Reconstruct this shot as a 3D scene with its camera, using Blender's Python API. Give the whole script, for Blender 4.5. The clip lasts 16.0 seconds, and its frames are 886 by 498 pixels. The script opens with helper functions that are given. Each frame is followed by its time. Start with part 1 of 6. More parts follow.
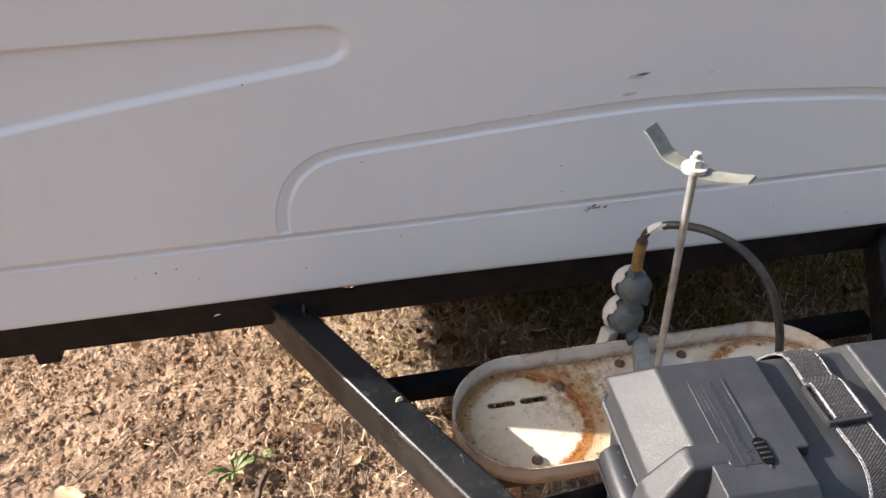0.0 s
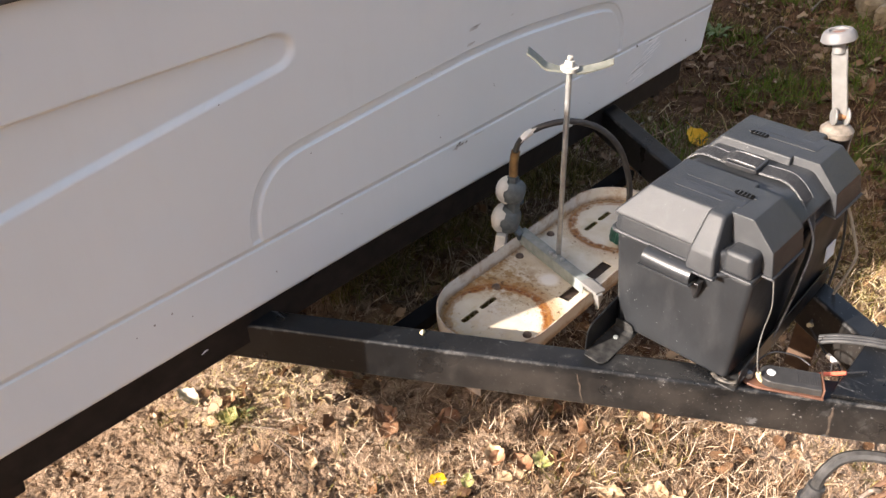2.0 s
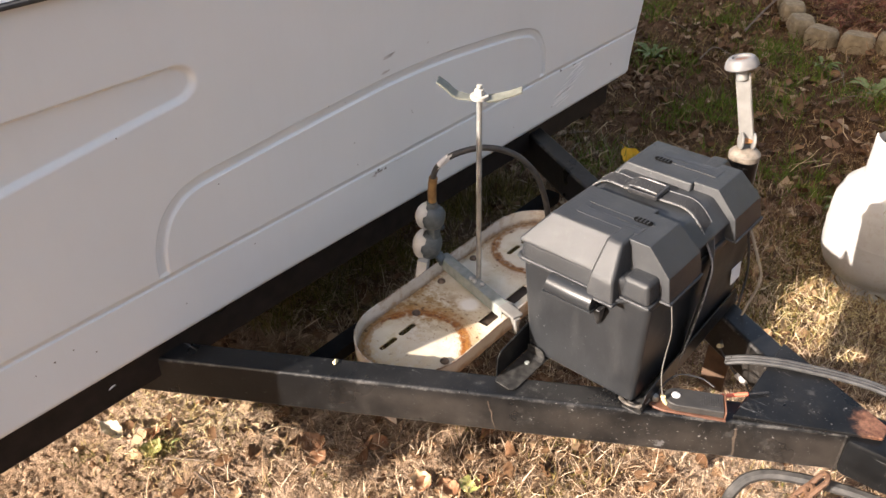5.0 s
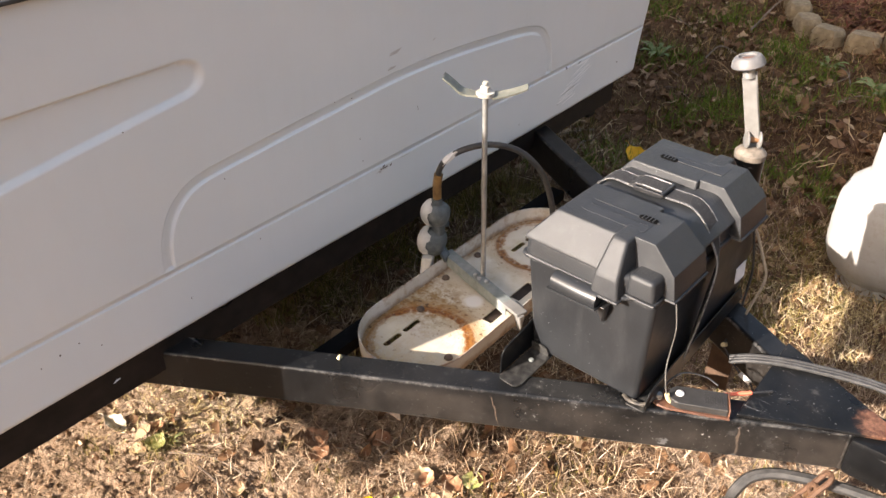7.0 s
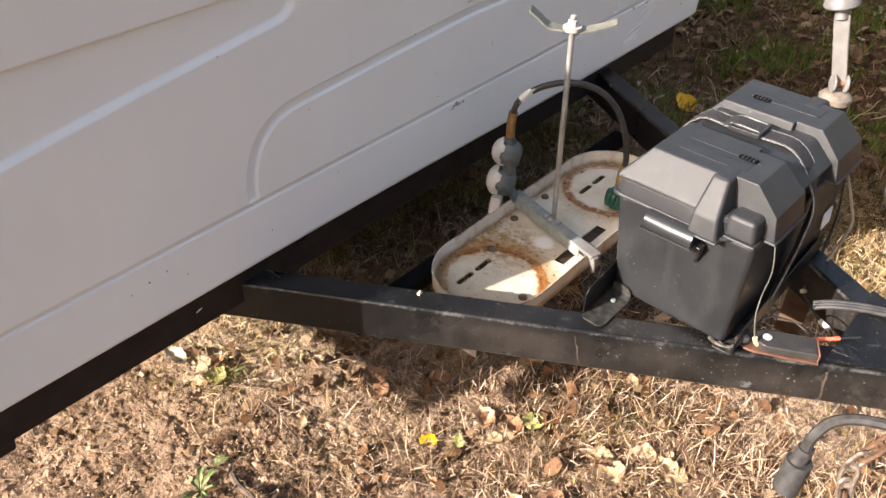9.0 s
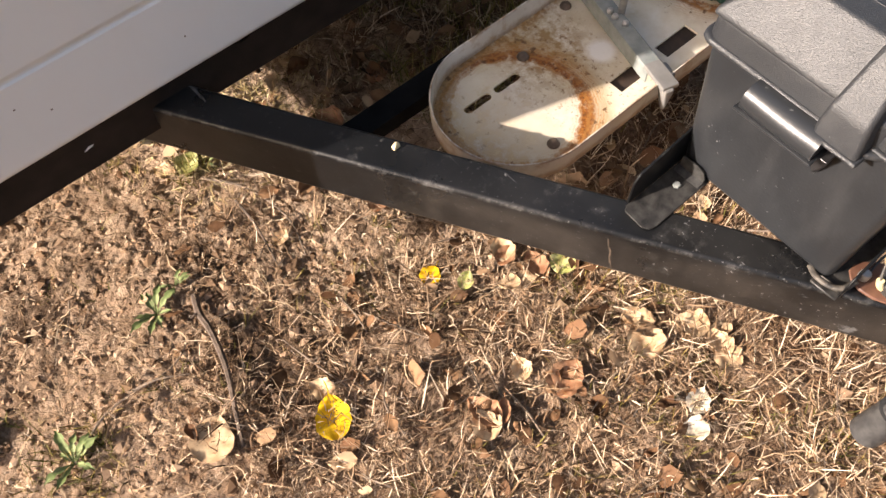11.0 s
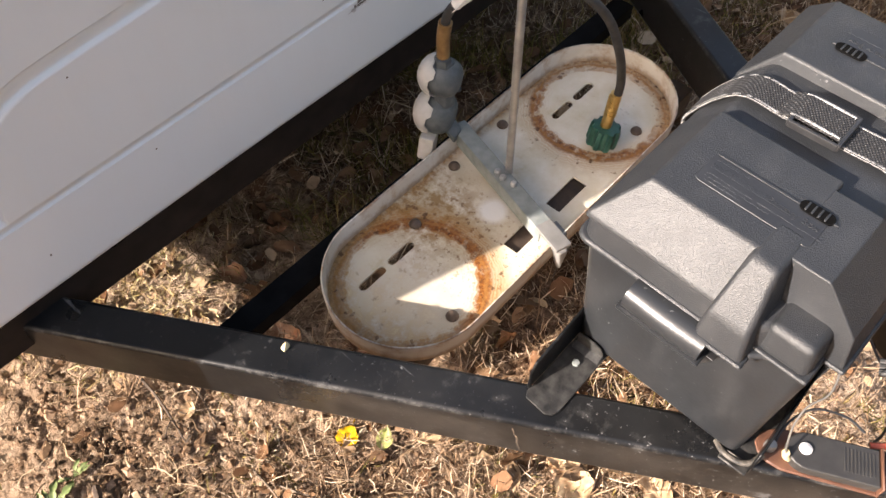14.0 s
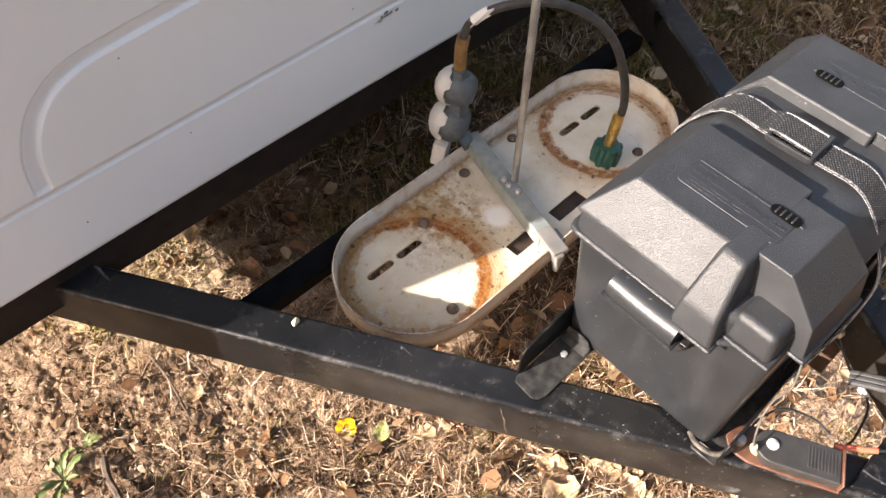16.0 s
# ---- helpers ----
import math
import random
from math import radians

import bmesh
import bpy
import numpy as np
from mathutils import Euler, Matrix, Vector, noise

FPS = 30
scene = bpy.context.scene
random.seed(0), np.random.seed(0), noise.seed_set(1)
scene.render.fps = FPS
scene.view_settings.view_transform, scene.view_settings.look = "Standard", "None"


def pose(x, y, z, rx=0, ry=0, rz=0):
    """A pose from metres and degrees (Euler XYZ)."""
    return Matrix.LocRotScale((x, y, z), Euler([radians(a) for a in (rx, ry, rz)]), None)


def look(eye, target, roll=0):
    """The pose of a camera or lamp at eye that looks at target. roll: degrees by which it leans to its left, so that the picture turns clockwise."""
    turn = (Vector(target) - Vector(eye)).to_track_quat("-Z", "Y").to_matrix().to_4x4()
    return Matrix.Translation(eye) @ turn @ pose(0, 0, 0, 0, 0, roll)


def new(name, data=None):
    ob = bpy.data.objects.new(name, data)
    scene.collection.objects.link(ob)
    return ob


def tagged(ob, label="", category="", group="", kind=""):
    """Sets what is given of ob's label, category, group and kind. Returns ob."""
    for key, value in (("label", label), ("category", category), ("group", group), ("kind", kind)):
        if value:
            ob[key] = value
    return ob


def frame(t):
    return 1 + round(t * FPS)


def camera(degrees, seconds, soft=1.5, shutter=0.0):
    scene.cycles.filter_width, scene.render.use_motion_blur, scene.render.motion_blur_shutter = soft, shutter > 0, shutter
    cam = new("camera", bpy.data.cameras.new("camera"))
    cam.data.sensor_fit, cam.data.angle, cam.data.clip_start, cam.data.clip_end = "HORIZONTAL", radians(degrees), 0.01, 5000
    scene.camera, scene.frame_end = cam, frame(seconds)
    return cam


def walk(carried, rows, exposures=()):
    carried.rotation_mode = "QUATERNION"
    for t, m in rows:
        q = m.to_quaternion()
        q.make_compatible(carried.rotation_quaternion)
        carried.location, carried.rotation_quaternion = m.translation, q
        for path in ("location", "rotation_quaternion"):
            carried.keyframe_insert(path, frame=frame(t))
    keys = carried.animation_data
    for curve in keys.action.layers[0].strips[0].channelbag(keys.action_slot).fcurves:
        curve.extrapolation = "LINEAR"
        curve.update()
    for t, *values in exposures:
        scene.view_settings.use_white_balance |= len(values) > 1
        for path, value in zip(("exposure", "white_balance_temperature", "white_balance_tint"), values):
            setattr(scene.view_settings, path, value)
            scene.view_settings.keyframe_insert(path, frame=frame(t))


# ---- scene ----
cam = camera(58.2, 16.0)
PATH = [
    (0, (-0.456, -0.764, 1.337), (-0.183, 0.793, 0.112), -0.9),
    (0.5, (-0.793, -0.707, 1.301), (-0.066, 0.668, 0.043), -2.4),
    (1, (-0.866, -0.708, 1.319), (-0.018, 0.601, 0.067), -3.3),
    (1.5, (-1.041, -0.701, 1.336), (-0.045, 0.618, 0.209), -6.9),
    (2, (-1.086, -0.709, 1.339), (0.11, 0.411, 0.193), -1.5),
    (2.5, (-1.03, -0.75, 1.35), (0.259, 0.319, 0.256), 0.4),
    (3, (-1.022, -0.764, 1.349), (0.285, 0.292, 0.264), 0.3),
    (3.5, (-1.032, -0.76, 1.35), (0.27, 0.307, 0.27), -0.4),
    (4, (-1.026, -0.761, 1.351), (0.268, 0.303, 0.258), -0.7),
    (4.5, (-1.024, -0.767, 1.356), (0.255, 0.297, 0.248), -0.7),
    (7, (-1.027, -0.766, 1.355), (0.24, 0.303, 0.235), -0.3),
    (7.5, (-1.033, -0.76, 1.351), (0.238, 0.309, 0.236), 0.3),
    (8, (-1.038, -0.759, 1.352), (0.233, 0.312, 0.239), 0.4),
    (8.5, (-1.045, -0.747, 1.346), (0.22, 0.326, 0.228), 0.3),
    (9, (-1.105, -0.677, 1.328), (0.091, 0.363, 0.108), 0.6),
    (9.2, (-1.107, -0.64, 1.31), (0.052, 0.364, 0.025), 1.6),
    (11.3, (-0.623, -0.453, 1.204), (-0.072, 0.317, -0.558), -5.4),
    (11.5, (-0.589, -0.453, 1.205), (-0.07, 0.336, -0.558), -7.5),
    (12, (-0.565, -0.442, 1.213), (-0.071, 0.353, -0.554), -10.3),
    (12.5, (-0.611, -0.41, 1.229), (-0.12, 0.385, -0.539), -9.5),
    (13, (-0.623, -0.401, 1.232), (-0.074, 0.439, -0.498), -8.1),
    (13.5, (-0.59, -0.404, 1.24), (0.194, 0.409, -0.41), -2.1),
    (14, (-0.573, -0.403, 1.248), (0.27, 0.362, -0.396), -0.3),
    (14.5, (-0.591, -0.411, 1.249), (0.239, 0.354, -0.401), 0.2),
    (15, (-0.604, -0.429, 1.253), (0.222, 0.337, -0.4), 1.8),
    (15.5, (-0.613, -0.442, 1.259), (0.227, 0.346, -0.376), 2.3),
    (16, (-0.624, -0.463, 1.275), (0.248, 0.371, -0.319), 2.2),
]
walk(cam, [(t, look(eye, target, roll)) for t, eye, target, roll in PATH], [(0, 1.47, 6900, 16), (2.0, 1.46, 7180, 16), (3.5, 1.45, 7450, 16), (8.5, 1.44, 7400, 16), (9.2, 1.38, 7250, 16.5), (11.5, 1.18, 7600, 18), (13.0, 1.16, 7450, 17), (13.5, 1.36, 7350, 17), (14.5, 1.56, 7350, 17), (16, 1.6, 7350, 17)])

# ---- light ----
SUN_EL, SUN_AZ = radians(24.8), math.atan2(0.285, -0.958)
sun_way = Vector((-0.958 * math.cos(SUN_EL), 0.285 * math.cos(SUN_EL), math.sin(SUN_EL)))
sun = new("sun", bpy.data.lights.new("sun", "SUN"))
sun.data.energy, sun.data.angle, sun.data.color = 5.8, radians(0.55), (1.0, 0.99, 0.975)
sun.matrix_world = look(sun_way * 12, (0, 0, 0))
sky = bpy.data.worlds.new("sky")
scene.world = sky
sky.use_nodes = True
sky_tex = sky.node_tree.nodes.new("ShaderNodeTexSky")
sky_tex.sky_type, sky_tex.sun_disc = "NISHITA", False
sky_tex.dust_density, sky_tex.ozone_density = 3.5, 0.3
sky_tex.sun_elevation, sky_tex.sun_rotation = SUN_EL, math.atan2(-0.958, 0.285)
sky.node_tree.links.new(sky_tex.outputs[0], sky.node_tree.nodes["Background"].inputs[0])
sky.node_tree.nodes["Background"].inputs[1].default_value = 0.145
scene.view_settings.exposure = 0.0


# ---- materials ----
class Mat:
    """A small node builder round one Principled material."""

    def __init__(self, name):
        self.m = bpy.data.materials.new(name)
        self.m.use_nodes = True
        self.t = self.m.node_tree
        self.p = self.t.nodes["Principled BSDF"]
        self.co = self.t.nodes.new("ShaderNodeTexCoord").outputs["Object"]

    def link(self, a, b):
        self.t.links.new(a, b)
        return self

    def noise(self, scale, detail=4.0, rough=0.55, co=None, stretch=None):
        n = self.t.nodes.new("ShaderNodeTexNoise")
        n.inputs["Scale"].default_value, n.inputs["Detail"].default_value, n.inputs["Roughness"].default_value = scale, detail, rough
        c = co or self.co
        if stretch:
            mp = self.t.nodes.new("ShaderNodeMapping")
            mp.inputs["Scale"].default_value = stretch
            self.link(c, mp.inputs[0])
            c = mp.outputs[0]
        self.link(c, n.inputs["Vector"])
        return n.outputs[0]

    def ramp(self, fac, *stops):
        r = self.t.nodes.new("ShaderNodeValToRGB")
        els = r.color_ramp.elements
        while len(els) < len(stops):
            els.new(0.5)
        for e, (pos, col) in zip(els, stops):
            e.position = pos
            e.color = (*col, 1) if isinstance(col, tuple) else (col, col, col, 1)
        self.link(fac, r.inputs[0])
        return r.outputs[0]

    def mix(self, fac, a, b, blend="MIX"):
        n = self.t.nodes.new("ShaderNodeMix")
        n.data_type, n.blend_type = "RGBA", blend
        for s, v in ((n.inputs[0], fac), (n.inputs[6], a), (n.inputs[7], b)):
            if isinstance(v, tuple):
                s.default_value = (*v, 1)
            elif isinstance(v, (int, float)):
                s.default_value = v
            else:
                self.link(v, s)
        return n.outputs[2]

    def math(self, op, a, b=0.0, c=0.0):
        n = self.t.nodes.new("ShaderNodeMath")
        n.operation = op
        for s, v in zip(n.inputs, (a, b, c)):
            if isinstance(v, (int, float)):
                s.default_value = v
            else:
                self.link(v, s)
        return n.outputs[0]

    def sep(self, v=None):
        n = self.t.nodes.new("ShaderNodeSeparateXYZ")
        self.link(v or self.co, n.inputs[0])
        return n.outputs

    def random(self):
        return self.t.nodes.new("ShaderNodeObjectInfo").outputs["Random"]

    def island(self):
        return self.t.nodes.new("ShaderNodeNewGeometry").outputs["Random Per Island"]

    def world(self):
        return self.t.nodes.new("ShaderNodeNewGeometry").outputs["Position"]

    def set(self, color=None, rough=None, metal=None, spec=None):
        for key, v in (("Base Color", color), ("Roughness", rough), ("Metallic", metal), ("Specular IOR Level", spec)):
            if v is None:
                continue
            s = self.p.inputs[key]
            if isinstance(v, tuple):
                s.default_value = (*v, 1)
            elif isinstance(v, (int, float)):
                s.default_value = v
            else:
                self.link(v, s)
        return self

    def bump(self, height, strength=0.3, dist=0.002):
        b = self.t.nodes.new("ShaderNodeBump")
        b.inputs["Strength"].default_value, b.inputs["Distance"].default_value = strength, dist
        self.link(height, b.inputs["Height"])
        self.link(b.outputs[0], self.p.inputs["Normal"])
        return self


def simple(name, c1, c2, rough=0.5, metal=0.0, scale=60, bump=0.0, dist=0.001, r2=None, spec=None):
    k = Mat(name)
    n = k.noise(scale, 5)
    k.set(k.ramp(n, (0.3, c1), (0.7, c2)), rough if r2 is None else k.ramp(k.noise(scale * 0.3), (0.35, rough), (0.65, r2)), metal, spec)
    if bump:
        k.bump(k.noise(scale * 3), bump, dist)
    return k.m


def make_wall_paint():
    k = Mat("white_wall_paint")
    base = k.ramp(k.noise(3.0, 6), (0.3, (0.665, 0.688, 0.685)), (0.7, (0.705, 0.725, 0.72)))
    streak = k.ramp(k.noise(6, 6, 0.7, stretch=(6, 1, 0.7)), (0.5, 0.0), (0.8, 0.07))
    c = k.mix(streak, base, (0.5, 0.5, 0.48))
    k.set(c, k.ramp(k.noise(9), (0.3, 0.36), (0.7, 0.5)), 0, 0.4)
    k.bump(k.noise(14, 3), 0.12, 0.004)
    return k.m


def make_frame_paint(name="black_frame_paint", worn=0.0, rust_at=None, edge=False):
    k = Mat(name)
    x, y, z = k.sep()[0:3]
    base = k.ramp(k.noise(18, 6), (0.3, (0.0032, 0.0035, 0.0039)), (0.75, (0.008, 0.0086, 0.0094)))
    dust = k.ramp(k.noise(5.5, 8, 0.68), (0.5 - worn, 0.0), (0.82 - worn, 0.24))
    c = k.mix(dust, base, (0.055, 0.051, 0.048))
    smear = k.ramp(k.noise(26, 7, 0.7), (0.6 - worn, 0.0), (0.74 - worn, 0.3))
    c = k.mix(smear, c, (0.13, 0.128, 0.122))
    if edge:
        # road grime on the outer faces, thicker in patches; a broken pale line along the top edge
        grime = k.math("MULTIPLY", k.ramp(z, (0.455, 1.0), (0.476, 0.0)), k.ramp(k.noise(9, 8, 0.7), (0.4, 0.05), (0.68, 0.4)))
        # grime also fades out towards the rail, standing in for shade there
        grime = k.math("MULTIPLY", grime, k.ramp(k.math("MULTIPLY", y, -1.0), (-0.15, 0.0), (0.08, 1.0)))
        c = k.mix(grime, c, (0.07, 0.058, 0.048))
        rim = k.math("SUBTRACT", 1.0, k.math("DIVIDE", k.math("ABSOLUTE", k.math("SUBTRACT", z, 0.4765)), 0.0035))
        rim = k.math("MULTIPLY", k.ramp(rim, (0.1, 0.0), (0.6, 0.42)), k.ramp(k.noise(21, 8, 0.78), (0.5, 0.0), (0.68, 1.0)))
        c = k.mix(rim, c, (0.24, 0.23, 0.22))
    # stone chips, most of them towards the coupler
    road = k.ramp(k.math("MULTIPLY", y, -1.0), (0.0, 0.25), (0.35, 1.0))
    for size, lo, gate in ((240, 0.67, 0.44), (110, 0.7, 0.46), (60, 0.74, 0.46)):
        chips = k.ramp(k.noise(size, 3, 0.55), (lo, 0.0), (lo + 0.04, 0.62))
        chips = k.math("MULTIPLY", chips, k.ramp(k.noise(13, 4), (gate - worn, 0.0), (gate + 0.12 - worn, 1.0)))
        chips = k.math("MULTIPLY", chips, road)
        c = k.mix(chips, c, (0.26, 0.255, 0.25))
    scr = k.ramp(k.noise(60, 4, 0.6, stretch=(1, 0.12, 1)), (0.68, 0.0), (0.72, 0.35))
    c = k.mix(scr, c, (0.2, 0.2, 0.2))
    if rust_at:
        dx, dy = k.math("SUBTRACT", x, rust_at[0]), k.math("SUBTRACT", y, rust_at[1])
        d = k.math("SQRT", k.math("ADD", k.math("MULTIPLY", dx, dx), k.math("MULTIPLY", dy, dy)))
        d = k.math("ADD", d, k.math("MULTIPLY", k.math("SUBTRACT", k.noise(40, 6, 0.7), 0.5), 0.06))
        c = k.mix(k.ramp(d, (rust_at[2], 0.95), (rust_at[2] + 0.012, 0.0)), c, k.ramp(k.noise(150, 5), (0.35, (0.07, 0.03, 0.018)), (0.65, (0.19, 0.095, 0.062))))
    k.set(c, k.ramp(k.noise(12, 6), (0.3, 0.24), (0.75, 0.48)), 0, 0.32 if edge else 0.2)
    k.bump(k.noise(90, 5), 0.14, 0.0012)
    return k.m


def make_tray_enamel():
    k = Mat("rusty_white_enamel")
    x, y, z = k.sep()[0:3]
    n1, n2, n3 = k.noise(13, 8, 0.65), k.noise(52, 8, 0.7), k.noise(190, 6, 0.7)
    ax = k.math("SUBTRACT", k.math("ABSOLUTE", x), 0.202)
    d = k.math("SQRT", k.math("ADD", k.math("MULTIPLY", ax, ax), k.math("MULTIPLY", y, y)))
    dn = k.math("ADD", d, k.math("MULTIPLY", k.math("SUBTRACT", n1, 0.5), 0.014))
    dn = k.math("ADD", dn, k.math("MULTIPLY", k.math("SUBTRACT", n2, 0.5), 0.014))

    def band(at, half):
        return k.math("MAXIMUM", k.math("SUBTRACT", 1.0, k.math("DIVIDE", k.math("ABSOLUTE", k.math("SUBTRACT", dn, at)), half)), 0.0)

    white = k.ramp(n1, (0.28, (0.4, 0.32, 0.18)), (0.44, (0.55, 0.5, 0.39)), (0.68, (0.66, 0.64, 0.575)))
    rust = k.ramp(n3, (0.3, (0.05, 0.016, 0.004)), (0.5, (0.19, 0.06, 0.009)), (0.72, (0.4, 0.165, 0.03)))
    film = k.ramp(n2, (0.3, (0.16, 0.08, 0.024)), (0.5, (0.36, 0.235, 0.095)), (0.7, (0.52, 0.43, 0.27)))
    # each ring is thickest towards the middle of the tray, with a brown film outside it
    inner = k.ramp(k.math("SUBTRACT", 0.5, k.math("DIVIDE", ax, 0.19)), (0.36, 0.4), (0.62, 1.0))
    left = k.ramp(k.math("MULTIPLY", x, -1.0), (0.0, 0.35), (0.12, 1.0))
    outside = k.ramp(dn, (0.083, 0.0), (0.094, 1.0))
    far_out = k.ramp(dn, (0.118, 1.0), (0.134, 0.0))
    ofilm = k.math("MULTIPLY", k.math("MULTIPLY", outside, far_out), k.math("MULTIPLY", left, k.ramp(n1, (0.34, 0.25), (0.58, 0.9))))
    c = k.mix(ofilm, white, film)
    # thin dirty veil inside the near ring at its outer end
    lay = k.math("ADD", k.math("ADD", k.math("MULTIPLY", x, -2.4), k.math("MULTIPLY", y, -0.5)), k.math("MULTIPLY", k.math("SUBTRACT", n1, 0.5), 0.9))
    veil = k.math("MULTIPLY", k.ramp(lay, (0.43, 0.0), (0.68, 0.85)), k.ramp(n2, (0.34, 0.25), (0.56, 0.95)))
    c = k.mix(veil, c, k.ramp(n2, (0.36, (0.15, 0.07, 0.02)), (0.5, (0.33, 0.205, 0.08)), (0.66, (0.5, 0.4, 0.23))))
    mid = k.ramp(k.math("ABSOLUTE", k.math("ADD", x, 0.1)), (0.03, 1.0), (0.1, 0.0))
    grime = k.math("MULTIPLY", k.math("MULTIPLY", mid, k.ramp(k.math("ADD", k.math("MULTIPLY", y, 4.0), k.math("MULTIPLY", n1, 0.6)), (0.02, 0.15), (0.5, 1.0))), k.ramp(n2, (0.38, 0.0), (0.56, 0.95)))
    c = k.mix(grime, c, (0.26, 0.155, 0.055))
    speck = k.math("MULTIPLY", k.ramp(k.noise(130, 5, 0.65), (0.57, 0.0), (0.63, 0.9)), k.math("MAXIMUM", k.math("MULTIPLY", mid, 0.9), k.ramp(n1, (0.58, 0.0), (0.7, 0.8))))
    c = k.mix(speck, c, (0.14, 0.065, 0.022))
    lines = k.math("ADD", 0.55, k.math("MULTIPLY", k.math("SINE", k.math("MULTIPLY", dn, 1500.0)), 0.45))
    halo = k.math("MULTIPLY", k.math("MULTIPLY", k.ramp(band(0.099, 0.026), (0.0, 0.0), (0.7, 0.95)), inner), k.math("MULTIPLY", lines, k.ramp(n2, (0.36, 0.15), (0.58, 1.0))))
    halo = k.math("MULTIPLY", halo, k.math("ADD", 0.25, k.math("MULTIPLY", left, 0.75)))
    c = k.mix(halo, c, (0.3, 0.115, 0.022))
    ring = k.math("MULTIPLY", k.ramp(band(0.0935, 0.0115), (0.0, 0.0), (0.5, 1.0)), k.math("MULTIPLY", k.ramp(n2, (0.36, 0.2), (0.5, 1.0)), inner))
    ring = k.math("MULTIPLY", ring, k.ramp(k.math("MULTIPLY", x, -1.0), (0.0, 0.9), (0.1, 1.0)))
    c = k.mix(ring, c, rust)
    thin = k.math("MULTIPLY", k.ramp(band(0.0965, 0.003), (0.0, 0.0), (0.6, 1.0)), k.ramp(n1, (0.36, 0.25), (0.55, 0.9)))
    c = k.mix(thin, c, (0.27, 0.12, 0.03))
    thin2 = k.math("MULTIPLY", k.ramp(band(0.086, 0.002), (0.0, 0.0), (0.6, 0.8)), k.ramp(n2, (0.45, 0.0), (0.6, 0.9)))
    c = k.mix(thin2, c, (0.34, 0.19, 0.07))
    over = k.math("MAXIMUM", k.math("SUBTRACT", k.math("ABSOLUTE", x), 0.2035), 0.0)
    edge = k.math("SQRT", k.math("ADD", k.math("MULTIPLY", over, over), k.math("MULTIPLY", y, y)))
    edge = k.math("MULTIPLY", k.ramp(edge, (0.09, 0.0), (0.104, 1.0)), k.ramp(n2, (0.36, 0.15), (0.54, 1.0)))
    c = k.mix(edge, c, k.ramp(n3, (0.35, (0.12, 0.05, 0.014)), (0.6, (0.33, 0.18, 0.06))))
    # dark rust spots, gathered on the rings and the near end
    spot = k.math("MULTIPLY", k.ramp(k.noise(75, 4, 0.6), (0.6, 0.0), (0.66, 0.85)), k.math("MAXIMUM", k.math("MULTIPLY", k.ramp(dn, (0.075, 0.0), (0.09, 1.0)), far_out), veil))
    c = k.mix(spot, c, (0.085, 0.034, 0.01))
    # a blob of fresh white paint
    bx, by = k.math("ADD", x, 0.045), k.math("ADD", y, 0.004)
    blob = k.math("SQRT", k.math("ADD", k.math("MULTIPLY", bx, bx), k.math("MULTIPLY", by, by)))
    c = k.mix(k.ramp(k.math("ADD", blob, k.math("MULTIPLY", n1, 0.02)), (0.024, 0.9), (0.034, 0.0)), c, (0.7, 0.7, 0.69))
    k.set(c, k.ramp(n2, (0.3, 0.42), (0.7, 0.75)), 0, 0.35)
    k.bump(n3, 0.1, 0.001)
    return k.m


def make_plastic():
    k = Mat("grey_textured_plastic")
    c = k.ramp(k.noise(7, 6, 0.6), (0.3, (0.018, 0.0196, 0.0215)), (0.75, (0.03, 0.032, 0.035)))
    dust = k.ramp(k.noise(34, 7, 0.7), (0.5, 0.0), (0.8, 0.22))
    c = k.mix(dust, c, (0.105, 0.105, 0.105))
    speck = k.math("MULTIPLY", k.ramp(k.noise(260, 2), (0.7, 0.0), (0.74, 0.6)), k.ramp(k.noise(19), (0.5, 0.0), (0.6, 1.0)))
    c = k.mix(speck, c, (0.2, 0.2, 0.2))
    k.set(c, k.ramp(k.noise(11), (0.3, 0.35), (0.7, 0.47)), 0, 0.46)
    k.bump(k.noise(900, 2, 0.5), 0.55, 0.0011)
    return k.m


def make_box_plastic():
    k = Mat("black_box_plastic")
    c = k.ramp(k.noise(7, 6, 0.6), (0.3, (0.0125, 0.0138, 0.0156)), (0.75, (0.0235, 0.0258, 0.0284)))
    scuff = k.ramp(k.noise(22, 7, 0.7, stretch=(1, 1, 0.3)), (0.52, 0.0), (0.85, 0.3))
    c = k.mix(scuff, c, (0.09, 0.09, 0.09))
    speck = k.math("MULTIPLY", k.ramp(k.noise(190, 2), (0.7, 0.0), (0.73, 0.7)), k.ramp(k.noise(15), (0.48, 0.0), (0.6, 1.0)))
    c = k.mix(speck, c, (0.28, 0.28, 0.27))
    k.set(c, k.ramp(k.noise(13), (0.3, 0.26), (0.7, 0.42)), 0, 0.42)
    k.bump(k.noise(300, 3, 0.5), 0.2, 0.0006)
    return k.m


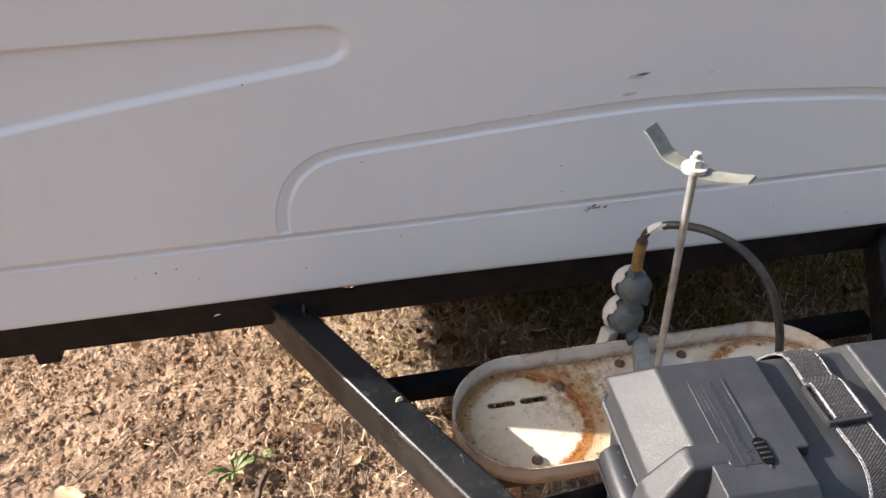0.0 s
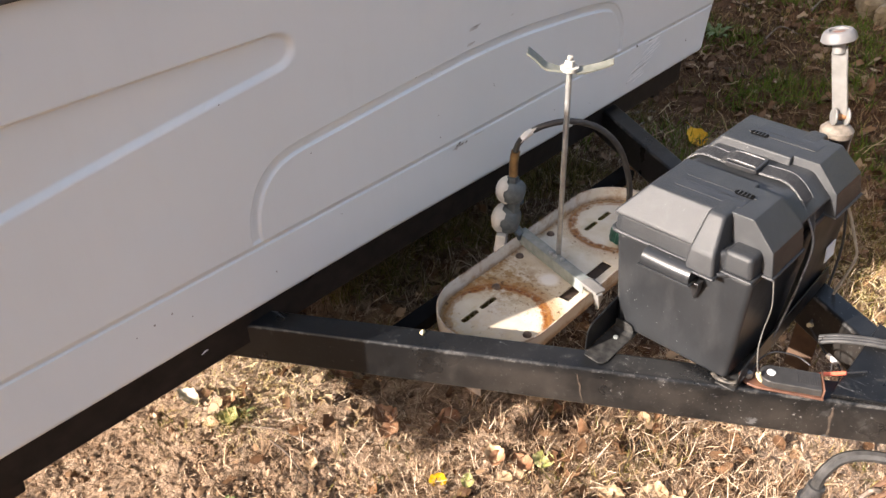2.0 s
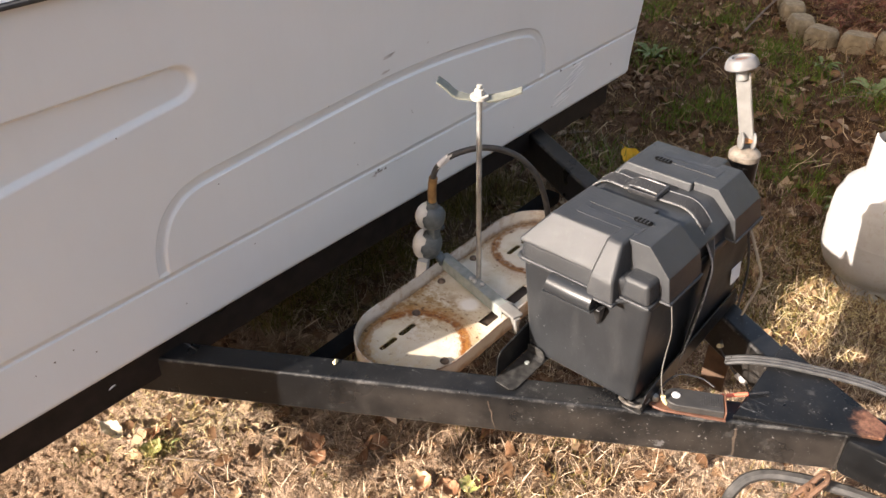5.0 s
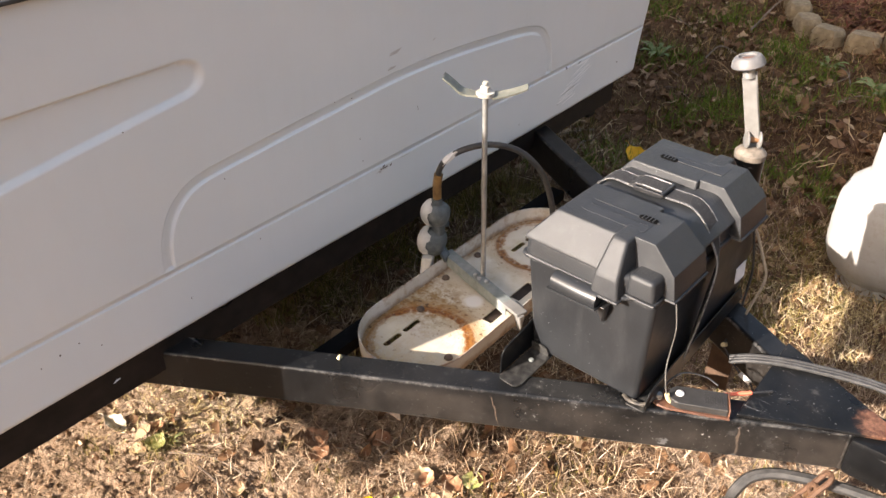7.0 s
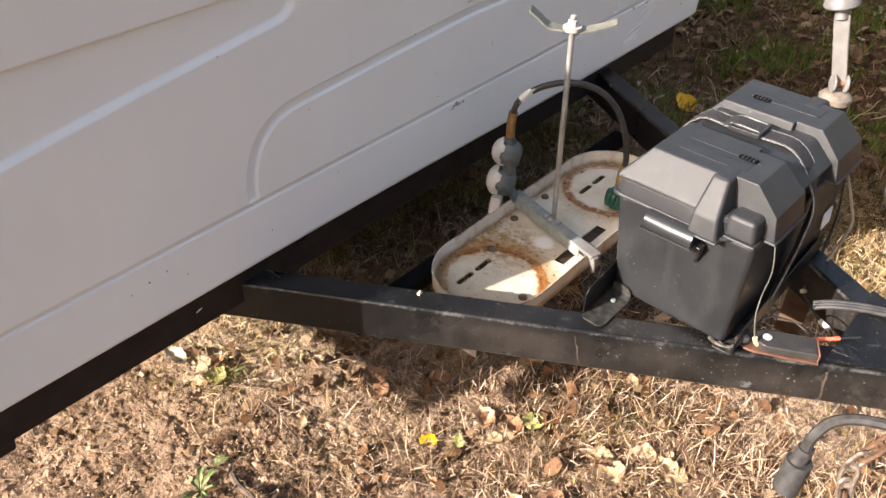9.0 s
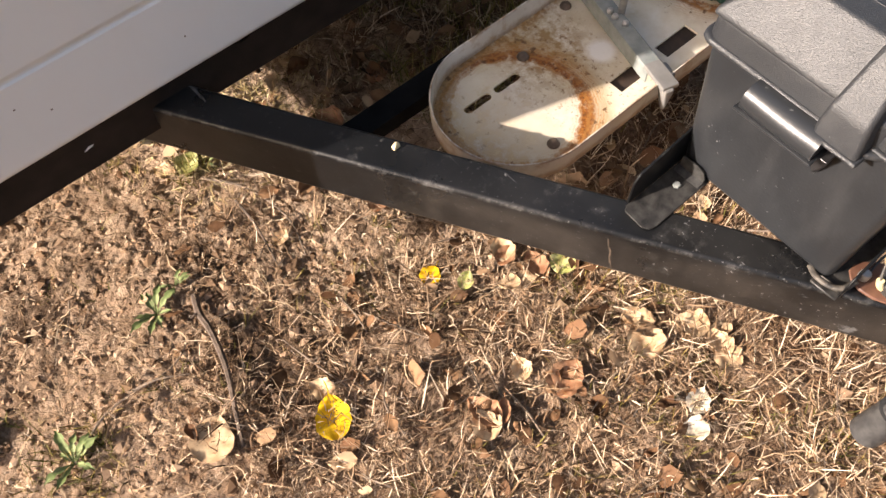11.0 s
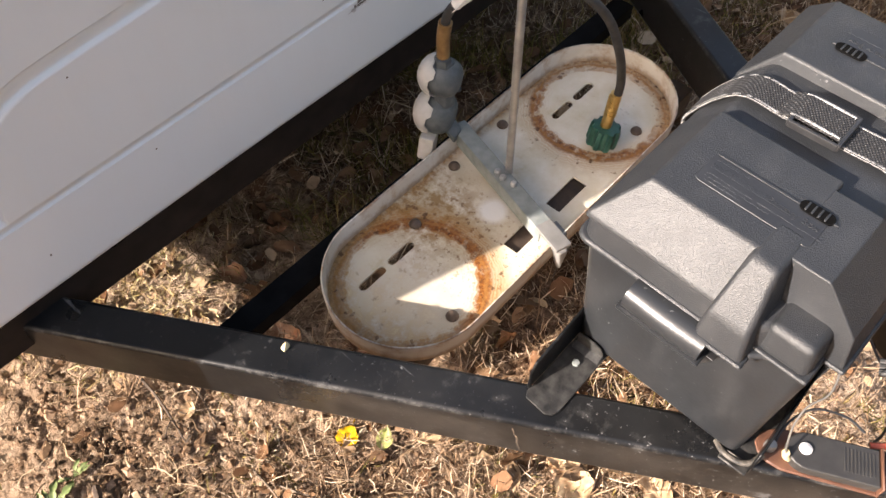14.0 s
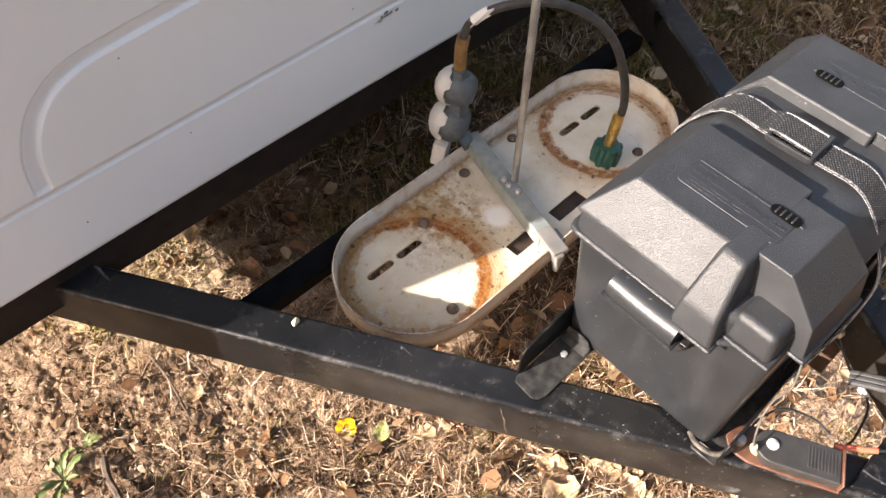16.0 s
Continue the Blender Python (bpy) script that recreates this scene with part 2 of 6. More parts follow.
def make_webbing():
    k = Mat("grey_webbing")
    x, y, z = k.sep()[0:3]
    along = k.math("ADD", y, k.math("MULTIPLY", z, 0.8))
    a = k.math("SINE", k.math("MULTIPLY", along, 1900.0))
    w = k.math("SINE", k.math("MULTIPLY", x, 1500.0))
    t = k.math("MULTIPLY", a, w)
    fleck = k.math("MULTIPLY", k.ramp(t, (0.25, 0.0), (0.6, 1.0)), k.ramp(k.noise(240, 3), (0.42, 0.05), (0.6, 1.0)))
    rib = k.ramp(k.math("SINE", k.math("MULTIPLY", along, 1250.0)), (-0.2, 0.0), (0.5, 1.0))
    fleck = k.math("MULTIPLY", fleck, k.math("ADD", 0.35, k.math("MULTIPLY", rib, 0.65)))
    k.set(k.mix(fleck, (0.012, 0.012, 0.013), (0.12, 0.119, 0.117)), 0.8)
    k.bump(t, 0.5, 0.0008)
    return k.m


def make_soil():
    k = Mat("dry_soil")
    n1, n2, n3, n4 = k.noise(4.2, 7, 0.66), k.noise(21, 9, 0.72), k.noise(120, 7, 0.75), k.noise(420, 4, 0.6)
    c = k.ramp(n2, (0.28, (0.12, 0.072, 0.045)), (0.48, (0.33, 0.224, 0.148)), (0.7, (0.54, 0.395, 0.282)))
    c = k.mix(k.ramp(n1, (0.36, 0.7), (0.46, 0.0)), c, (0.075, 0.045, 0.027))
    c = k.mix(k.ramp(n3, (0.32, 0.6), (0.42, 0.0)), c, (0.07, 0.042, 0.026))
    c = k.mix(k.ramp(n4, (0.6, 0.0), (0.72, 0.5)), c, (0.45, 0.34, 0.23))
    x, y, z = k.sep()[0:3]
    # dark soil patches: a long one beside the long twig, three small ones around
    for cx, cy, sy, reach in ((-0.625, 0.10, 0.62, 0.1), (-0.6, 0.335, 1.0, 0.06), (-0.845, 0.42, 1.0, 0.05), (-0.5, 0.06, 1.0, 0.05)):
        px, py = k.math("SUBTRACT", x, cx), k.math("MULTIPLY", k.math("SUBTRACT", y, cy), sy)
        patch_d = k.math("ADD", k.math("SQRT", k.math("ADD", k.math("MULTIPLY", px, px), k.math("MULTIPLY", py, py))), k.math("MULTIPLY", k.math("SUBTRACT", n2, 0.5), 0.2))
        c = k.mix(k.ramp(patch_d, (reach * 0.5, 0.8), (reach * 1.2, 0.0)), c, (0.06, 0.036, 0.022))
    # dark soil where grass is not trodden away, with shade between blades painted in
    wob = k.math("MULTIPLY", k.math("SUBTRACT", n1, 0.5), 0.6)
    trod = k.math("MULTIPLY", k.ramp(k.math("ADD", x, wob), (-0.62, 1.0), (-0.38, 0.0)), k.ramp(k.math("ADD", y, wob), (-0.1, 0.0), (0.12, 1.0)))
    gap_shade = k.math("MULTIPLY", k.math("SUBTRACT", 1.0, trod), k.math("MULTIPLY", k.ramp(n2, (0.4, 0.9), (0.62, 0.55)), k.ramp(k.math("ADD", x, wob), (-0.45, 0.35), (-0.2, 1.0))))
    c = k.mix(gap_shade, c, k.ramp(n3, (0.35, (0.04, 0.019, 0.011)), (0.65, (0.135, 0.072, 0.042))))
    # pale soil: sunlight painted in by the rail; another spot inside the tongue's point
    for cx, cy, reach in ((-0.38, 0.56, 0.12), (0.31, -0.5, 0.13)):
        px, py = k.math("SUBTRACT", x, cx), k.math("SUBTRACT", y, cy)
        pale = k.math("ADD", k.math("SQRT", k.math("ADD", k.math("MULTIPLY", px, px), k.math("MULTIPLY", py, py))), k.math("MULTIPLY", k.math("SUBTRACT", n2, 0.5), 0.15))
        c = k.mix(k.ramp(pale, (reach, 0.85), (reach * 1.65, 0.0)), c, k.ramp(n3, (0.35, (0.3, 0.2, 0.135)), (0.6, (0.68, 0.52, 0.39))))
    lawn = k.ramp(k.math("ADD", k.math("MULTIPLY", x, 0.5), k.math("MULTIPLY", k.math("SUBTRACT", n1, 0.5), 0.8)), (0.45, 0.0), (0.62, 0.85))
    c = k.mix(lawn, c, k.ramp(n2, (0.35, (0.06, 0.026, 0.012)), (0.65, (0.19, 0.098, 0.046))))
    k.set(c, 0.95, 0, 0.1)
    k.bump(k.math("ADD", k.math("MULTIPLY", n2, 0.8), k.math("ADD", k.math("MULTIPLY", n3, 0.6), k.math("MULTIPLY", n4, 0.25))), 1.0, 0.014)
    return k.m


def make_blades(name, *stops, rough=0.7):
    k = Mat(name)
    c = k.ramp(k.island(), *stops)
    k.set(k.mix(k.ramp(k.noise(60), (0.3, 0.0), (0.7, 0.25)), c, (0.26, 0.18, 0.1)), rough, 0, 0.08)
    return k.m


def make_leaf(name, c1, c2, spots=(0.12, 0.06, 0.02)):
    k = Mat(name)
    c = k.mix(k.ramp(k.noise(45, 5), (0.35, 0.0), (0.65, 1.0)), c1, c2)
    c = k.mix(k.ramp(k.noise(220, 3), (0.66, 0.0), (0.72, 0.8)), c, spots)
    k.set(c, 0.65, 0, 0.16)
    k.bump(k.noise(150), 0.3, 0.001)
    return k.m


WALL = make_wall_paint()
FRAME = make_frame_paint()
BEAM = make_frame_paint("chipped_beam_paint", 0.02, edge=True)
GUSSET = make_frame_paint("worn_gusset_paint", 0.035, (0.005, -0.725, 0.024))
RAIL = simple("matt_black_rail", (0.004, 0.0042, 0.0045), (0.009, 0.0094, 0.01), 0.8, 0, 30, 0.2, spec=0.04)
CHASSIS = simple("dull_black_chassis", (0.009, 0.0068, 0.0058), (0.021, 0.0155, 0.013), 0.65, 0, 30, 0.2, spec=0.2)
BROWN_FRAME = simple("rusty_brown_frame", (0.016, 0.011, 0.008), (0.06, 0.036, 0.022), 0.7, 0, 45, 0.3)
ENAMEL = make_tray_enamel()
LID = make_plastic()
BOX = make_box_plastic()
WEB = make_webbing()
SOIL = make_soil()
ZINC = simple("zinc_plated_steel", (0.3, 0.3, 0.29), (0.5, 0.5, 0.48), 0.42, 0.75, 40, 0.1, r2=0.6)
GALV = simple("weathered_painted_steel", (0.17, 0.19, 0.18), (0.28, 0.3, 0.285), 0.55, 0.25, 50, 0.15, r2=0.7)
WHITE_STEEL = simple("chipped_white_steel", (0.13, 0.125, 0.117), (0.2, 0.195, 0.185), 0.4, 0.0, 30, 0.1)
REG_GREY = simple("grey_cast_metal", (0.06, 0.073, 0.077), (0.125, 0.14, 0.145), 0.6, 0.2, 70, 0.3)
REG_CAP = simple("off_white_plastic", (0.4, 0.385, 0.35), (0.58, 0.56, 0.52), 0.5, 0, 35, 0.1)
RUBBER = simple("black_rubber", (0.02, 0.02, 0.021), (0.055, 0.054, 0.053), 0.55, 0, 80, 0.2)
HOSE_GREY = simple("sun_bleached_hose", (0.016, 0.0155, 0.015), (0.05, 0.048, 0.046), 0.6, 0, 60, 0.2)
SWITCH_BLACK = simple("faded_black_plastic", (0.022, 0.021, 0.02), (0.038, 0.036, 0.034), 0.5, 0, 60, 0.1)
FLAT_CABLE = simple("faded_grey_cable", (0.02, 0.0197, 0.0195), (0.046, 0.0455, 0.045), 0.65, 0, 60, 0.2)
BRASS = simple("brass", (0.5, 0.33, 0.1), (0.66, 0.47, 0.2), 0.35, 0.9, 60, 0.1, r2=0.55)
OLD_BRASS = simple("tarnished_brass", (0.2, 0.11, 0.045), (0.36, 0.22, 0.09), 0.5, 0.5, 60, 0.2)
GREEN = simple("green_nut_plastic", (0.006, 0.05, 0.038), (0.014, 0.082, 0.062), 0.4, 0, 50, 0.1)
RUST = simple("rusted_steel", (0.14, 0.06, 0.025), (0.33, 0.17, 0.08), 0.8, 0.1, 70, 0.4)
DARK_BOLT = simple("brown_bolt_head", (0.05, 0.034, 0.024), (0.15, 0.105, 0.075), 0.6, 0.2, 70, 0.3)
BROWN_PLATE = simple("rust_brown_plate", (0.075, 0.033, 0.021), (0.145, 0.068, 0.043), 0.5, 0.0, 45, 0.2)
WORN_STEEL = simple("worn_dark_steel", (0.012, 0.012, 0.012), (0.062, 0.06, 0.056), 0.4, 0.35, 90, 0.2, r2=0.6)
DIRTY_STEEL = simple("dirt_caked_steel", (0.012, 0.011, 0.01), (0.11, 0.095, 0.078), 0.6, 0.1, 130, 0.6)
OLD_CAP = simple("weathered_cap", (0.1, 0.085, 0.068), (0.24, 0.2, 0.16), 0.7, 0.1, 60, 0.2)
DARK = simple("black_plastic", (0.012, 0.012, 0.013), (0.03, 0.03, 0.031), 0.4, 0, 60, 0.1)
THIN_WIRE = simple("dusty_wire_sleeve", (0.08, 0.076, 0.07), (0.15, 0.143, 0.13), 0.5, 0, 40)
BEIGE_WIRE = simple("beige_wire_sleeve", (0.26, 0.215, 0.16), (0.38, 0.33, 0.26), 0.5, 0, 40)
RUSTY_PLATE = simple("rust_brown_steel", (0.05, 0.026, 0.014), (0.1, 0.055, 0.031), 0.75, 0, 45, 0.3)
TAPE = simple("white_tape", (0.68, 0.67, 0.65), (0.8, 0.79, 0.77), 0.6, 0, 30, 0.2)
RED_WIRE = simple("red_wire_sleeve", (0.5, 0.09, 0.05), (0.62, 0.14, 0.08), 0.45, 0, 40)
YELLOW = simple("cream_connector", (0.55, 0.45, 0.25), (0.66, 0.56, 0.33), 0.45, 0, 30)
AMBER = simple("amber_lens", (0.42, 0.05, 0.012), (0.55, 0.09, 0.02), 0.18, 0, 25)
RIBBED = simple("ribbed_roof_panel", (0.6, 0.6, 0.6), (0.68, 0.68, 0.68), 0.55, 0, 25, 0.1)


def make_tank_paint():
    k = Mat("chalky_tank_paint")
    c = k.ramp(k.noise(8, 6), (0.3, (0.3, 0.294, 0.28)), (0.7, (0.39, 0.384, 0.37)))
    dirt = k.ramp(k.noise(30, 7, 0.7), (0.52, 0.0), (0.75, 0.45))
    c = k.mix(dirt, c, (0.24, 0.2, 0.15))
    speck = k.math("MULTIPLY", k.ramp(k.noise(120, 3), (0.68, 0.0), (0.72, 0.7)), k.ramp(k.noise(12), (0.48, 0.0), (0.6, 1.0)))
    c = k.mix(speck, c, (0.2, 0.12, 0.06))
    k.set(c, 0.55, 0, 0.3).bump(k.noise(160), 0.08, 0.001)
    return k.m


TANK_WHITE = make_tank_paint()
LABEL = simple("smooth_label_plastic", (0.017, 0.018, 0.02), (0.024, 0.0255, 0.028), 0.42, 0, 50, 0.05)
EDGE_THREAD = simple("pale_edge_thread", (0.05, 0.05, 0.05), (0.34, 0.335, 0.33), 0.7, 0, 420)
STONE = simple("tan_concrete", (0.17, 0.125, 0.07), (0.32, 0.245, 0.15), 0.9, 0, 35, 0.5, 0.004)
TWIGGY = make_blades("dry_stalks", (0.0, (0.06, 0.034, 0.02)), (0.42, (0.2, 0.127, 0.076)), (0.78, (0.42, 0.3, 0.185)), (1.0, (0.64, 0.51, 0.35)))
MULCH = make_blades("red_mulch", (0.0, (0.04, 0.01, 0.008)), (0.6, (0.125, 0.032, 0.02)), (1.0, (0.25, 0.12, 0.08)))
STRAW = make_blades("dry_straw", (0.0, (0.078, 0.042, 0.025)), (0.38, (0.235, 0.147, 0.09)), (0.7, (0.465, 0.335, 0.228)), (1.0, (0.72, 0.59, 0.44)))
THATCH = make_blades("brown_thatch", (0.0, (0.046, 0.022, 0.01)), (0.5, (0.155, 0.086, 0.038)), (0.85, (0.32, 0.2, 0.1)), (1.0, (0.52, 0.37, 0.21)))
GRASS = make_blades("green_grass", (0.0, (0.032, 0.038, 0.006)), (0.4, (0.1, 0.1, 0.016)), (0.7, (0.2, 0.16, 0.036)), (1.0, (0.34, 0.24, 0.09)))
LITTER = make_blades("brown_leaf_litter", (0.0, (0.05, 0.022, 0.011)), (0.4, (0.14, 0.066, 0.034)), (0.75, (0.25, 0.142, 0.078)), (1.0, (0.46, 0.33, 0.21)), rough=0.6)
CLOD = make_blades("soil_clods", (0.0, (0.08, 0.046, 0.028)), (0.5, (0.24, 0.148, 0.093)), (1.0, (0.48, 0.34, 0.235)), rough=0.95)
FOLIAGE = simple("far_foliage", (0.03, 0.045, 0.014), (0.12, 0.11, 0.04), 0.9, 0, 1.5, 0.5, 0.3)
DARK_BARK = simple("dark_bark", (0.05, 0.034, 0.024), (0.14, 0.1, 0.075), 0.9, 0, 70, 0.5, 0.003)
BARK = simple("grey_bark", (0.11, 0.075, 0.05), (0.26, 0.2, 0.15), 0.9, 0, 70, 0.5, 0.003)


# ---- building helpers ----
def part(name, bm, material, parent=None, label="", smooth=True, m=None):
    """Links a bmesh as one mesh object, under a thing or a part."""
    me = bpy.data.meshes.new(name)
    bm.to_mesh(me)
    bm.free()
    me.materials.append(material)
    if smooth:
        for p in me.polygons:
            p.use_smooth = True
        me.set_sharp_from_angle(angle=radians(38))
    ob = new(name, me)
    if smooth and 40 < len(me.polygons) < 3000:
        wn = ob.modifiers.new("even_normals", "WEIGHTED_NORMAL")
        wn.keep_sharp, wn.weight = True, 80
    if m is not None:
        ob.matrix_basis = m
    if parent:
        ob.parent = parent
    return tagged(ob, label)


def thing(name, label, category, at=(0, 0, 0), group="", kind=""):
    ob = new(name)
    ob.empty_display_size = 0.05
    ob.location = at
    return tagged(ob, label, category, group, kind)


def hull(bm, pts, bevel=0.0, seg=3):
    """Adds the convex hull of pts, its edges rounded."""
    b = bmesh.new()
    vs = [b.verts.new(p) for p in pts]
    bmesh.ops.convex_hull(b, input=vs)
    bmesh.ops.dissolve_limit(b, angle_limit=0.02, verts=b.verts, edges=b.edges)
    if bevel:
        bmesh.ops.bevel(b, geom=b.edges[:], offset=bevel, segments=seg, profile=0.5, affect="EDGES", clamp_overlap=True)
    merge(bm, b)
    return bm


def merge(bm, b, m=None):
    me = bpy.data.meshes.new("tmp")
    b.to_mesh(me)
    b.free()
    if m is not None:
        me.transform(m)
    bm.from_mesh(me)
    bpy.data.meshes.remove(me)


def box(x0, x1, y0, y1, z0, z1, bevel=0.002, seg=2, bm=None):
    bm = bm or bmesh.new()
    return hull(bm, [(x, y, z) for x in (x0, x1) for y in (y0, y1) for z in (z0, z1)], bevel, seg)


def frustum(bottom, top, z0, z1, bevel=0.004, seg=3, bm=None):
    """bottom and top: x0, x1, y0, y1."""
    bm = bm or bmesh.new()
    pts = [(x, y, z0) for x in bottom[:2] for y in bottom[2:]] + [(x, y, z1) for x in top[:2] for y in top[2:]]
    return hull(bm, pts, bevel, seg)


def lathe(profile, n=32, bm=None, m=None):
    """Turns (radius, z) pairs round z."""
    b = bmesh.new()
    rings = []
    for r, z in profile:
        if r < 1e-6:
            rings.append([b.verts.new((0, 0, z))])
        else:
            rings.append([b.verts.new((r * math.cos(2 * math.pi * i / n), r * math.sin(2 * math.pi * i / n), z)) for i in range(n)])
    for a, c in zip(rings, rings[1:]):
        for i in range(n):
            j = (i + 1) % n
            if len(a) == 1 and len(c) > 1:
                b.faces.new((a[0], c[j], c[i]))
            elif len(c) == 1 and len(a) > 1:
                b.faces.new((a[i], a[j], c[0]))
            elif len(a) > 1:
                b.faces.new((a[i], a[j], c[j], c[i]))
    bmesh.ops.recalc_face_normals(b, faces=b.faces)
    bm = bm or bmesh.new()
    merge(bm, b, m)
    return bm


def smooth_line(pts, step=8):
    """A Catmull-Rom line through pts."""
    p = [Vector(q) for q in pts]
    p = [p[0] * 2 - p[1]] + p + [p[-1] * 2 - p[-2]]
    out = []
    for a, b, c, d in zip(p, p[1:], p[2:], p[3:]):
        for i in range(step):
            t = i / step
            out.append(0.5 * (2 * b + (c - a) * t + (2 * a - 5 * b + 4 * c - d) * t * t + (3 * b - a - 3 * c + d) * t ** 3))
    return out + [p[-2]]


def tube(pts, r, n=10, step=8, bm=None, flat=1.0, taper=1.0, smooth=True):
    """A round or flattened tube along a smooth line."""
    bm = bm or bmesh.new()
    line = smooth_line(pts, step) if smooth else [Vector(p) for p in pts]
    up = Vector((0.13, 0.21, 1)).normalized()
    rings = []
    for i, p in enumerate(line):
        d = (line[min(i + 1, len(line) - 1)] - line[max(i - 1, 0)]).normalized()
        side = d.cross(up)
        side = side.normalized() if side.length > 1e-4 else Vector((1, 0, 0))
        up = side.cross(d).normalized()
        q = r * (1 + (taper - 1) * i / max(1, len(line) - 1))
        rings.append([bm.verts.new(p + side * (q * math.cos(2 * math.pi * k / n)) + up * (q * flat * math.sin(2 * math.pi * k / n))) for k in range(n)])
    for a, b in zip(rings, rings[1:]):
        for k in range(n):
            bm.faces.new((a[k], a[(k + 1) % n], b[(k + 1) % n], b[k]))
    bm.faces.new(rings[0][::-1])
    bm.faces.new(rings[-1])
    return bm


def stadium(half, r, n=24):
    """The outline of two half discs at x = -half and half."""
    pts = [(half + r * math.sin(math.pi * i / n), -r * math.cos(math.pi * i / n)) for i in range(n + 1)]
    return pts + [(-x, -y) for x, y in pts]


def mesh_part(name, verts, faces, material, parent=None, label="", smooth=True, kind=""):
    """One object straight from arrays of places and faces."""
    me = bpy.data.meshes.new(name)
    me.from_pydata(verts if isinstance(verts, list) else verts.tolist(), [], faces if isinstance(faces, list) else faces.tolist())
    me.materials.append(material)
    if smooth:
        me.polygons.foreach_set("use_smooth", [True] * len(me.polygons))
    ob = new(name, me)
    if parent:
        ob.parent = parent
    return tagged(ob, label, kind=kind)


def grid_faces(nu, nv):
    i = np.arange(nu * nv).reshape(nv, nu)
    return np.stack([i[:-1, :-1], i[:-1, 1:], i[1:, 1:], i[1:, :-1]], -1).reshape(-1, 4)


def sstep(a, b, x):
    t = np.clip((x - a) / (b - a), 0, 1)
    return t * t * (3 - 2 * t)


# ---- ground ----
def value_noise(x, y, f, seed):
    """Smooth noise from 0 to 1 on a lattice of f cells a metre."""
    x, y = np.asarray(x, float) * f + seed * 3.7, np.asarray(y, float) * f - seed * 1.9
    i, j = np.floor(x), np.floor(y)
    u, v = x - i, y - j
    u, v = u * u * (3 - 2 * u), v * v * (3 - 2 * v)

    def at(a, b):
        h = np.sin(a * 127.1 + b * 311.7 + seed * 74.7) * 43758.5453
        return h - np.floor(h)

    return (at(i, j) * (1 - u) + at(i + 1, j) * u) * (1 - v) + (at(i, j + 1) * (1 - u) + at(i + 1, j + 1) * u) * v


def ground_height(x, y):
    h = 0.010 * np.sin(2.1 * x + 0.6) * np.cos(1.7 * y - 0.3) + 0.006 * np.sin(6.3 * x - 1.1 * y) + 0.004 * np.sin(4.7 * y + 9.1 * x + 1.0)
    h = h * np.clip((np.hypot(x, y) + 0.4) / 1.2, 0.4, 2.0) + 0.035 * sstep(1.35, 2.1, np.asarray(x, float))
    # fine crumbly relief near the tongue only
    fine = (1 - sstep(1.0, 1.25, np.abs(np.asarray(x, float) + 0.35))) * (1 - sstep(0.85, 1.05, np.abs(np.asarray(y, float))))
    lump = 0.013 * (value_noise(x, y, 11, 1) - 0.5) * np.maximum(fine, 0.35) + fine * (0.008 * (value_noise(x, y, 31, 2) - 0.5) + 0.0062 * (value_noise(x, y, 75, 3) - 0.5) + 0.0046 * (value_noise(x, y, 150, 4) - 0.5))
    dip = 0.02 * np.exp(-((x - 1.05) ** 2 + (y + 0.55) ** 2) / 0.09)
    return h + lump - dip


def make_ground():
    u = np.concatenate([-np.geomspace(60, 4.2, 14), np.linspace(-4, -1.42, 40), np.linspace(-1.4, 0.7, 600), np.linspace(0.72, 6, 150), np.geomspace(6.2, 60, 14)])
    v = np.concatenate([-np.geomspace(60, 3.2, 14), np.linspace(-3, -0.92, 45), np.linspace(-0.9, 0.95, 530), np.linspace(0.97, 5, 80), np.geomspace(5.2, 60, 14)])
    x, y = np.meshgrid(u, v)
    z = ground_height(np.clip(x, -8, 8), np.clip(y, -8, 8))
    near = (np.abs(x + 0.35) < 1.1) & (np.abs(y) < 0.95)
    rough = np.random.RandomState(3).normal(0, 1, z.shape) * np.where(near, 0.0007, 0.0025)
    z = z + np.where((np.abs(x - 1) < 5) & (np.abs(y - 1) < 4), rough, 0)
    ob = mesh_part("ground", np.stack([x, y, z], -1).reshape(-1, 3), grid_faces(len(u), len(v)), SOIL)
    return tagged(ob, "dry brown soil with thin patchy lawn", "ground", kind="structure")


make_ground()


# Unseen ring of trees, added to block low light from the horizon.
def make_unseen_trees():
    n, m = 220, 24
    a = np.linspace(0, 2 * math.pi, n)
    t = np.linspace(0, 1, m)
    A, T = np.meshgrid(a, t)
    r = np.random.RandomState(8)
    top = 8.0 + 1.2 * np.sin(7 * A + 1) + 0.9 * np.sin(19 * A) + 0.5 * np.sin(41 * A + 2)
    R = 25.0 + 1.2 * np.sin(13 * A) * T + r.normal(0, 0.5, A.shape)
    ob = mesh_part("unseen_tree_ring", np.stack([R * np.cos(A), R * np.sin(A), top * T - 0.3 + r.normal(0, 0.25, A.shape)], -1).reshape(-1, 3), grid_faces(n, m), FOLIAGE)
    return tagged(ob, "unseen ring of trees added to block low sky light", "trees", kind="structure")


make_unseen_trees()


# ---- camper ----
WALL_Y, HALF = 0.218, 1.08
camper = thing("camper_trailer", "white folding camper with embossed front panel on black frame", "camper trailer", (0, 1.9, 0))


def under(ob):
    """Puts a part that was built in place under the camper."""
    ob.parent = camper
    ob.matrix_parent_inverse = Matrix.Translation(camper.location).inverted()
    return ob


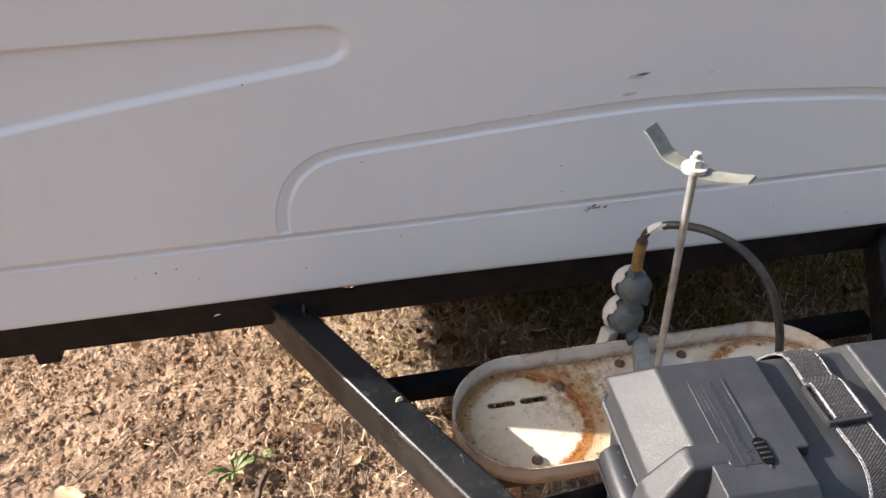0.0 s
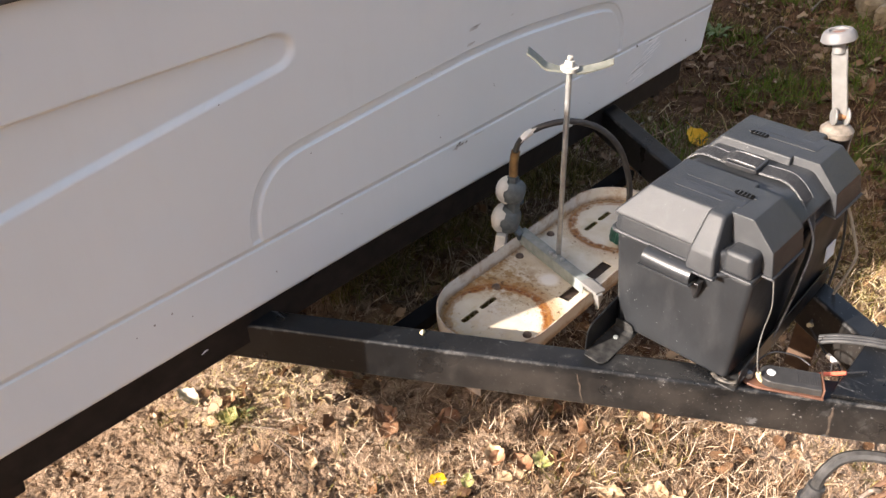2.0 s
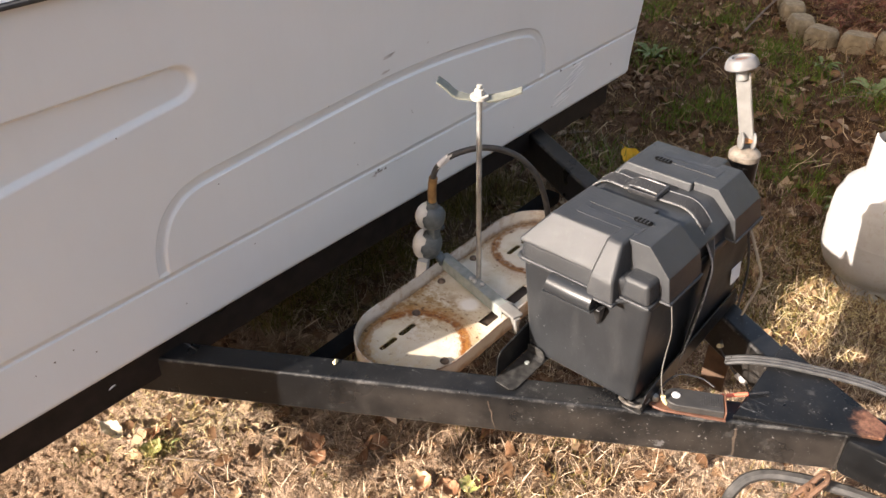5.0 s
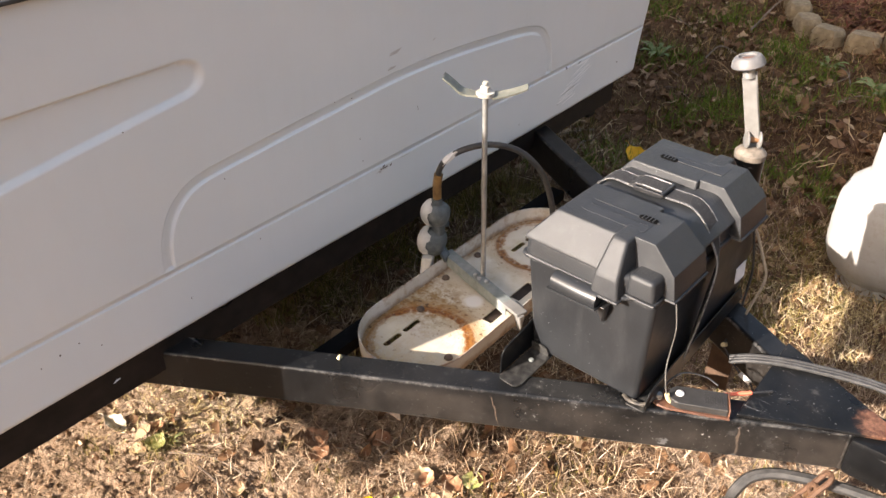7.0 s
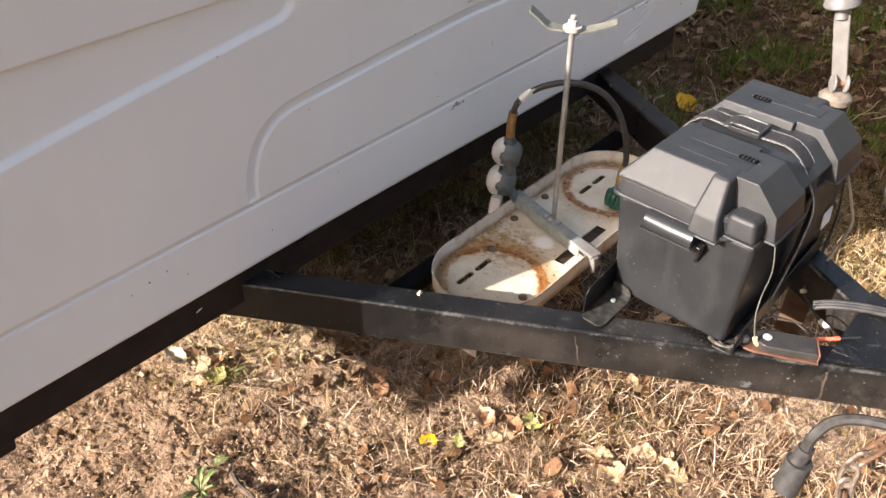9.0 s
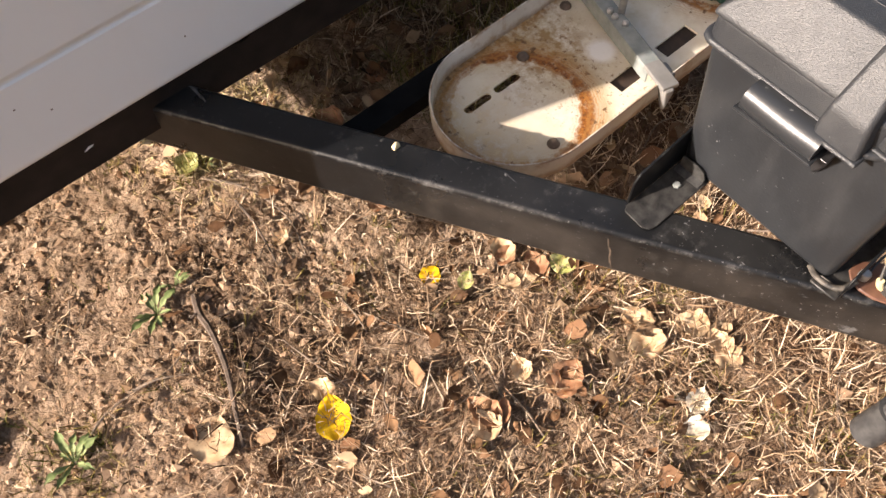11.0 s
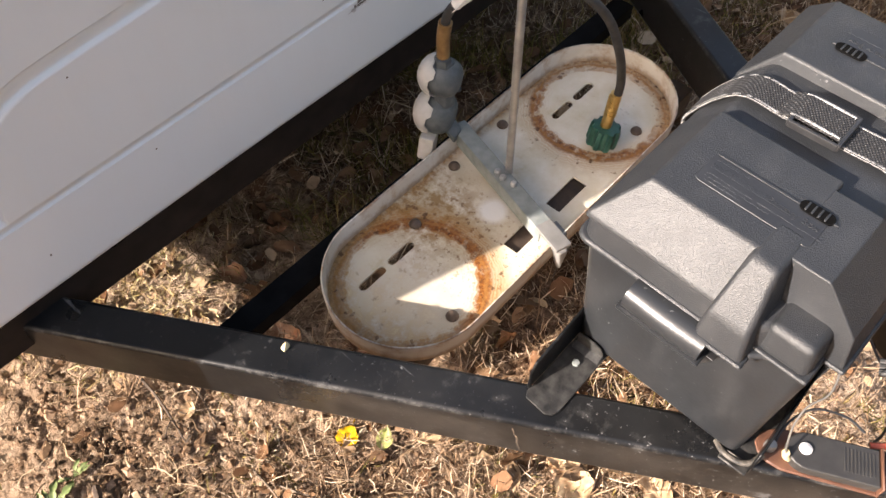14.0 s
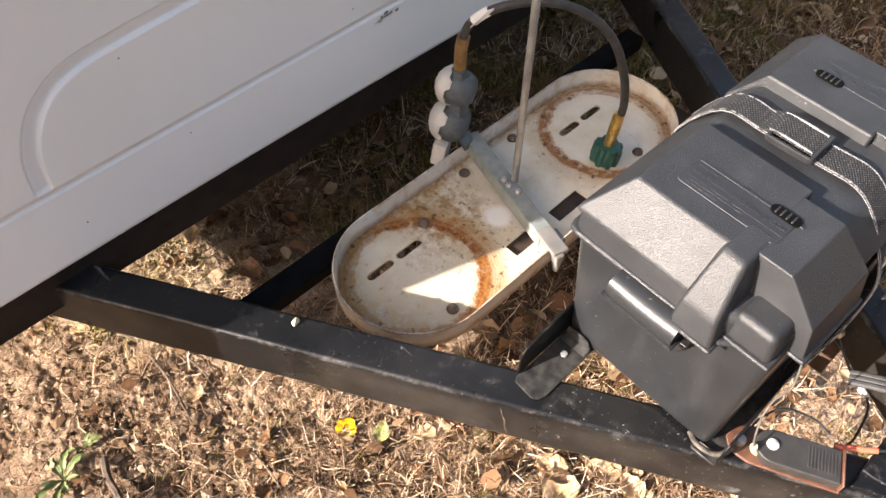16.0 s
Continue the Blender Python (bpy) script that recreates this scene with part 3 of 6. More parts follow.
ARCH = [(-0.525, 0.622), (-0.5235, 0.655), (-0.5175, 0.685), (-0.500, 0.72), (-0.4715, 0.7455), (-0.44, 0.757), (-0.40, 0.7615), (-0.33, 0.766), (-0.259, 0.771), (-0.176, 0.776), (-0.092, 0.781),
        (-0.006, 0.785), (0.083, 0.7855), (0.18, 0.7825), (0.30, 0.774), (0.40, 0.765), (0.47, 0.753), (0.508, 0.733), (0.534, 0.693), (0.54, 0.656), (0.536, 0.622)]
LEDGE = 0.6165


def arch_distance(x, z):
    """The distance to the arch line pressed into the front panel, positive inside the arch."""
    line = smooth_line([(px, 0, pz) for px, pz in ARCH], 6)
    d = np.full(x.shape, 9.0)
    inside = np.zeros(x.shape, bool)
    for a, b in zip(line, line[1:]):
        ax, az, bx, bz = a.x, a.z, b.x, b.z
        l2 = (bx - ax) ** 2 + (bz - az) ** 2 + 1e-12
        t = np.clip(((x - ax) * (bx - ax) + (z - az) * (bz - az)) / l2, 0, 1)
        d = np.minimum(d, np.hypot(x - ax - t * (bx - ax), z - az - t * (bz - az)))
        inside |= (x >= min(ax, bx)) & (x < max(ax, bx)) & (z < az + (bz - az) * (x - ax) / (bx - ax + 1e-9))
    return np.where(inside, d, -d)


def panel_depth(x, z):
    """How far the front panel stands out, in metres."""
    # above the ledge the panel dips in gently and steps out again to the skirt
    low = np.clip((LEDGE - z) / 0.1, 0, 1)
    d = (-0.0052 * (1 - sstep(LEDGE + 0.0012, LEDGE + 0.0135, z)) + 0.0028 * (1 - sstep(LEDGE - 0.0016, LEDGE, z)) + 0.0024 * low) * (np.abs(x) < 1.03)
    # the arch is a shallow groove with a sharp outer edge and a rounded foot
    s = arch_distance(x, z)
    d -= (1.3 + 0.3 * sstep(0.2, 0.5, x)) * (0.0018 * sstep(-0.0095, -0.0078, s) + 0.0020 * sstep(-0.0078, 0.0066, s) - 0.0038 * sstep(0.007, 0.0108, s)) * sstep(LEDGE + 0.010, LEDGE + 0.017, z)
    bot = 0.811 + 0.078 * np.clip((x + 0.96) / 0.54, 0, 1) ** 0.8
    mid, hh = (0.947 + bot) / 2, (0.947 - bot) / 2
    end = -0.402 - 0.034
    over = np.maximum(x - end, 0)
    ins_top = np.where(over > 0, hh - np.hypot(over * hh / 0.034, z - mid), 0.947 - z)
    ins_bot = np.where(over > 0, hh - np.hypot(over * hh / 0.034, z - mid), z - bot)
    rec = np.minimum(sstep(0, 0.006, ins_top), sstep(0.0, 0.011, ins_bot))
    d -= 0.008 * rec * (x > -0.99) * sstep(-1.0, -0.985, x)
    return d


def make_shell():
    xs = np.concatenate([np.linspace(-HALF + 0.07, -0.545, 110), np.linspace(-0.543, -0.44, 80), np.linspace(-0.437, 0.468, 260), np.linspace(0.47, 0.562, 72), np.linspace(0.565, HALF - 0.07, 80)])
    zs = np.concatenate([np.linspace(0.515, 0.612, 24), np.linspace(0.613, 0.634, 30), np.linspace(0.6358, 0.745, 60), np.linspace(0.7463, 0.802, 56), np.linspace(0.8035, 0.97, 105), np.linspace(0.975, 1.075, 14)])
    arc = np.linspace(0, math.pi / 2, 9)[1:]
    # plan line: side, corner, front, corner, side
    side = np.array([3.3, 2.4, 1.4, 0.6, 0.4])
    px = np.concatenate([np.full(5, -HALF), (-HALF + 0.07) - 0.07 * np.cos(arc[:-1] - 0), xs, (HALF - 0.07) + 0.07 * np.sin(arc), np.full(5, HALF)])
    py = np.concatenate([side, (WALL_Y + 0.07) - 0.07 * np.sin(arc[:-1]), np.full(len(xs), WALL_Y), (WALL_Y + 0.07) - 0.07 * np.cos(arc), side[::-1]])
    nx = np.concatenate([np.full(5, -1.0), -np.cos(arc[:-1]), np.zeros(len(xs)), np.sin(arc), np.full(5, 1.0)])
    ny = np.concatenate([np.zeros(5), -np.sin(arc[:-1]), np.full(len(xs), -1.0), -np.cos(arc), np.zeros(5)])
    X, Z = np.meshgrid(px, zs)
    d = panel_depth(X, Z)
    # the skirt's foot turns under
    foot = -0.007 * (1 - sstep(0.515, 0.524, Z)) ** 2
    d = d + foot
    narrow = np.where(X < 0, 0.022, 0.058) * (1 - sstep(0.505, 0.72, Z)) * np.clip(np.abs(X) - 0.85, 0, 1) / (HALF - 0.85) * np.sign(X) - 0.01 * np.clip((X - 0.6) / 0.48, 0, 1)
    # the lower edge hangs lower towards the far corner
    low = np.clip((LEDGE - 0.005 - Z) / (LEDGE - 0.523), 0, 1) * (0.008 + 0.0125 * sstep(-0.4, 0.45, X))
    verts = np.stack([X + nx * d - narrow, py + ny * d, Z - low], -1)
    last = verts[0].copy() - np.stack([nx * 0.03, ny * 0.03, np.zeros_like(nx)], -1)
    verts = np.concatenate([last[None], verts], 0)
    ob = mesh_part("body_shell", verts.reshape(-1, 3), grid_faces(len(px), len(zs) + 1), WALL, label="white front panel with pressed arch line and ledge")
    return under(ob)


make_shell()


def make_roof():
    # the roof's end leans back from the seal and is ribbed across
    prof = [(WALL_Y - 0.003, 1.0835)]
    for k in range(170):
        z = 1.0865 + k * 0.0016
        prof.append((WALL_Y + (z - 1.0865) / 1.7 + 0.0022 * abs(math.sin(z * math.pi / 0.019)), z))
    y, z = prof[-1]
    # unseen upper roof, stepped up to shade the far mulch bed
    prof += [(y + 0.1, z + 0.1), (y + 0.26, 1.6), (3.3, 1.6), (3.32, 1.0835)]
    xs = np.array([-HALF - 0.01, -HALF + 0.04, 0, HALF - 0.04, HALF + 0.01])
    X = np.tile(xs, (len(prof), 1))
    Y = np.array([p[0] for p in prof])[:, None] + 0.012 * (np.abs(X) > HALF)
    Z = np.tile(np.array([p[1] for p in prof])[:, None], (1, 5))
    under(mesh_part("roof_end", np.stack([X, Y, Z], -1).reshape(-1, 3), grid_faces(5, len(prof)), RIBBED, label="ribbed off-white lowered roof"))
    n = len(prof)
    for sx in (-1, 1):
        bm = bmesh.new()
        f = bm.faces.new([bm.verts.new((sx * (HALF + 0.009), p[0] + 0.012, p[1])) for p in prof])
        under(part("roof_side", bm, RIBBED, label="off-white roof side", smooth=False))
    bm = box(-HALF - 0.004, HALF + 0.004, WALL_Y - 0.012, 3.3, 1.0765, 1.0825, 0.002)
    under(part("roof_seal", bm, RUBBER, label="black rubber roof seal"))


make_roof()
under(part("rear_panel", box(-HALF + 0.002, HALF - 0.002, 3.285, 3.305, 0.515, 1.082, 0.004), WALL, label="plain white rear panel"))
under(part("floor_panel", box(-HALF + 0.02, HALF - 0.02, WALL_Y + 0.03, 3.28, 0.5235, 0.55, 0.002), CHASSIS))


def make_front_rail():
    """A folded channel with a round hole near its top edge."""
    x0, x1, z0, z1 = -1.03, 0.9, 0.446, 0.5225
    ya = WALL_Y + 0.012
    b = bmesh.new()
    hole = [(-0.4335 + 0.0165 * math.cos(q), 0.5055 + 0.0095 * math.sin(q)) for q in [2 * math.pi * i / 20 for i in range(20)]]
    edges = []
    for lp in ([(x0, z0), (x1, z0 - 0.012), (x1, z1 - 0.022), (0.2, z1 - 0.012), (-0.2, z1 - 0.004), (-0.4, z1), (x0, z1)], hole):
        vs = [b.verts.new((x, ya, z)) for x, z in lp]
        edges += [b.edges.new((p, q)) for p, q in zip(vs, vs[1:] + vs[:1])]
    bmesh.ops.triangle_fill(b, use_beauty=True, edges=edges)
    r = bmesh.ops.extrude_face_region(b, geom=b.faces[:])
    for v in r["geom"]:
        if isinstance(v, bmesh.types.BMVert):
            v.co.y += 0.004
    hull(b, [(x, y, z) for x, zz in ((x0, z0), (x1, z0 - 0.012)) for y in (ya + 0.003, ya + 0.05) for z in (zz, zz + 0.004)], 0.001, 1)
    bmesh.ops.recalc_face_normals(b, faces=b.faces)
    under(part("front_rail", b, CHASSIS, smooth=False))


make_front_rail()
for sx in (-1, 1):
    # hidden rails, dropped to 0.372 so their shadow edge falls on the ground
    under(part("shadow_side_rail", box(sx * 1.0 - 0.025, sx * 1.0 + 0.025, WALL_Y + 0.16, 3.2, 0.372, 0.5225, 0.004), CHASSIS))
    # one long tongue beam of square tube, thirty degrees off the centre line
    o = Vector((0.388, -0.03, 0))
    way, out = Vector((0.503, 0.864, 0)), Vector((0.864, -0.503, 0))
    b = bmesh.new()
    pts = []
    for s in (-0.79, 0.395):
        for w in (-0.024, 0.024):
            for z in (0.402, 0.480):
                p = o + way * s + out * w
                pts.append((sx * p.x, p.y, z))
    hull(b, pts, 0.006, 3)
    under(part("tongue_beam", b, BEAM, label="black tongue beam with chipped and dusty paint"))
for sx in (-1, 1):
    b = hull(bmesh.new(), [(sx * x, y, z) for x in (0.86, 0.99) for y in (0.32, 0.36) for z in (0.40, 0.446)], 0.004, 2)
    hull(b, [(sx * x, y, z) for x, z in ((0.93, 0.45), (0.985, 0.45), (0.985, 0.335), (0.945, 0.335)) for y in (0.322, 0.358)], 0.004, 2)
    under(part("stabiliser_bracket", b, CHASSIS, label="black folded stabiliser bracket"))
plate = [(-0.105, -0.556), (0.105, -0.556), (0.014, -0.742), (-0.014, -0.742)]
under(part("gusset_plate", hull(bmesh.new(), [(x, y, z) for x, y in plate for z in (0.4835, 0.490)], 0.002), GUSSET, label="worn black gusset plate"))
under(part("coupler", box(-0.04, 0.04, -0.92, -0.70, 0.41, 0.482, 0.01), FRAME))
for y in (0.107, -0.072):
    under(part("cross_rail", box(-0.40 - 0.58 * (y - 0.03), 0.40 + 0.58 * (y - 0.03), y - 0.018, y + 0.018, 0.364 if y > 0 else 0.352, 0.3905, 0.002), RAIL if y > 0 else BROWN_FRAME))

# ---- corner lamp, marks on the panel ----
lamp = under(part("corner_lamp", hull(bmesh.new(), [(x, y, z) for x, y in ((-1.05, WALL_Y + 0.035), (-0.967, WALL_Y - 0.004), (-0.967, WALL_Y + 0.02), (-1.05, WALL_Y + 0.07)) for z in (0.805, 0.945)], 0.008), WALL, label="white lamp surround"))
lens = part("lens", hull(bmesh.new(), [(x, y, z) for x, y in ((-1.058, WALL_Y + 0.028), (-0.979, WALL_Y - 0.009), (-0.979, WALL_Y + 0.01), (-1.058, WALL_Y + 0.06)) for z in (0.825, 0.925)], 0.008), AMBER, lamp, "amber red lens")
SCUFF = simple("grey_brown_scuff", (0.44, 0.425, 0.4), (0.57, 0.555, 0.53), 0.8, 0, 90)
SCUFF_PALE = simple("pale_scuff", (0.84, 0.84, 0.83), (0.9, 0.9, 0.89), 0.7, 0, 90)
SCUFF_DARK = simple("dark_scuff", (0.1, 0.085, 0.07), (0.22, 0.19, 0.16), 0.8, 0, 120)


def scuff(x, z, w, h, tilt, mat, seed):
    """A thin ragged smear that lies on the front panel."""
    rnd = random.Random(seed)
    b = bmesh.new()
    n = 16
    vs = []
    for i in range(n):
        a = 2 * math.pi * i / n
        r = rnd.uniform(0.55, 1.0)
        u, v = math.cos(a) * w * r, math.sin(a) * h * r
        px, pz = x + u * math.cos(tilt) - v * math.sin(tilt), z + u * math.sin(tilt) + v * math.cos(tilt)
        d = float(panel_depth(np.array([px]), np.array([pz]))[0])
        vs.append(b.verts.new((px, WALL_Y - d - 0.0012, pz)))
    b.faces.new(vs[::-1])
    under(part("scuff_mark", b, mat, label="ragged scuff mark", smooth=False))


for k, (x, z, w, h, a, m) in enumerate([(0.002, 0.8335, 0.018, 0.0042, 0.1, SCUFF), (0.012, 0.836, 0.012, 0.0016, 0.1, SCUFF), (-0.008, 0.806, 0.013, 0.0032, 0.12, SCUFF), (0.115, 0.829, 0.006, 0.0012, 0.2, SCUFF),
                                        (-0.035, 0.609, 0.01, 0.002, 0.05, SCUFF_DARK), (-0.05, 0.6065, 0.012, 0.0012, 0.1, SCUFF), (0.02, 0.6125, 0.018, 0.001, 0.0, SCUFF), (0.624, 0.615, 0.006, 0.003, 0.6, SCUFF_DARK), (0.685, 0.613, 0.010, 0.002, 0.15, SCUFF_DARK), (0.805, 0.622, 0.005, 0.004, 0.3, SCUFF),
                                        (-0.72, 0.585, 0.0022, 0.002, 0.3, SCUFF_DARK), (-0.69, 0.588, 0.0018, 0.0016, 0.3, SCUFF_DARK), (-0.66, 0.565, 0.0016, 0.0016, 0, SCUFF_DARK), (-0.5, 0.56, 0.0015, 0.002, 0, SCUFF_DARK), (0.881, 0.557, 0.0035, 0.003, 0.4, SCUFF_DARK), (0.66, 0.554, 0.009, 0.0016, 0.3, SCUFF), (0.588, 0.531, 0.003, 0.003, 0.3, SCUFF)]):
    scuff(x, z, w, h, a, m, k)
for k, (x, z) in enumerate([(-0.11, 0.779), (0.062, 0.705), (0.064, 0.7), (-0.1, 0.696), (-0.096, 0.649), (-0.155, 0.788), (0.423, 0.536), (-0.546, 0.875), (-0.4, 0.74), (-0.75, 0.58), (-0.35, 0.6), (0.28, 0.57)]):
    scuff(x, z, 0.0016, 0.0014, 0.0, SCUFF_DARK, 40 + k)
rnd = random.Random(15)
for k in range(13):
    # gritty dirt caught on the ledge
    scuff(rnd.gauss(-0.042, 0.011), rnd.gauss(0.608, 0.0028), rnd.uniform(0.002, 0.006), rnd.uniform(0.001, 0.0028), rnd.uniform(0.0, 0.4), (SCUFF, SCUFF_DARK)[k % 2], 60 + k)
for k in range(26):
    # a rubbed patch of pale slanting streaks below the far end of the ledge
    v = k / 25
    scuff(0.612 + 0.085 * v + rnd.uniform(-0.02, 0.03), 0.528 + 0.072 * v + rnd.uniform(-0.006, 0.006), rnd.uniform(0.022, 0.05), rnd.uniform(0.0012, 0.0028), rnd.uniform(0.1, 0.28), SCUFF if k == 10 else SCUFF_PALE, 80 + k)
scuff(0.70, 0.6085, 0.05, 0.003, 0.03, SCUFF_PALE, 120)


# ---- gas cylinder rack ----
TZ = 0.397
rack = thing("gas_cylinder_rack", "rusty white double gas cylinder tray with hold-down rod on the tongue", "gas tray", (0, -0.011, TZ))


def make_tray():
    b = bmesh.new()
    loops = [stadium(0.2035, 0.1065)]
    for sx in (-1, 1):
        for dx in (-0.026, 0.026):
            cx, cy, a = (-0.204 if sx < 0 else 0.193) + dx, 0.040, 0.0
            loops.append([(cx + u * 0.0165 + 0.006 * math.cos(t), cy + 0.006 * math.sin(t)) for u, r in ((1, -90), (-1, 90)) for t in [radians(r + 36 * i) for i in range(6)]])
    for x0, x1 in ((-0.078, -0.008), (0.012, 0.075)):
        loops.append([(x0, -0.072), (x1, -0.072), (x1, -0.049), (x0, -0.049)])
    edges = []
    for lp in loops:
        vs = [b.verts.new((x, y, 0)) for x, y in lp]
        edges += [b.edges.new((p, q)) for p, q in zip(vs, vs[1:] + vs[:1])]
    bmesh.ops.triangle_fill(b, use_beauty=True, edges=edges)
    bmesh.ops.recalc_face_normals(b, faces=b.faces)
    r = bmesh.ops.extrude_face_region(b, geom=b.faces[:])
    for v in r["geom"]:
        if isinstance(v, bmesh.types.BMVert):
            v.co.z -= 0.003
    bmesh.ops.recalc_face_normals(b, faces=b.faces)
    part("pan", b, ENAMEL, rack, "white enamel pan with rust rings and slots", smooth=False)
    b = bmesh.new()
    rings = []
    for rr, z in ((0.1035, 0.0015), (0.1048, 0.004), (0.1063, 0.029), (0.1070, 0.0312), (0.1084, 0.0312), (0.1091, 0.029), (0.1078, -0.003), (0.1053, -0.0045)):
        rings.append([b.verts.new((x, y, z)) for x, y in stadium(0.2035, rr)])
    n = len(rings[0])
    for a, c in zip(rings, rings[1:]):
        for i in range(n):
            b.faces.new((a[i], a[(i + 1) % n], c[(i + 1) % n], c[i]))
    bmesh.ops.recalc_face_normals(b, faces=b.faces)
    part("rim", b, RIM, rack, "white upturned rim with rust stains")


def make_rim_paint():
    k = Mat("stained_white_rim")
    x, y, z = k.sep()[0:3]
    c = k.ramp(k.noise(10, 6), (0.3, (0.5, 0.46, 0.38)), (0.65, (0.66, 0.63, 0.57)))
    c = k.mix(k.ramp(k.noise(30, 8, 0.7), (0.52, 0.0), (0.7, 0.8)), c, (0.36, 0.23, 0.11))
    creep = k.math("ADD", z, k.math("MULTIPLY", k.math("SUBTRACT", k.noise(24, 7, 0.7), 0.5), 0.03))
    c = k.mix(k.ramp(creep, (0.002, 0.8), (0.012, 0.0)), c, k.ramp(k.noise(90), (0.35, (0.16, 0.08, 0.03)), (0.65, (0.36, 0.21, 0.09))))
    worn_top = k.math("MULTIPLY", k.ramp(z, (0.0285, 0.0), (0.0308, 1.0)), k.ramp(k.noise(32, 7, 0.75), (0.42, 0.0), (0.6, 0.9)))
    c = k.mix(worn_top, c, (0.2, 0.095, 0.035))
    k.set(c, 0.5).bump(k.noise(120), 0.1, 0.001)
    return k.m


RIM = make_rim_paint()
make_tray()
bolt = lathe([(0.0085, 0.0), (0.0085, 0.001), (0.007, 0.004), (0.0035, 0.006), (0, 0.0065)], 14)
first = part("bolt", bolt, DARK_BOLT, rack, "rusty carriage bolt", m=pose(-0.204, -0.072, 0.0006))
for x, y in ((-0.022, 0.086), (0.084, 0.086), (0.203, -0.066), (-0.132, 0.058)):
    ob = new("bolt", first.data)
    ob.matrix_basis, ob.parent = pose(x, y, 0.0006), rack
    tagged(ob, "rusty carriage bolt")


def arm_point(s, w=0.0, z=0.0):
    """A point along the cross arm: s from its back end, w across."""
    a, d = Vector((0.021, 0.118, 0)), Vector((-0.285, -0.958, 0))
    return a + d * s + Vector((0.958, -0.285, 0)) * w + Vector((0, 0, z))


def arm_block(bm, s0, s1, w0, w1, z0, z1, bevel=0.002):
    return hull(bm, [arm_point(s, w, z) for s in (s0, s1) for w in (w0, w1) for z in (z0, z1)], bevel, 2)


b = bmesh.new()
arm_block(b, 0.0, 0.215, -0.012, 0.012, 0.029, 0.033)
arm_block(b, 0.0, 0.215, -0.012, -0.0085, 0.008, 0.032)
arm_block(b, 0.0, 0.215, 0.0085, 0.012, 0.008, 0.032)
arm = part("cross_arm", b, GALV, rack, "grey-green steel channel arm")
b = bmesh.new()
arm_block(b, 0.205, 0.252, -0.0125, 0.0125, 0.026, 0.0345, 0.003)
hull(b, [arm_point(s, w, z) for s, w, z in ((0.236, -0.011, 0.033), (0.256, -0.011, 0.03), (0.236, 0.0, 0.033), (0.256, 0.004, 0.03), (0.25, -0.009, -0.004), (0.258, -0.007, -0.004), (0.25, 0.0, -0.002))], 0.002, 2)
arm_block(b, 0.21, 0.235, 0.006, 0.019, 0.02, 0.031, 0.003)
part("arm_tip", b, WHITE_STEEL, arm, "flaking white painted tip")
b = bmesh.new()
for s in (0.106, 0.118, 0.135):
    lathe([(0.0048, 0), (0.0048, 0.004), (0.003, 0.006), (0, 0.0062)], 8, b, Matrix.Translation(arm_point(s, -0.003 if s < 0.12 else 0.003, 0.033)))
part("arm_bolt", b, ZINC, arm)
rod = part("hold_down_rod", tube([(0, 0.008, 0.03), (-0.004, 0.008, 0.2), (-0.009, 0.008, 0.437)], 0.0052, 12, 4), ZINC, rack, "plain zinc hold-down rod")


WING = simple("dull_zinc_bracket", (0.1, 0.105, 0.085), (0.22, 0.225, 0.19), 0.45, 0.3, 40, 0.1)
CREAM = simple("flaking_cream_paint", (0.3, 0.285, 0.25), (0.44, 0.43, 0.39), 0.55, 0, 60, 0.2)


def make_wing():
    b = bmesh.new()
    pts = [(-0.036, 0.062, 0.030), (-0.028, 0.048, 0.018), (-0.019, 0.032, 0.004), (0, 0, 0), (0.014, -0.017, 0.0), (0.029, -0.037, 0.006), (0.043, -0.058, 0.016)]
    line = smooth_line(pts, 5)
    rows = []
    for i, p in enumerate(line):
        d = (line[min(i + 1, len(line) - 1)] - line[max(i - 1, 0)]).normalized()
        t = i / (len(line) - 1)
        side = d.cross(Vector((0, 0, 1))).normalized()
        side = (side + Vector((0, 0, -0.12 if t < 0.4 else (0.0 if t < 0.6 else -0.22)))).normalized()
        w = 0.0115 - 0.0035 * max(0.0, t - 0.5) * 2
        nrm = side.cross(d).normalized() * 0.0016
        rows.append([b.verts.new(p + side * (w * u) + nrm * v) for u, v in ((-1, -1), (1, -1), (1, 1), (-1, 1))])
    for a, c in zip(rows, rows[1:]):
        for k in range(4):
            b.faces.new((a[k], a[(k + 1) % 4], c[(k + 1) % 4], c[k]))
    b.faces.new(rows[0][::-1]), b.faces.new(rows[-1])
    bmesh.ops.recalc_face_normals(b, faces=b.faces)
    wing = part("wing_bracket", b, WING, rod, "bent two-winged zinc bracket")
    wing.location = (-0.009, 0.008, 0.416)
    nut = bmesh.new()
    lathe([(0.015, -0.004), (0.016, -0.002), (0.016, 0.003), (0.0, 0.0035)], 18, nut)
    lathe([(0.0085, 0.003), (0.0085, 0.013), (0.006, 0.0145), (0.0, 0.0145)], 6, nut)
    lathe([(0.005, 0.012), (0.005, 0.021), (0.0, 0.022)], 10, nut)
    nut = part("wing_nut", nut, CREAM, rod, "white flaking nut and washer")
    nut.location = (-0.009, 0.008, 0.419)


make_wing()

# ---- gas regulator and hose ----
reg = thing("gas_regulator", "grey two-stage gas regulator with off-white caps on the tray arm", "gas regulator", (-0.004, 0.112, 0.421))


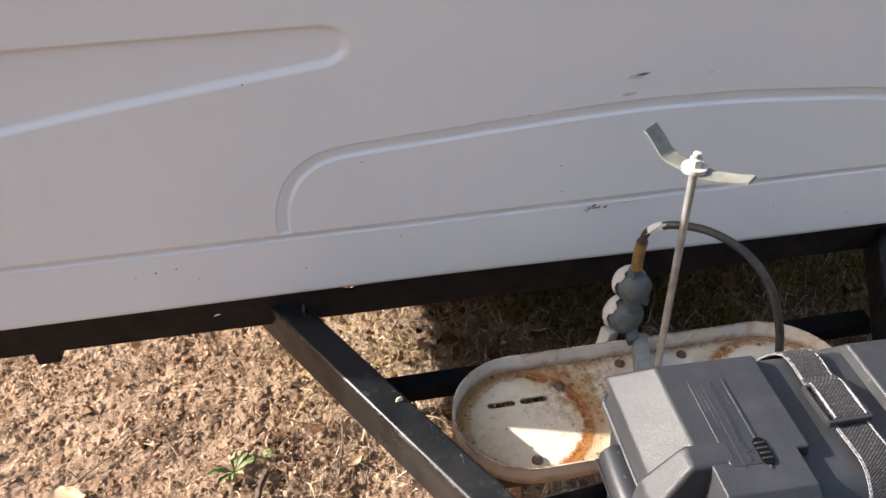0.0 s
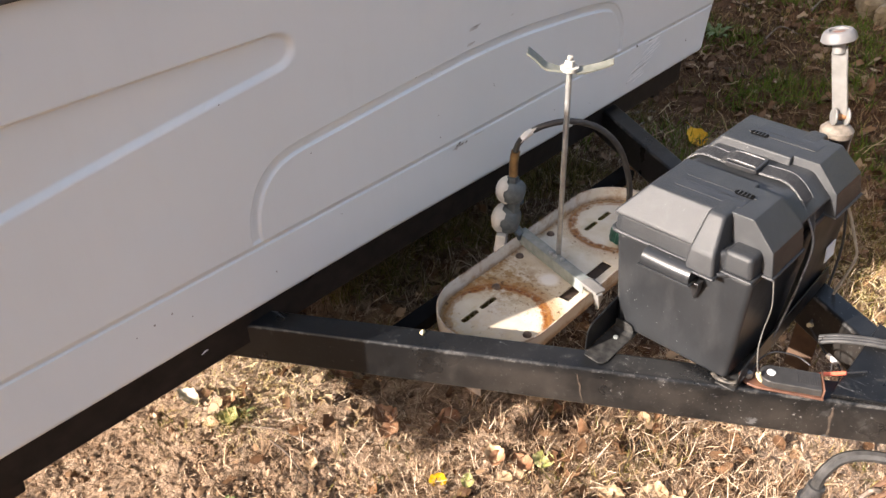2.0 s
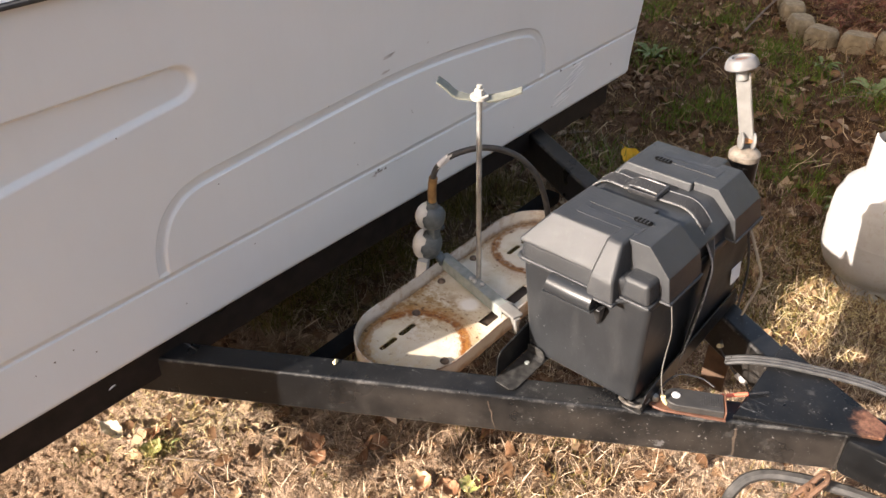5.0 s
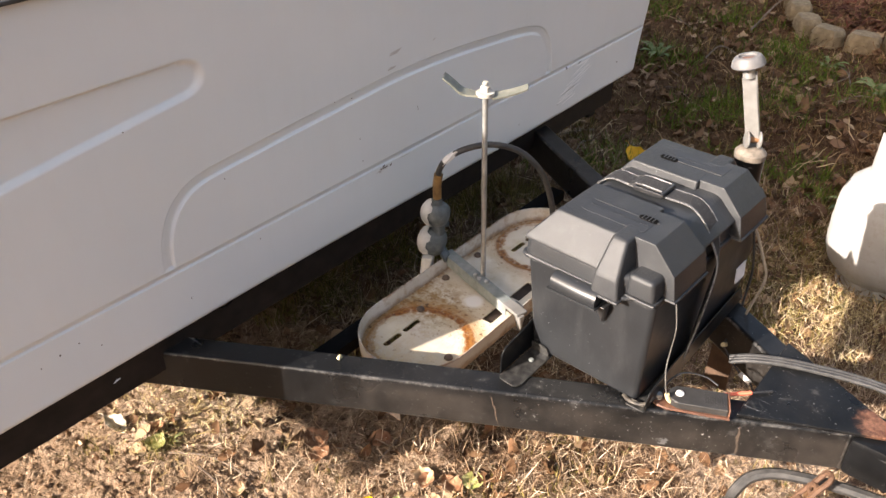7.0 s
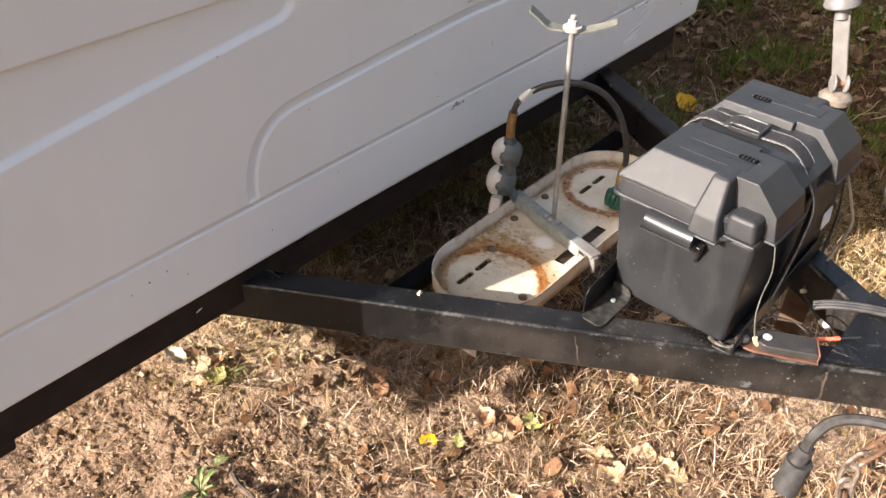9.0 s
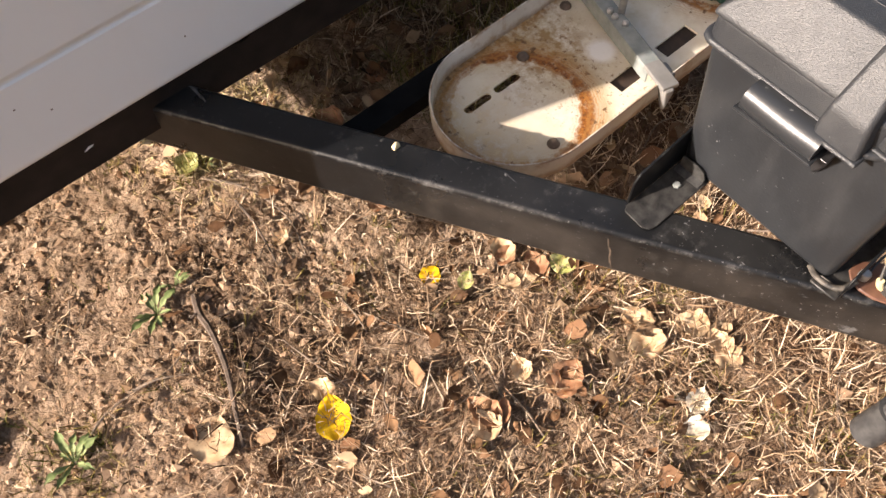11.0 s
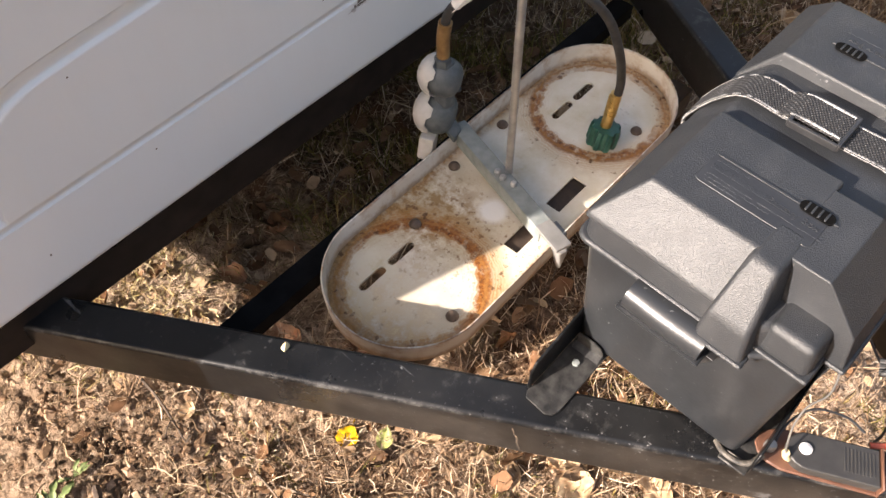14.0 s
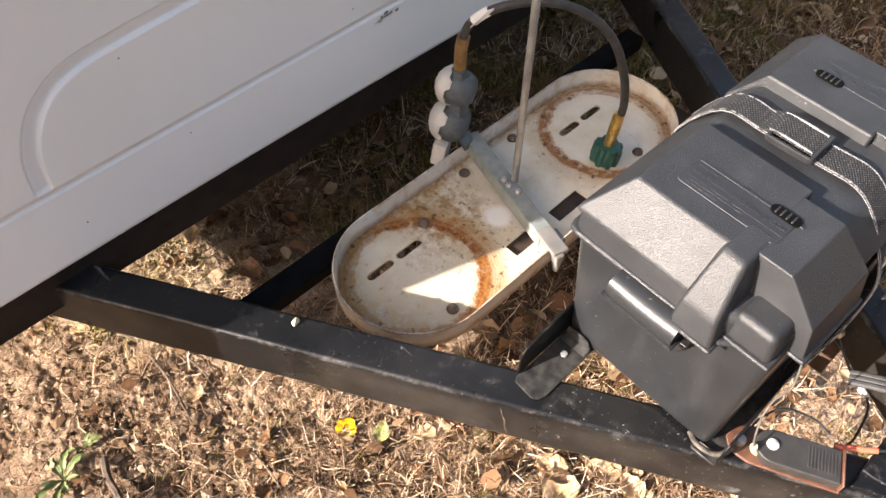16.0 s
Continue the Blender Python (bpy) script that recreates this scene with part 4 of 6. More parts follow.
def drum(r, depth, n=32):
    """A rounded cast body, its axis along z."""
    prof = [(0.0, -depth)] + [(r * math.sin(q) ** 0.6, -depth * math.cos(q)) for q in [math.pi * i / 14 for i in range(1, 14)]] + [(0.0, depth)]
    return lathe(prof, n)


def dome(r, h, seed, n=36):
    """A shell like a shallow bowl, open below, with a torn rim, its axis along z."""
    rnd = random.Random(seed)
    b = bmesh.new()
    torn = [rnd.choice((-0.006, -0.002, 0.0, 0.004)) for _ in range(12)]
    rings = []
    for k, q in enumerate((0.0, 0.12, 0.3, 0.5, 0.7, 0.88)):
        a, ring = q * math.pi / 2, []
        for i in range(n):
            t = 2 * math.pi * i / n
            ring.append(b.verts.new((r * math.cos(a) * math.cos(t), r * math.cos(a) * math.sin(t), h * math.sin(a) + (torn[i // 3] if k == 0 else 0))))
        rings.append(ring)
    for p, q in zip(rings, rings[1:]):
        for i in range(n):
            b.faces.new((p[i], p[(i + 1) % n], q[(i + 1) % n], q[i]))
    b.faces.new(rings[-1])
    bmesh.ops.recalc_face_normals(b, faces=b.faces)
    bmesh.ops.solidify(b, geom=b.faces[:], thickness=0.0012)
    return b


FACE = Euler((0, radians(-82), radians(-66))).to_matrix().to_4x4()
for z, r, dx, dy, seed in ((0.108, 0.0275, 0.0, 0.006, 5), (0.040, 0.0315, -0.002, 0.014, 9)):
    at = Matrix.Translation((dx, dy, z)) @ FACE
    part("body", drum(r * 0.96, 0.024), REG_GREY, reg, "grey cast regulator body", m=at @ Matrix.Translation((0, 0, -0.006)))
    part("cap", dome(r * 1.05, 0.025, seed), REG_CAP, reg, "off-white torn cap", m=at @ Matrix.Translation((0, 0, 0.004)))
b = bmesh.new()
box(-0.008, 0.014, -0.012, 0.012, 0.02, 0.135, 0.006, 2, b)
hull(b, [(-0.004, -0.024, 0.012), (0.018, -0.02, 0.012), (0.02, 0.002, 0.03), (-0.008, 0.002, 0.03), (0.0, -0.02, -0.006), (0.014, -0.016, -0.006)], 0.003, 2)
lathe([(0.009, 0), (0.009, 0.034), (0, 0.036)], 6, b, pose(0.0, 0.014, 0.075, 90, 0, 60))
lathe([(0.011, 0.13), (0.011, 0.142), (0.0, 0.143)], 6, b)
part("valve_block", b, REG_GREY, reg, "grey valve block")
part("outlet_cap", hull(bmesh.new(), [(x, y, z) for x in (-0.013, 0.013) for y in (-0.011, 0.011) for z in (-0.03, 0.012)], 0.004, 2), REG_CAP, reg, "cream outlet cap", m=pose(-0.024, 0.006, 0.006, 6, 4, 25))
hose = thing("gas_hose", "black gas hose arched from the regulator to a green connector", "gas hose", (0, 0.11, 0.57))


def in_hose(pts):
    return [(x, y - 0.11, z - 0.57) for x, y, z in pts]


LINE = [(-0.002, 0.113, 0.592), (-0.002, 0.106, 0.630), (0.004, 0.091, 0.655), (0.024, 0.066, 0.675), (0.058, 0.03, 0.683), (0.094, -0.008, 0.668), (0.121, -0.038, 0.63),
        (0.138, -0.055, 0.575), (0.148, -0.061, 0.525), (0.150, -0.060, 0.495), (0.1475, -0.058, 0.474)]
part("hose", tube(in_hose(LINE), 0.0059, 12, 8), HOSE_GREY, hose, "bleached black rubber hose")
b = tube(in_hose([(0.001, 0.096, 0.648), (0.004, 0.091, 0.655), (0.012, 0.081, 0.666)]), 0.0066, 12, 4)
hull(b, in_hose([(-0.006, 0.096, 0.640), (-0.0055, 0.088, 0.652), (0.004, 0.078, 0.672), (0.010, 0.072, 0.676), (0.002, 0.085, 0.654), (-0.004, 0.097, 0.641), (0.011, 0.073, 0.671)]), 0.0004, 1)
part("tape", b, TAPE, hose, "torn white tape")
part("ferrule", tube(in_hose([(-0.002, 0.113, 0.553), (-0.002, 0.113, 0.592), (-0.002, 0.109, 0.618)]), 0.0088, 12, 3), OLD_BRASS, hose, "brown tarnished ferrule")
b = tube(in_hose([(0.1425, -0.057, 0.44), (0.1465, -0.058, 0.474), (0.1495, -0.059, 0.5)]), 0.0078, 14, 3)
for t in (0.464, 0.471, 0.478, 0.485, 0.492):
    tube(in_hose([(0.1425 + (t - 0.44) * 0.118, -0.058, t), (0.1425 + (t - 0.437) * 0.118, -0.058, t + 0.003)]), 0.0087, 14, 1, b)
part("brass_fitting", b, BRASS, hose, "ribbed brass fitting")
b = bmesh.new()
n = 48
rings = []
for f, z in ((0.6, 0.0), (0.95, 0.002), (1.0, 0.006), (1.0, 0.027), (0.92, 0.033), (0.5, 0.035)):
    ring = []
    for i in range(n):
        a = 2 * math.pi * i / n
        q = 0.0225 * f * (1.0 if math.cos(8 * a) > 0 else 0.84)
        ring.append(b.verts.new((q * math.cos(a), q * math.sin(a), z)))
    rings.append(ring)
for a, c in zip(rings, rings[1:]):
    for i in range(n):
        b.faces.new((a[i], a[(i + 1) % n], c[(i + 1) % n], c[i]))
b.faces.new(rings[0][::-1]), b.faces.new(rings[-1])
part("connector_nut", b, GREEN, hose, "green ribbed connector nut", m=pose(0.1405, -0.166, -0.162, 4, 8, 10))

# ---- battery box ----
VENT_BLACK = simple("vent_black", (0.002, 0.002, 0.002), (0.004, 0.004, 0.004), 0.9, 0, 20, spec=0.05)
BZ = 0.484
case = thing("battery_box", "dark grey plastic battery box with strapped lid on the tongue", "battery box", (0.0, -0.335, BZ))
case.rotation_euler.z = radians(-2.0)
LZ = 0.194   # lip height above the base
b = bmesh.new()
outer_top, outer_bot = (-0.181, 0.181, -0.107, 0.112), (-0.172, 0.172, -0.098, 0.096)
frustum(outer_bot, outer_top, 0.0, LZ - 0.002, 0.009, 3, b)
body = part("body", b, BOX, case, "black tapered plastic body")
b = bmesh.new()
# rolled lip, two main hoods with the strap channel between, stepped ends
TOP = 0.265
SKIRT = 0.222
BEAD = 0.0026
hull(b, [(x, y, z) for sx in (-1, 1) for x, y in ((sx * 0.181, 0.118), (sx * 0.1895, 0.1145), (sx * 0.193, 0.106), (sx * 0.193, -0.06), (sx * 0.155, -0.106)) for z in (0.1855, 0.193)], 0.0035, 4)
hull(b, [(sx * x, y, z) for sx in (-1, 1) for x, y, z in ((0.180, 0.115, 0.187), (0.190, 0.105, 0.187), (0.190, -0.05, 0.187), (0.150, -0.102, 0.187), (0.178, 0.113, SKIRT), (0.188, 0.103, SKIRT), (0.188, -0.05, SKIRT), (0.146, -0.098, SKIRT))], 0.007, 4)
frustum((-0.100, 0.100, -0.109, 0.113), (-0.100, 0.100, -0.07, 0.082), SKIRT - 0.004, TOP - 0.013, 0.008, 4, b)
lid = part("lid", b, LID, case, "grey textured lid with stepped ends")
for sx, inner in ((-1, 0.046), (1, 0.05)):
    def ex(a, c):
        return (a, c) if sx < 0 else (-c, -a)

    def ends(b, rows, bevel=0.006, seg=3):
        """Hull of rows of (x, x, y, y, z), told for the one end and mirrored for the other."""
        return hull(b, [(x, y, z) for x0, x1, y0, y1, z in rows for x in ex(x0, x1) for y in (y0, y1)], bevel, seg)

    # hood with its sloping end face
    b = bmesh.new()
    ends(b, [(-0.189, -inner + 0.004, -0.036, 0.113, SKIRT - 0.006), (-0.189, -inner + 0.004, -0.036, 0.113, SKIRT), (-0.155, -inner - 0.003, -0.036, 0.080, TOP)], 0.0065, 4)
    part("hood", b, LID, lid)
    # flat-topped rib that stands proud of the sloping face
    b = bmesh.new()
    ends(b, [(-0.2035, -0.12, -0.0595, -0.0135, 0.186), (-0.1985, -0.12, -0.0535, -0.0155, 0.2205), (-0.1655, -0.12, -0.044, -0.0175, TOP + 0.001)], 0.0065, 4)
    ends(b, [(-0.2055, -0.12, -0.0615, -0.0115, 0.1845), (-0.2055, -0.12, -0.0615, -0.0115, 0.1895)], BEAD, 4)
    part("rib", b, LID, lid)
    # low block in the hollow between the rib and the corner
    b = bmesh.new()
    ends(b, [(-0.1825, -0.12, -0.1035, -0.058, 0.1915), (-0.1795, -0.12, -0.0985, -0.058, 0.2265)], 0.0072, 4)
    ends(b, [(-0.185, -0.12, -0.106, -0.057, 0.1895), (-0.185, -0.12, -0.106, -0.057, 0.1945)], BEAD, 4)
    part("end_block", b, LID, lid)
    # the corner lobe: steep end, sloping front above a short upright face
    b = bmesh.new()
    ends(b, [(-0.153, -0.056, -0.1205, -0.04, 0.1905), (-0.150, -0.057, -0.1125, -0.04, 0.2285), (-0.146, -0.062, -0.0755, -0.034, TOP - 0.0002)], 0.0075, 4)
    ends(b, [(-0.1555, -0.054, -0.123, -0.05, 0.1885), (-0.1555, -0.054, -0.123, -0.05, 0.1935)], BEAD, 4)
    part("corner_lobe", b, LID, lid)


def rounded(x0, x1, y0, y1, r, z0, z1, bm=None):
    """A flat slab with round corners."""
    pts = [(cx + r * math.cos(q), cy + r * math.sin(q)) for cx, cy, q0 in ((x1 - r, y1 - r, 0), (x0 + r, y1 - r, 90), (x0 + r, y0 + r, 180), (x1 - r, y0 + r, 270)) for q in [radians(q0 + 22.5 * i) for i in range(5)]]
    return hull(bm or bmesh.new(), [(x, y, z) for x, y in pts for z in (z0, z1)], 0.0003, 1)


def lettering(words, size):
    """Raised letters as a mesh, read along -y."""
    cu = bpy.data.curves.new("letters", "FONT")
    cu.body, cu.size, cu.extrude = words, size, 0.0004
    tmp = new("letters", cu)
    me = bpy.data.meshes.new_from_object(tmp.evaluated_get(bpy.context.evaluated_depsgraph_get()))
    bpy.data.objects.remove(tmp)
    return me


WORDS = lettering("Battery Box", 0.0092)
WORDS.materials.append(LID)
for sx in (-1, 1):
    turn = pose(0, 0, 0, 0, 0, 0 if sx < 0 else 180)
    part("label_field", rounded(-0.1305, -0.095, -0.0475, 0.056, 0.005, TOP - 0.0006, TOP + 0.0005), LABEL, lid, "smooth dark label field", m=turn)
    ledge = rounded(-0.0965, -0.0942, -0.054, 0.054, 0.001, TOP - 0.0004, TOP + 0.0012)
    part("moulded_line", ledge, LID, lid, m=turn)
    rnd = random.Random(4)
    b = bmesh.new()
    for x, y0, w, hgt in ((-0.1, 0.051, 0.03, 0.0036), (-0.1085, 0.051, 0.05, 0.0062), (-0.118, 0.051, 0.034, 0.0008), (-0.118, 0.004, 0.04, 0.0008), (-0.122, 0.051, 0.06, 0.0008), (-0.126, 0.048, 0.03, 0.0008)):
        y = y0
        while y > y0 - w:
            if hgt > 0.002:
                # strokes of a marking that is left as bars
                l = rnd.uniform(0.0007, 0.0011)
                top = hgt / 2 * rnd.uniform(0.6, 1.0)
                box(x - hgt / 2, x + top, y - l, y, TOP + 0.0003, TOP + 0.00075, 0.0001, 1, b)
                y -= l + rnd.choice((0.0008, 0.0012, 0.0018))
            else:
                l = rnd.uniform(0.01, 0.02)
                box(x - hgt / 2, x + hgt / 2, y - l, y, TOP + 0.0003, TOP + 0.0006, 0.0001, 1, b)
                y -= l + 0.0014
    part("raised_marking", b, LID, lid, "raised moulded marking", m=turn)
    words = new("raised_lettering", WORDS)
    words.parent = lid
    words.matrix_basis = turn @ pose(-0.1115, 0.0, TOP + 0.0006, 0, 0, -90)
    # raised black slab stands in for the dark inside the vent
    part("vent", rounded(-0.1005, -0.0885, -0.0505, -0.0205, 0.0059, TOP - 0.0005, TOP + 0.0017), VENT_BLACK, lid, "black oval slab for the dark of the vent opening", m=turn)
    for i in range(4):
        y = -0.0435 + i * 0.0056
        part("vent_fin", box(-0.0995, -0.0895, y - 0.0009, y + 0.0009, TOP + 0.0005, TOP + 0.0024, 0.0004, 1), LID, lid, "grey vent fin", m=turn)
for sx in (-1, 1):
    b = tube([(sx * 0.196, -0.029, 0.1755), (sx * 0.197, 0.006, 0.1755), (sx * 0.196, 0.047, 0.1755)], 0.0165, 20, 4)
    hull(b, [(sx * x, y, z) for x in (0.172, 0.2145) for y in (-0.033, 0.051) for z in (0.1655, 0.1685)], 0.0012, 2)
    part("end_handle", b, BOX, case, "rounded moulded end handle")
    for y, low in ((0.045, 0.146), (-0.032, 0.13)):
        # torn stub of a clip below each end of the handle
        b = bmesh.new()
        hull(b, [(sx * x, y + o, 0.1665) for x in (0.184, 0.2) for o in (-0.008, 0.006)] + [(sx * 0.183, y - 0.005, low + 0.014), (sx * 0.19, y + 0.004, low + 0.012), (sx * 0.183, y - 0.001, low), (sx * 0.186, y + 0.002, low)], 0.0008, 1)
        part("handle_clip", b, DARK, case)

strap = thing("battery_strap", "grey woven hold-down strap with black buckle round the battery box", "strap", (0.006, -0.335, BZ + TOP - 0.012))


def ribbon(line, half, thick, bm=None, step=6, axis=Vector((1, 0, 0)), twist=0.0):
    bm = bm or bmesh.new()
    pts = smooth_line(line, step)
    rows = []
    for i, p in enumerate(pts):
        d = (pts[min(i + 1, len(pts) - 1)] - pts[max(i - 1, 0)]).normalized()
        side = Matrix.Rotation(twist * float(sstep(-0.09, -0.118, np.array(p.y))), 3, "Z") @ axis
        nrm = side.cross(d).normalized()
        rows.append([bm.verts.new(p + side * (half * u) + nrm * (thick * v)) for u, v in ((-1, -1), (1, -1), (1, 1), (-1, 1))])
    for a, c in zip(rows, rows[1:]):
        for k in range(4):
            bm.faces.new((a[k], a[(k + 1) % 4], c[(k + 1) % 4], c[k]))
    bm.faces.new(rows[0][::-1]), bm.faces.new(rows[-1])
    bmesh.ops.recalc_face_normals(bm, faces=bm.faces)
    return bm


ROUTE = [(0, 0.102, -0.25), (0, 0.1225, -0.082), (0, 0.1205, -0.045), (0, 0.085, 0.002), (0, 0.04, 0.004), (0, -0.02, 0.004), (0, -0.058, 0.003), (-0.004, -0.085, -0.014), (-0.010, -0.100, -0.034),
         (-0.017, -0.113, -0.06), (-0.025, -0.117, -0.085), (-0.038, -0.1155, -0.14), (-0.054, -0.106, -0.25)]
TWIST = radians(22)
web = part("webbing", ribbon(ROUTE, 0.0172, 0.0012, twist=TWIST), WEB, strap, "grey woven webbing")
# pale stitching along both edges
for u in (-0.0158, 0.0158):
    line = []
    for p in smooth_line(ROUTE, 4):
        side = Matrix.Rotation(TWIST * float(sstep(-0.09, -0.118, np.array(p.y))), 3, "Z") @ Vector((u, 0, 0))
        line.append(p + side)
    part("edge_stitching", tube(line, 0.00165, 6, 1), EDGE_THREAD, web, "pale edge stitching")
b = bmesh.new()
for y in (-0.012, 0.033):
    box(-0.0245, 0.0205, y - 0.002, y + 0.002, 0.004, 0.0115, 0.0014, 2, b)
for x in (-0.0235, 0.0195):
    box(x - 0.0018, x + 0.0018, -0.012, 0.033, 0.004, 0.0115, 0.0014, 2, b)
for y in (-0.0125, 0.0335):
    tube([(-0.0235, y, 0.0075), (-0.002, y, 0.0078), (0.0195, y, 0.0075)], 0.002, 10, 3, b)
buckle = part("buckle", b, DARK, strap, "black plastic slide buckle")
fold = ribbon([(0, 0.045, 0.0058), (0, 0.033, 0.0108), (0, 0.02, 0.0112), (0, 0.004, 0.0106), (0, -0.008, 0.0104), (0, -0.0125, 0.008), (0, -0.006, 0.006)], 0.0172, 0.0012)
folded = part("folded_end", fold, WEB, strap, "folded strap end")
for u in (-0.0158, 0.0158):
    part("edge_stitching", tube([(u, 0.036, 0.0108), (u, 0.02, 0.0122), (u, 0.004, 0.0118), (u, -0.009, 0.0112)], 0.0014, 6, 3), EDGE_THREAD, folded, "pale edge stitching")

# ---- battery tray angles on the beams ----
for name, y, sy in (("battery_bracket", -0.231, 1), ("battery_bracket", -0.446, -1)):
    xl = 0.258 if sy > 0 else 0.185
    br = thing(name, "black steel battery bracket bolted across the tongue beams", "bracket", (0, y, 0.481), "battery brackets")
    b = bmesh.new()
    if sy > 0:
        # the ends are cut round at the outer corner and dished a little
        hull(b, [(sx * x, yy, z) for sx in (-1, 1) for x, yy in ((xl - 0.002, -0.001), (xl + 0.004, -0.005), (xl + 0.006, -0.030), (xl + 0.002, -0.037), (xl - 0.006, -0.040)) for z in (0.0, 0.0026)], 0.0009, 2)
    else:
        box(-xl, xl, 0.0, 0.03, 0.0, 0.0025, 0.001, 1, b)
    part("foot", b, WORN_STEEL, br, "worn dark metal foot")
    b = bmesh.new()
    rise, tip = (0.060, 0.050) if sy > 0 else (0.042, 0.034)
    hull(b, [(x, yy, z) for yy in (-0.0014, 0.0014) for x, z in ((-xl + 0.004, 0.003), (xl - 0.004, 0.003), (xl - 0.03, rise), (-xl + 0.085, rise), (-xl + 0.013, tip), (-xl + 0.005, tip - 0.012))], 0.001, 1)
    part("flange", b, FRAME, br, "black upright flange")
    for sx in (-1, 1):
        b = bmesh.new()
        x = sx * (0.172 if sy > 0 else 0.176)
        if sy > 0:
            # rounded tab turned up against the end of the box
            hull(b, [(x + sx * o, yy, z) for o in (0.001, 0.0034) for yy, z in ((-0.005, 0.002), (-0.037, 0.002), (-0.038, 0.012), (-0.034, 0.019), (-0.027, 0.022), (-0.005, 0.022))], 0.0008, 2)
            hull(b, [(x + sx * o, yy, 0.0024 + h) for o, h in ((0.0, 0.0), (0.0, 0.005), (0.012, 0.0)) for yy in (-0.004, -0.038)], 0.0006, 1)
        else:
            box(x - 0.0015, x + 0.0015, 0.004, 0.026, 0.0026, 0.009, 0.0012, 1, b)
        if sy < 0:
            tube([(x - sx * 0.004, 0.04, 0.004), (x + sx * 0.003, 0.028, 0.006), (x + sx * 0.003, 0.012, 0.008), (x - sx * 0.003, 0.002, 0.011), (x - sx * 0.014, -0.002, 0.018)], 0.0034, 10, 5, b, flat=0.8)
        part("end_tab", b, WORN_STEEL if sy > 0 else DIRTY_STEEL, br, "worn metal end tab" if sy > 0 else "dirty bent metal lug")
    if sy > 0:
        part("bolt", lathe([(0.0042, 0.002), (0.0042, 0.005), (0.0, 0.006)], 6, None, pose(-0.197, -0.02, 0.0006)), GALV, br, "zinc bolt head")

# ---- breakaway switch on the beam ----
sw = thing("breakaway_switch", "black breakaway switch on a rust brown plate", "switch", (-0.125, -0.487, 0.481))
AX, AY = Vector((0.44, -0.9, 0)), Vector((0.9, 0.44, 0))


def swp(u, v, z):
    return AX * u + AY * v + Vector((0, 0, z))


PLATE = [(-0.052, 0.012), (-0.056, 0.003), (-0.053, -0.007), (-0.044, -0.015), (-0.03, -0.02), (0.062, -0.022), (0.062, 0.02), (-0.03, 0.024), (-0.045, 0.019)]
part("mount_plate", hull(bmesh.new(), [swp(u, v, z) for u, v in PLATE for z in (0.0, 0.004)], 0.001, 1), BROWN_PLATE, sw, "rust brown mount plate")
LENS = [(0.008 - 0.02 * math.cos(q), 0.0195 * math.sin(q)) for q in [math.pi * (i / 10 - 0.5) for i in range(11)]]
b = hull(bmesh.new(), [swp(u - 0.017, v, z) for u, v in LENS for z in (0.005, 0.018)] + [swp(0.058, v, z) for v in (-0.0195, 0.0195) for z in (0.005, 0.018)], 0.002, 3)
part("switch_body", b, SWITCH_BLACK, sw, "faded black flat switch body")
b = bmesh.new()
for i in range(9):
    hull(b, [swp(u, v, z) for u in (0.024 + i * 0.0034, 0.0255 + i * 0.0034) for v in (-0.011, 0.013) for z in (0.0178, 0.0186)], 0.0002, 1)
part("moulded_ribs", b, SWITCH_BLACK, sw, "fine moulded ribs")
part("rivet", lathe([(0.0062, 0.0), (0.0062, 0.002), (0.003, 0.0035), (0, 0.0035)], 14, None, Matrix.Translation(swp(-0.012, 0.001, 0.018))), TAPE, sw, "bright rivet")
part("bolt", lathe([(0.006, 0.0), (0.006, 0.007), (0.0045, 0.009), (0, 0.009)], 14, None, Matrix.Translation(swp(-0.042, 0.0, 0.004))), ZINC, sw, "worn bolt head")
part("metal_edge", hull(bmesh.new(), [swp(u, v, z) for u in (0.0585, 0.0605) for v in (-0.022, 0.021) for z in (0.004, 0.021)], 0.0006, 1), BROWN_PLATE, sw, "rusty folded plate end")


# ---- wires and cables ----
def wire(name, label, pts, r, mat, extra=()):
    base = Vector(pts[0])
    ob = part(name, tube([Vector(p) - base for p in pts], r, 8, 6), mat)
    ob.location = base
    tagged(ob, label, "cable")
    for nm, mt, line, rr, lb in extra:
        part(nm, tube([Vector(p) - base for p in line], rr, 14, 3), mt, ob, lb)
    return ob


wire("switch_wire", "thin grey wire from the battery box lid to the switch", [(-0.146, -0.4485, 0.67), (-0.146, -0.456, 0.625), (-0.137, -0.451, 0.575), (-0.143, -0.452, 0.548), (-0.1475, -0.456, 0.5295), (-0.149, -0.461, 0.51), (-0.146, -0.4655, 0.495)], 0.001, THIN_WIRE,
     [("connector", YELLOW, [(-0.1485, -0.463, 0.504), (-0.147, -0.4655, 0.496), (-0.143, -0.469, 0.489)], 0.0038, "cream crimp connector")])
wire("pull_pin_cable", "thin black pull pin cable looped over the switch", [(-0.148, -0.452, 0.487), (-0.118, -0.45, 0.499), (-0.09, -0.462, 0.505), (-0.075, -0.49, 0.503), (-0.074, -0.512, 0.497)], 0.0013, DARK)
wire("battery_wire", "beige wire hanging from the battery box to the far beam", [(0.12, -0.445, 0.672), (0.14, -0.452, 0.649), (0.154, -0.472, 0.591), (0.156, -0.482, 0.553), (0.147, -0.47, 0.486), (0.129, -0.462, 0.436), (0.099, -0.457, 0.432)], 0.0024, BEIGE_WIRE,
     [("connector", YELLOW, [(0.122, -0.46, 0.424), (0.108, -0.458, 0.429), (0.098, -0.457, 0.434)], 0.0042, "cream crimp connector")])
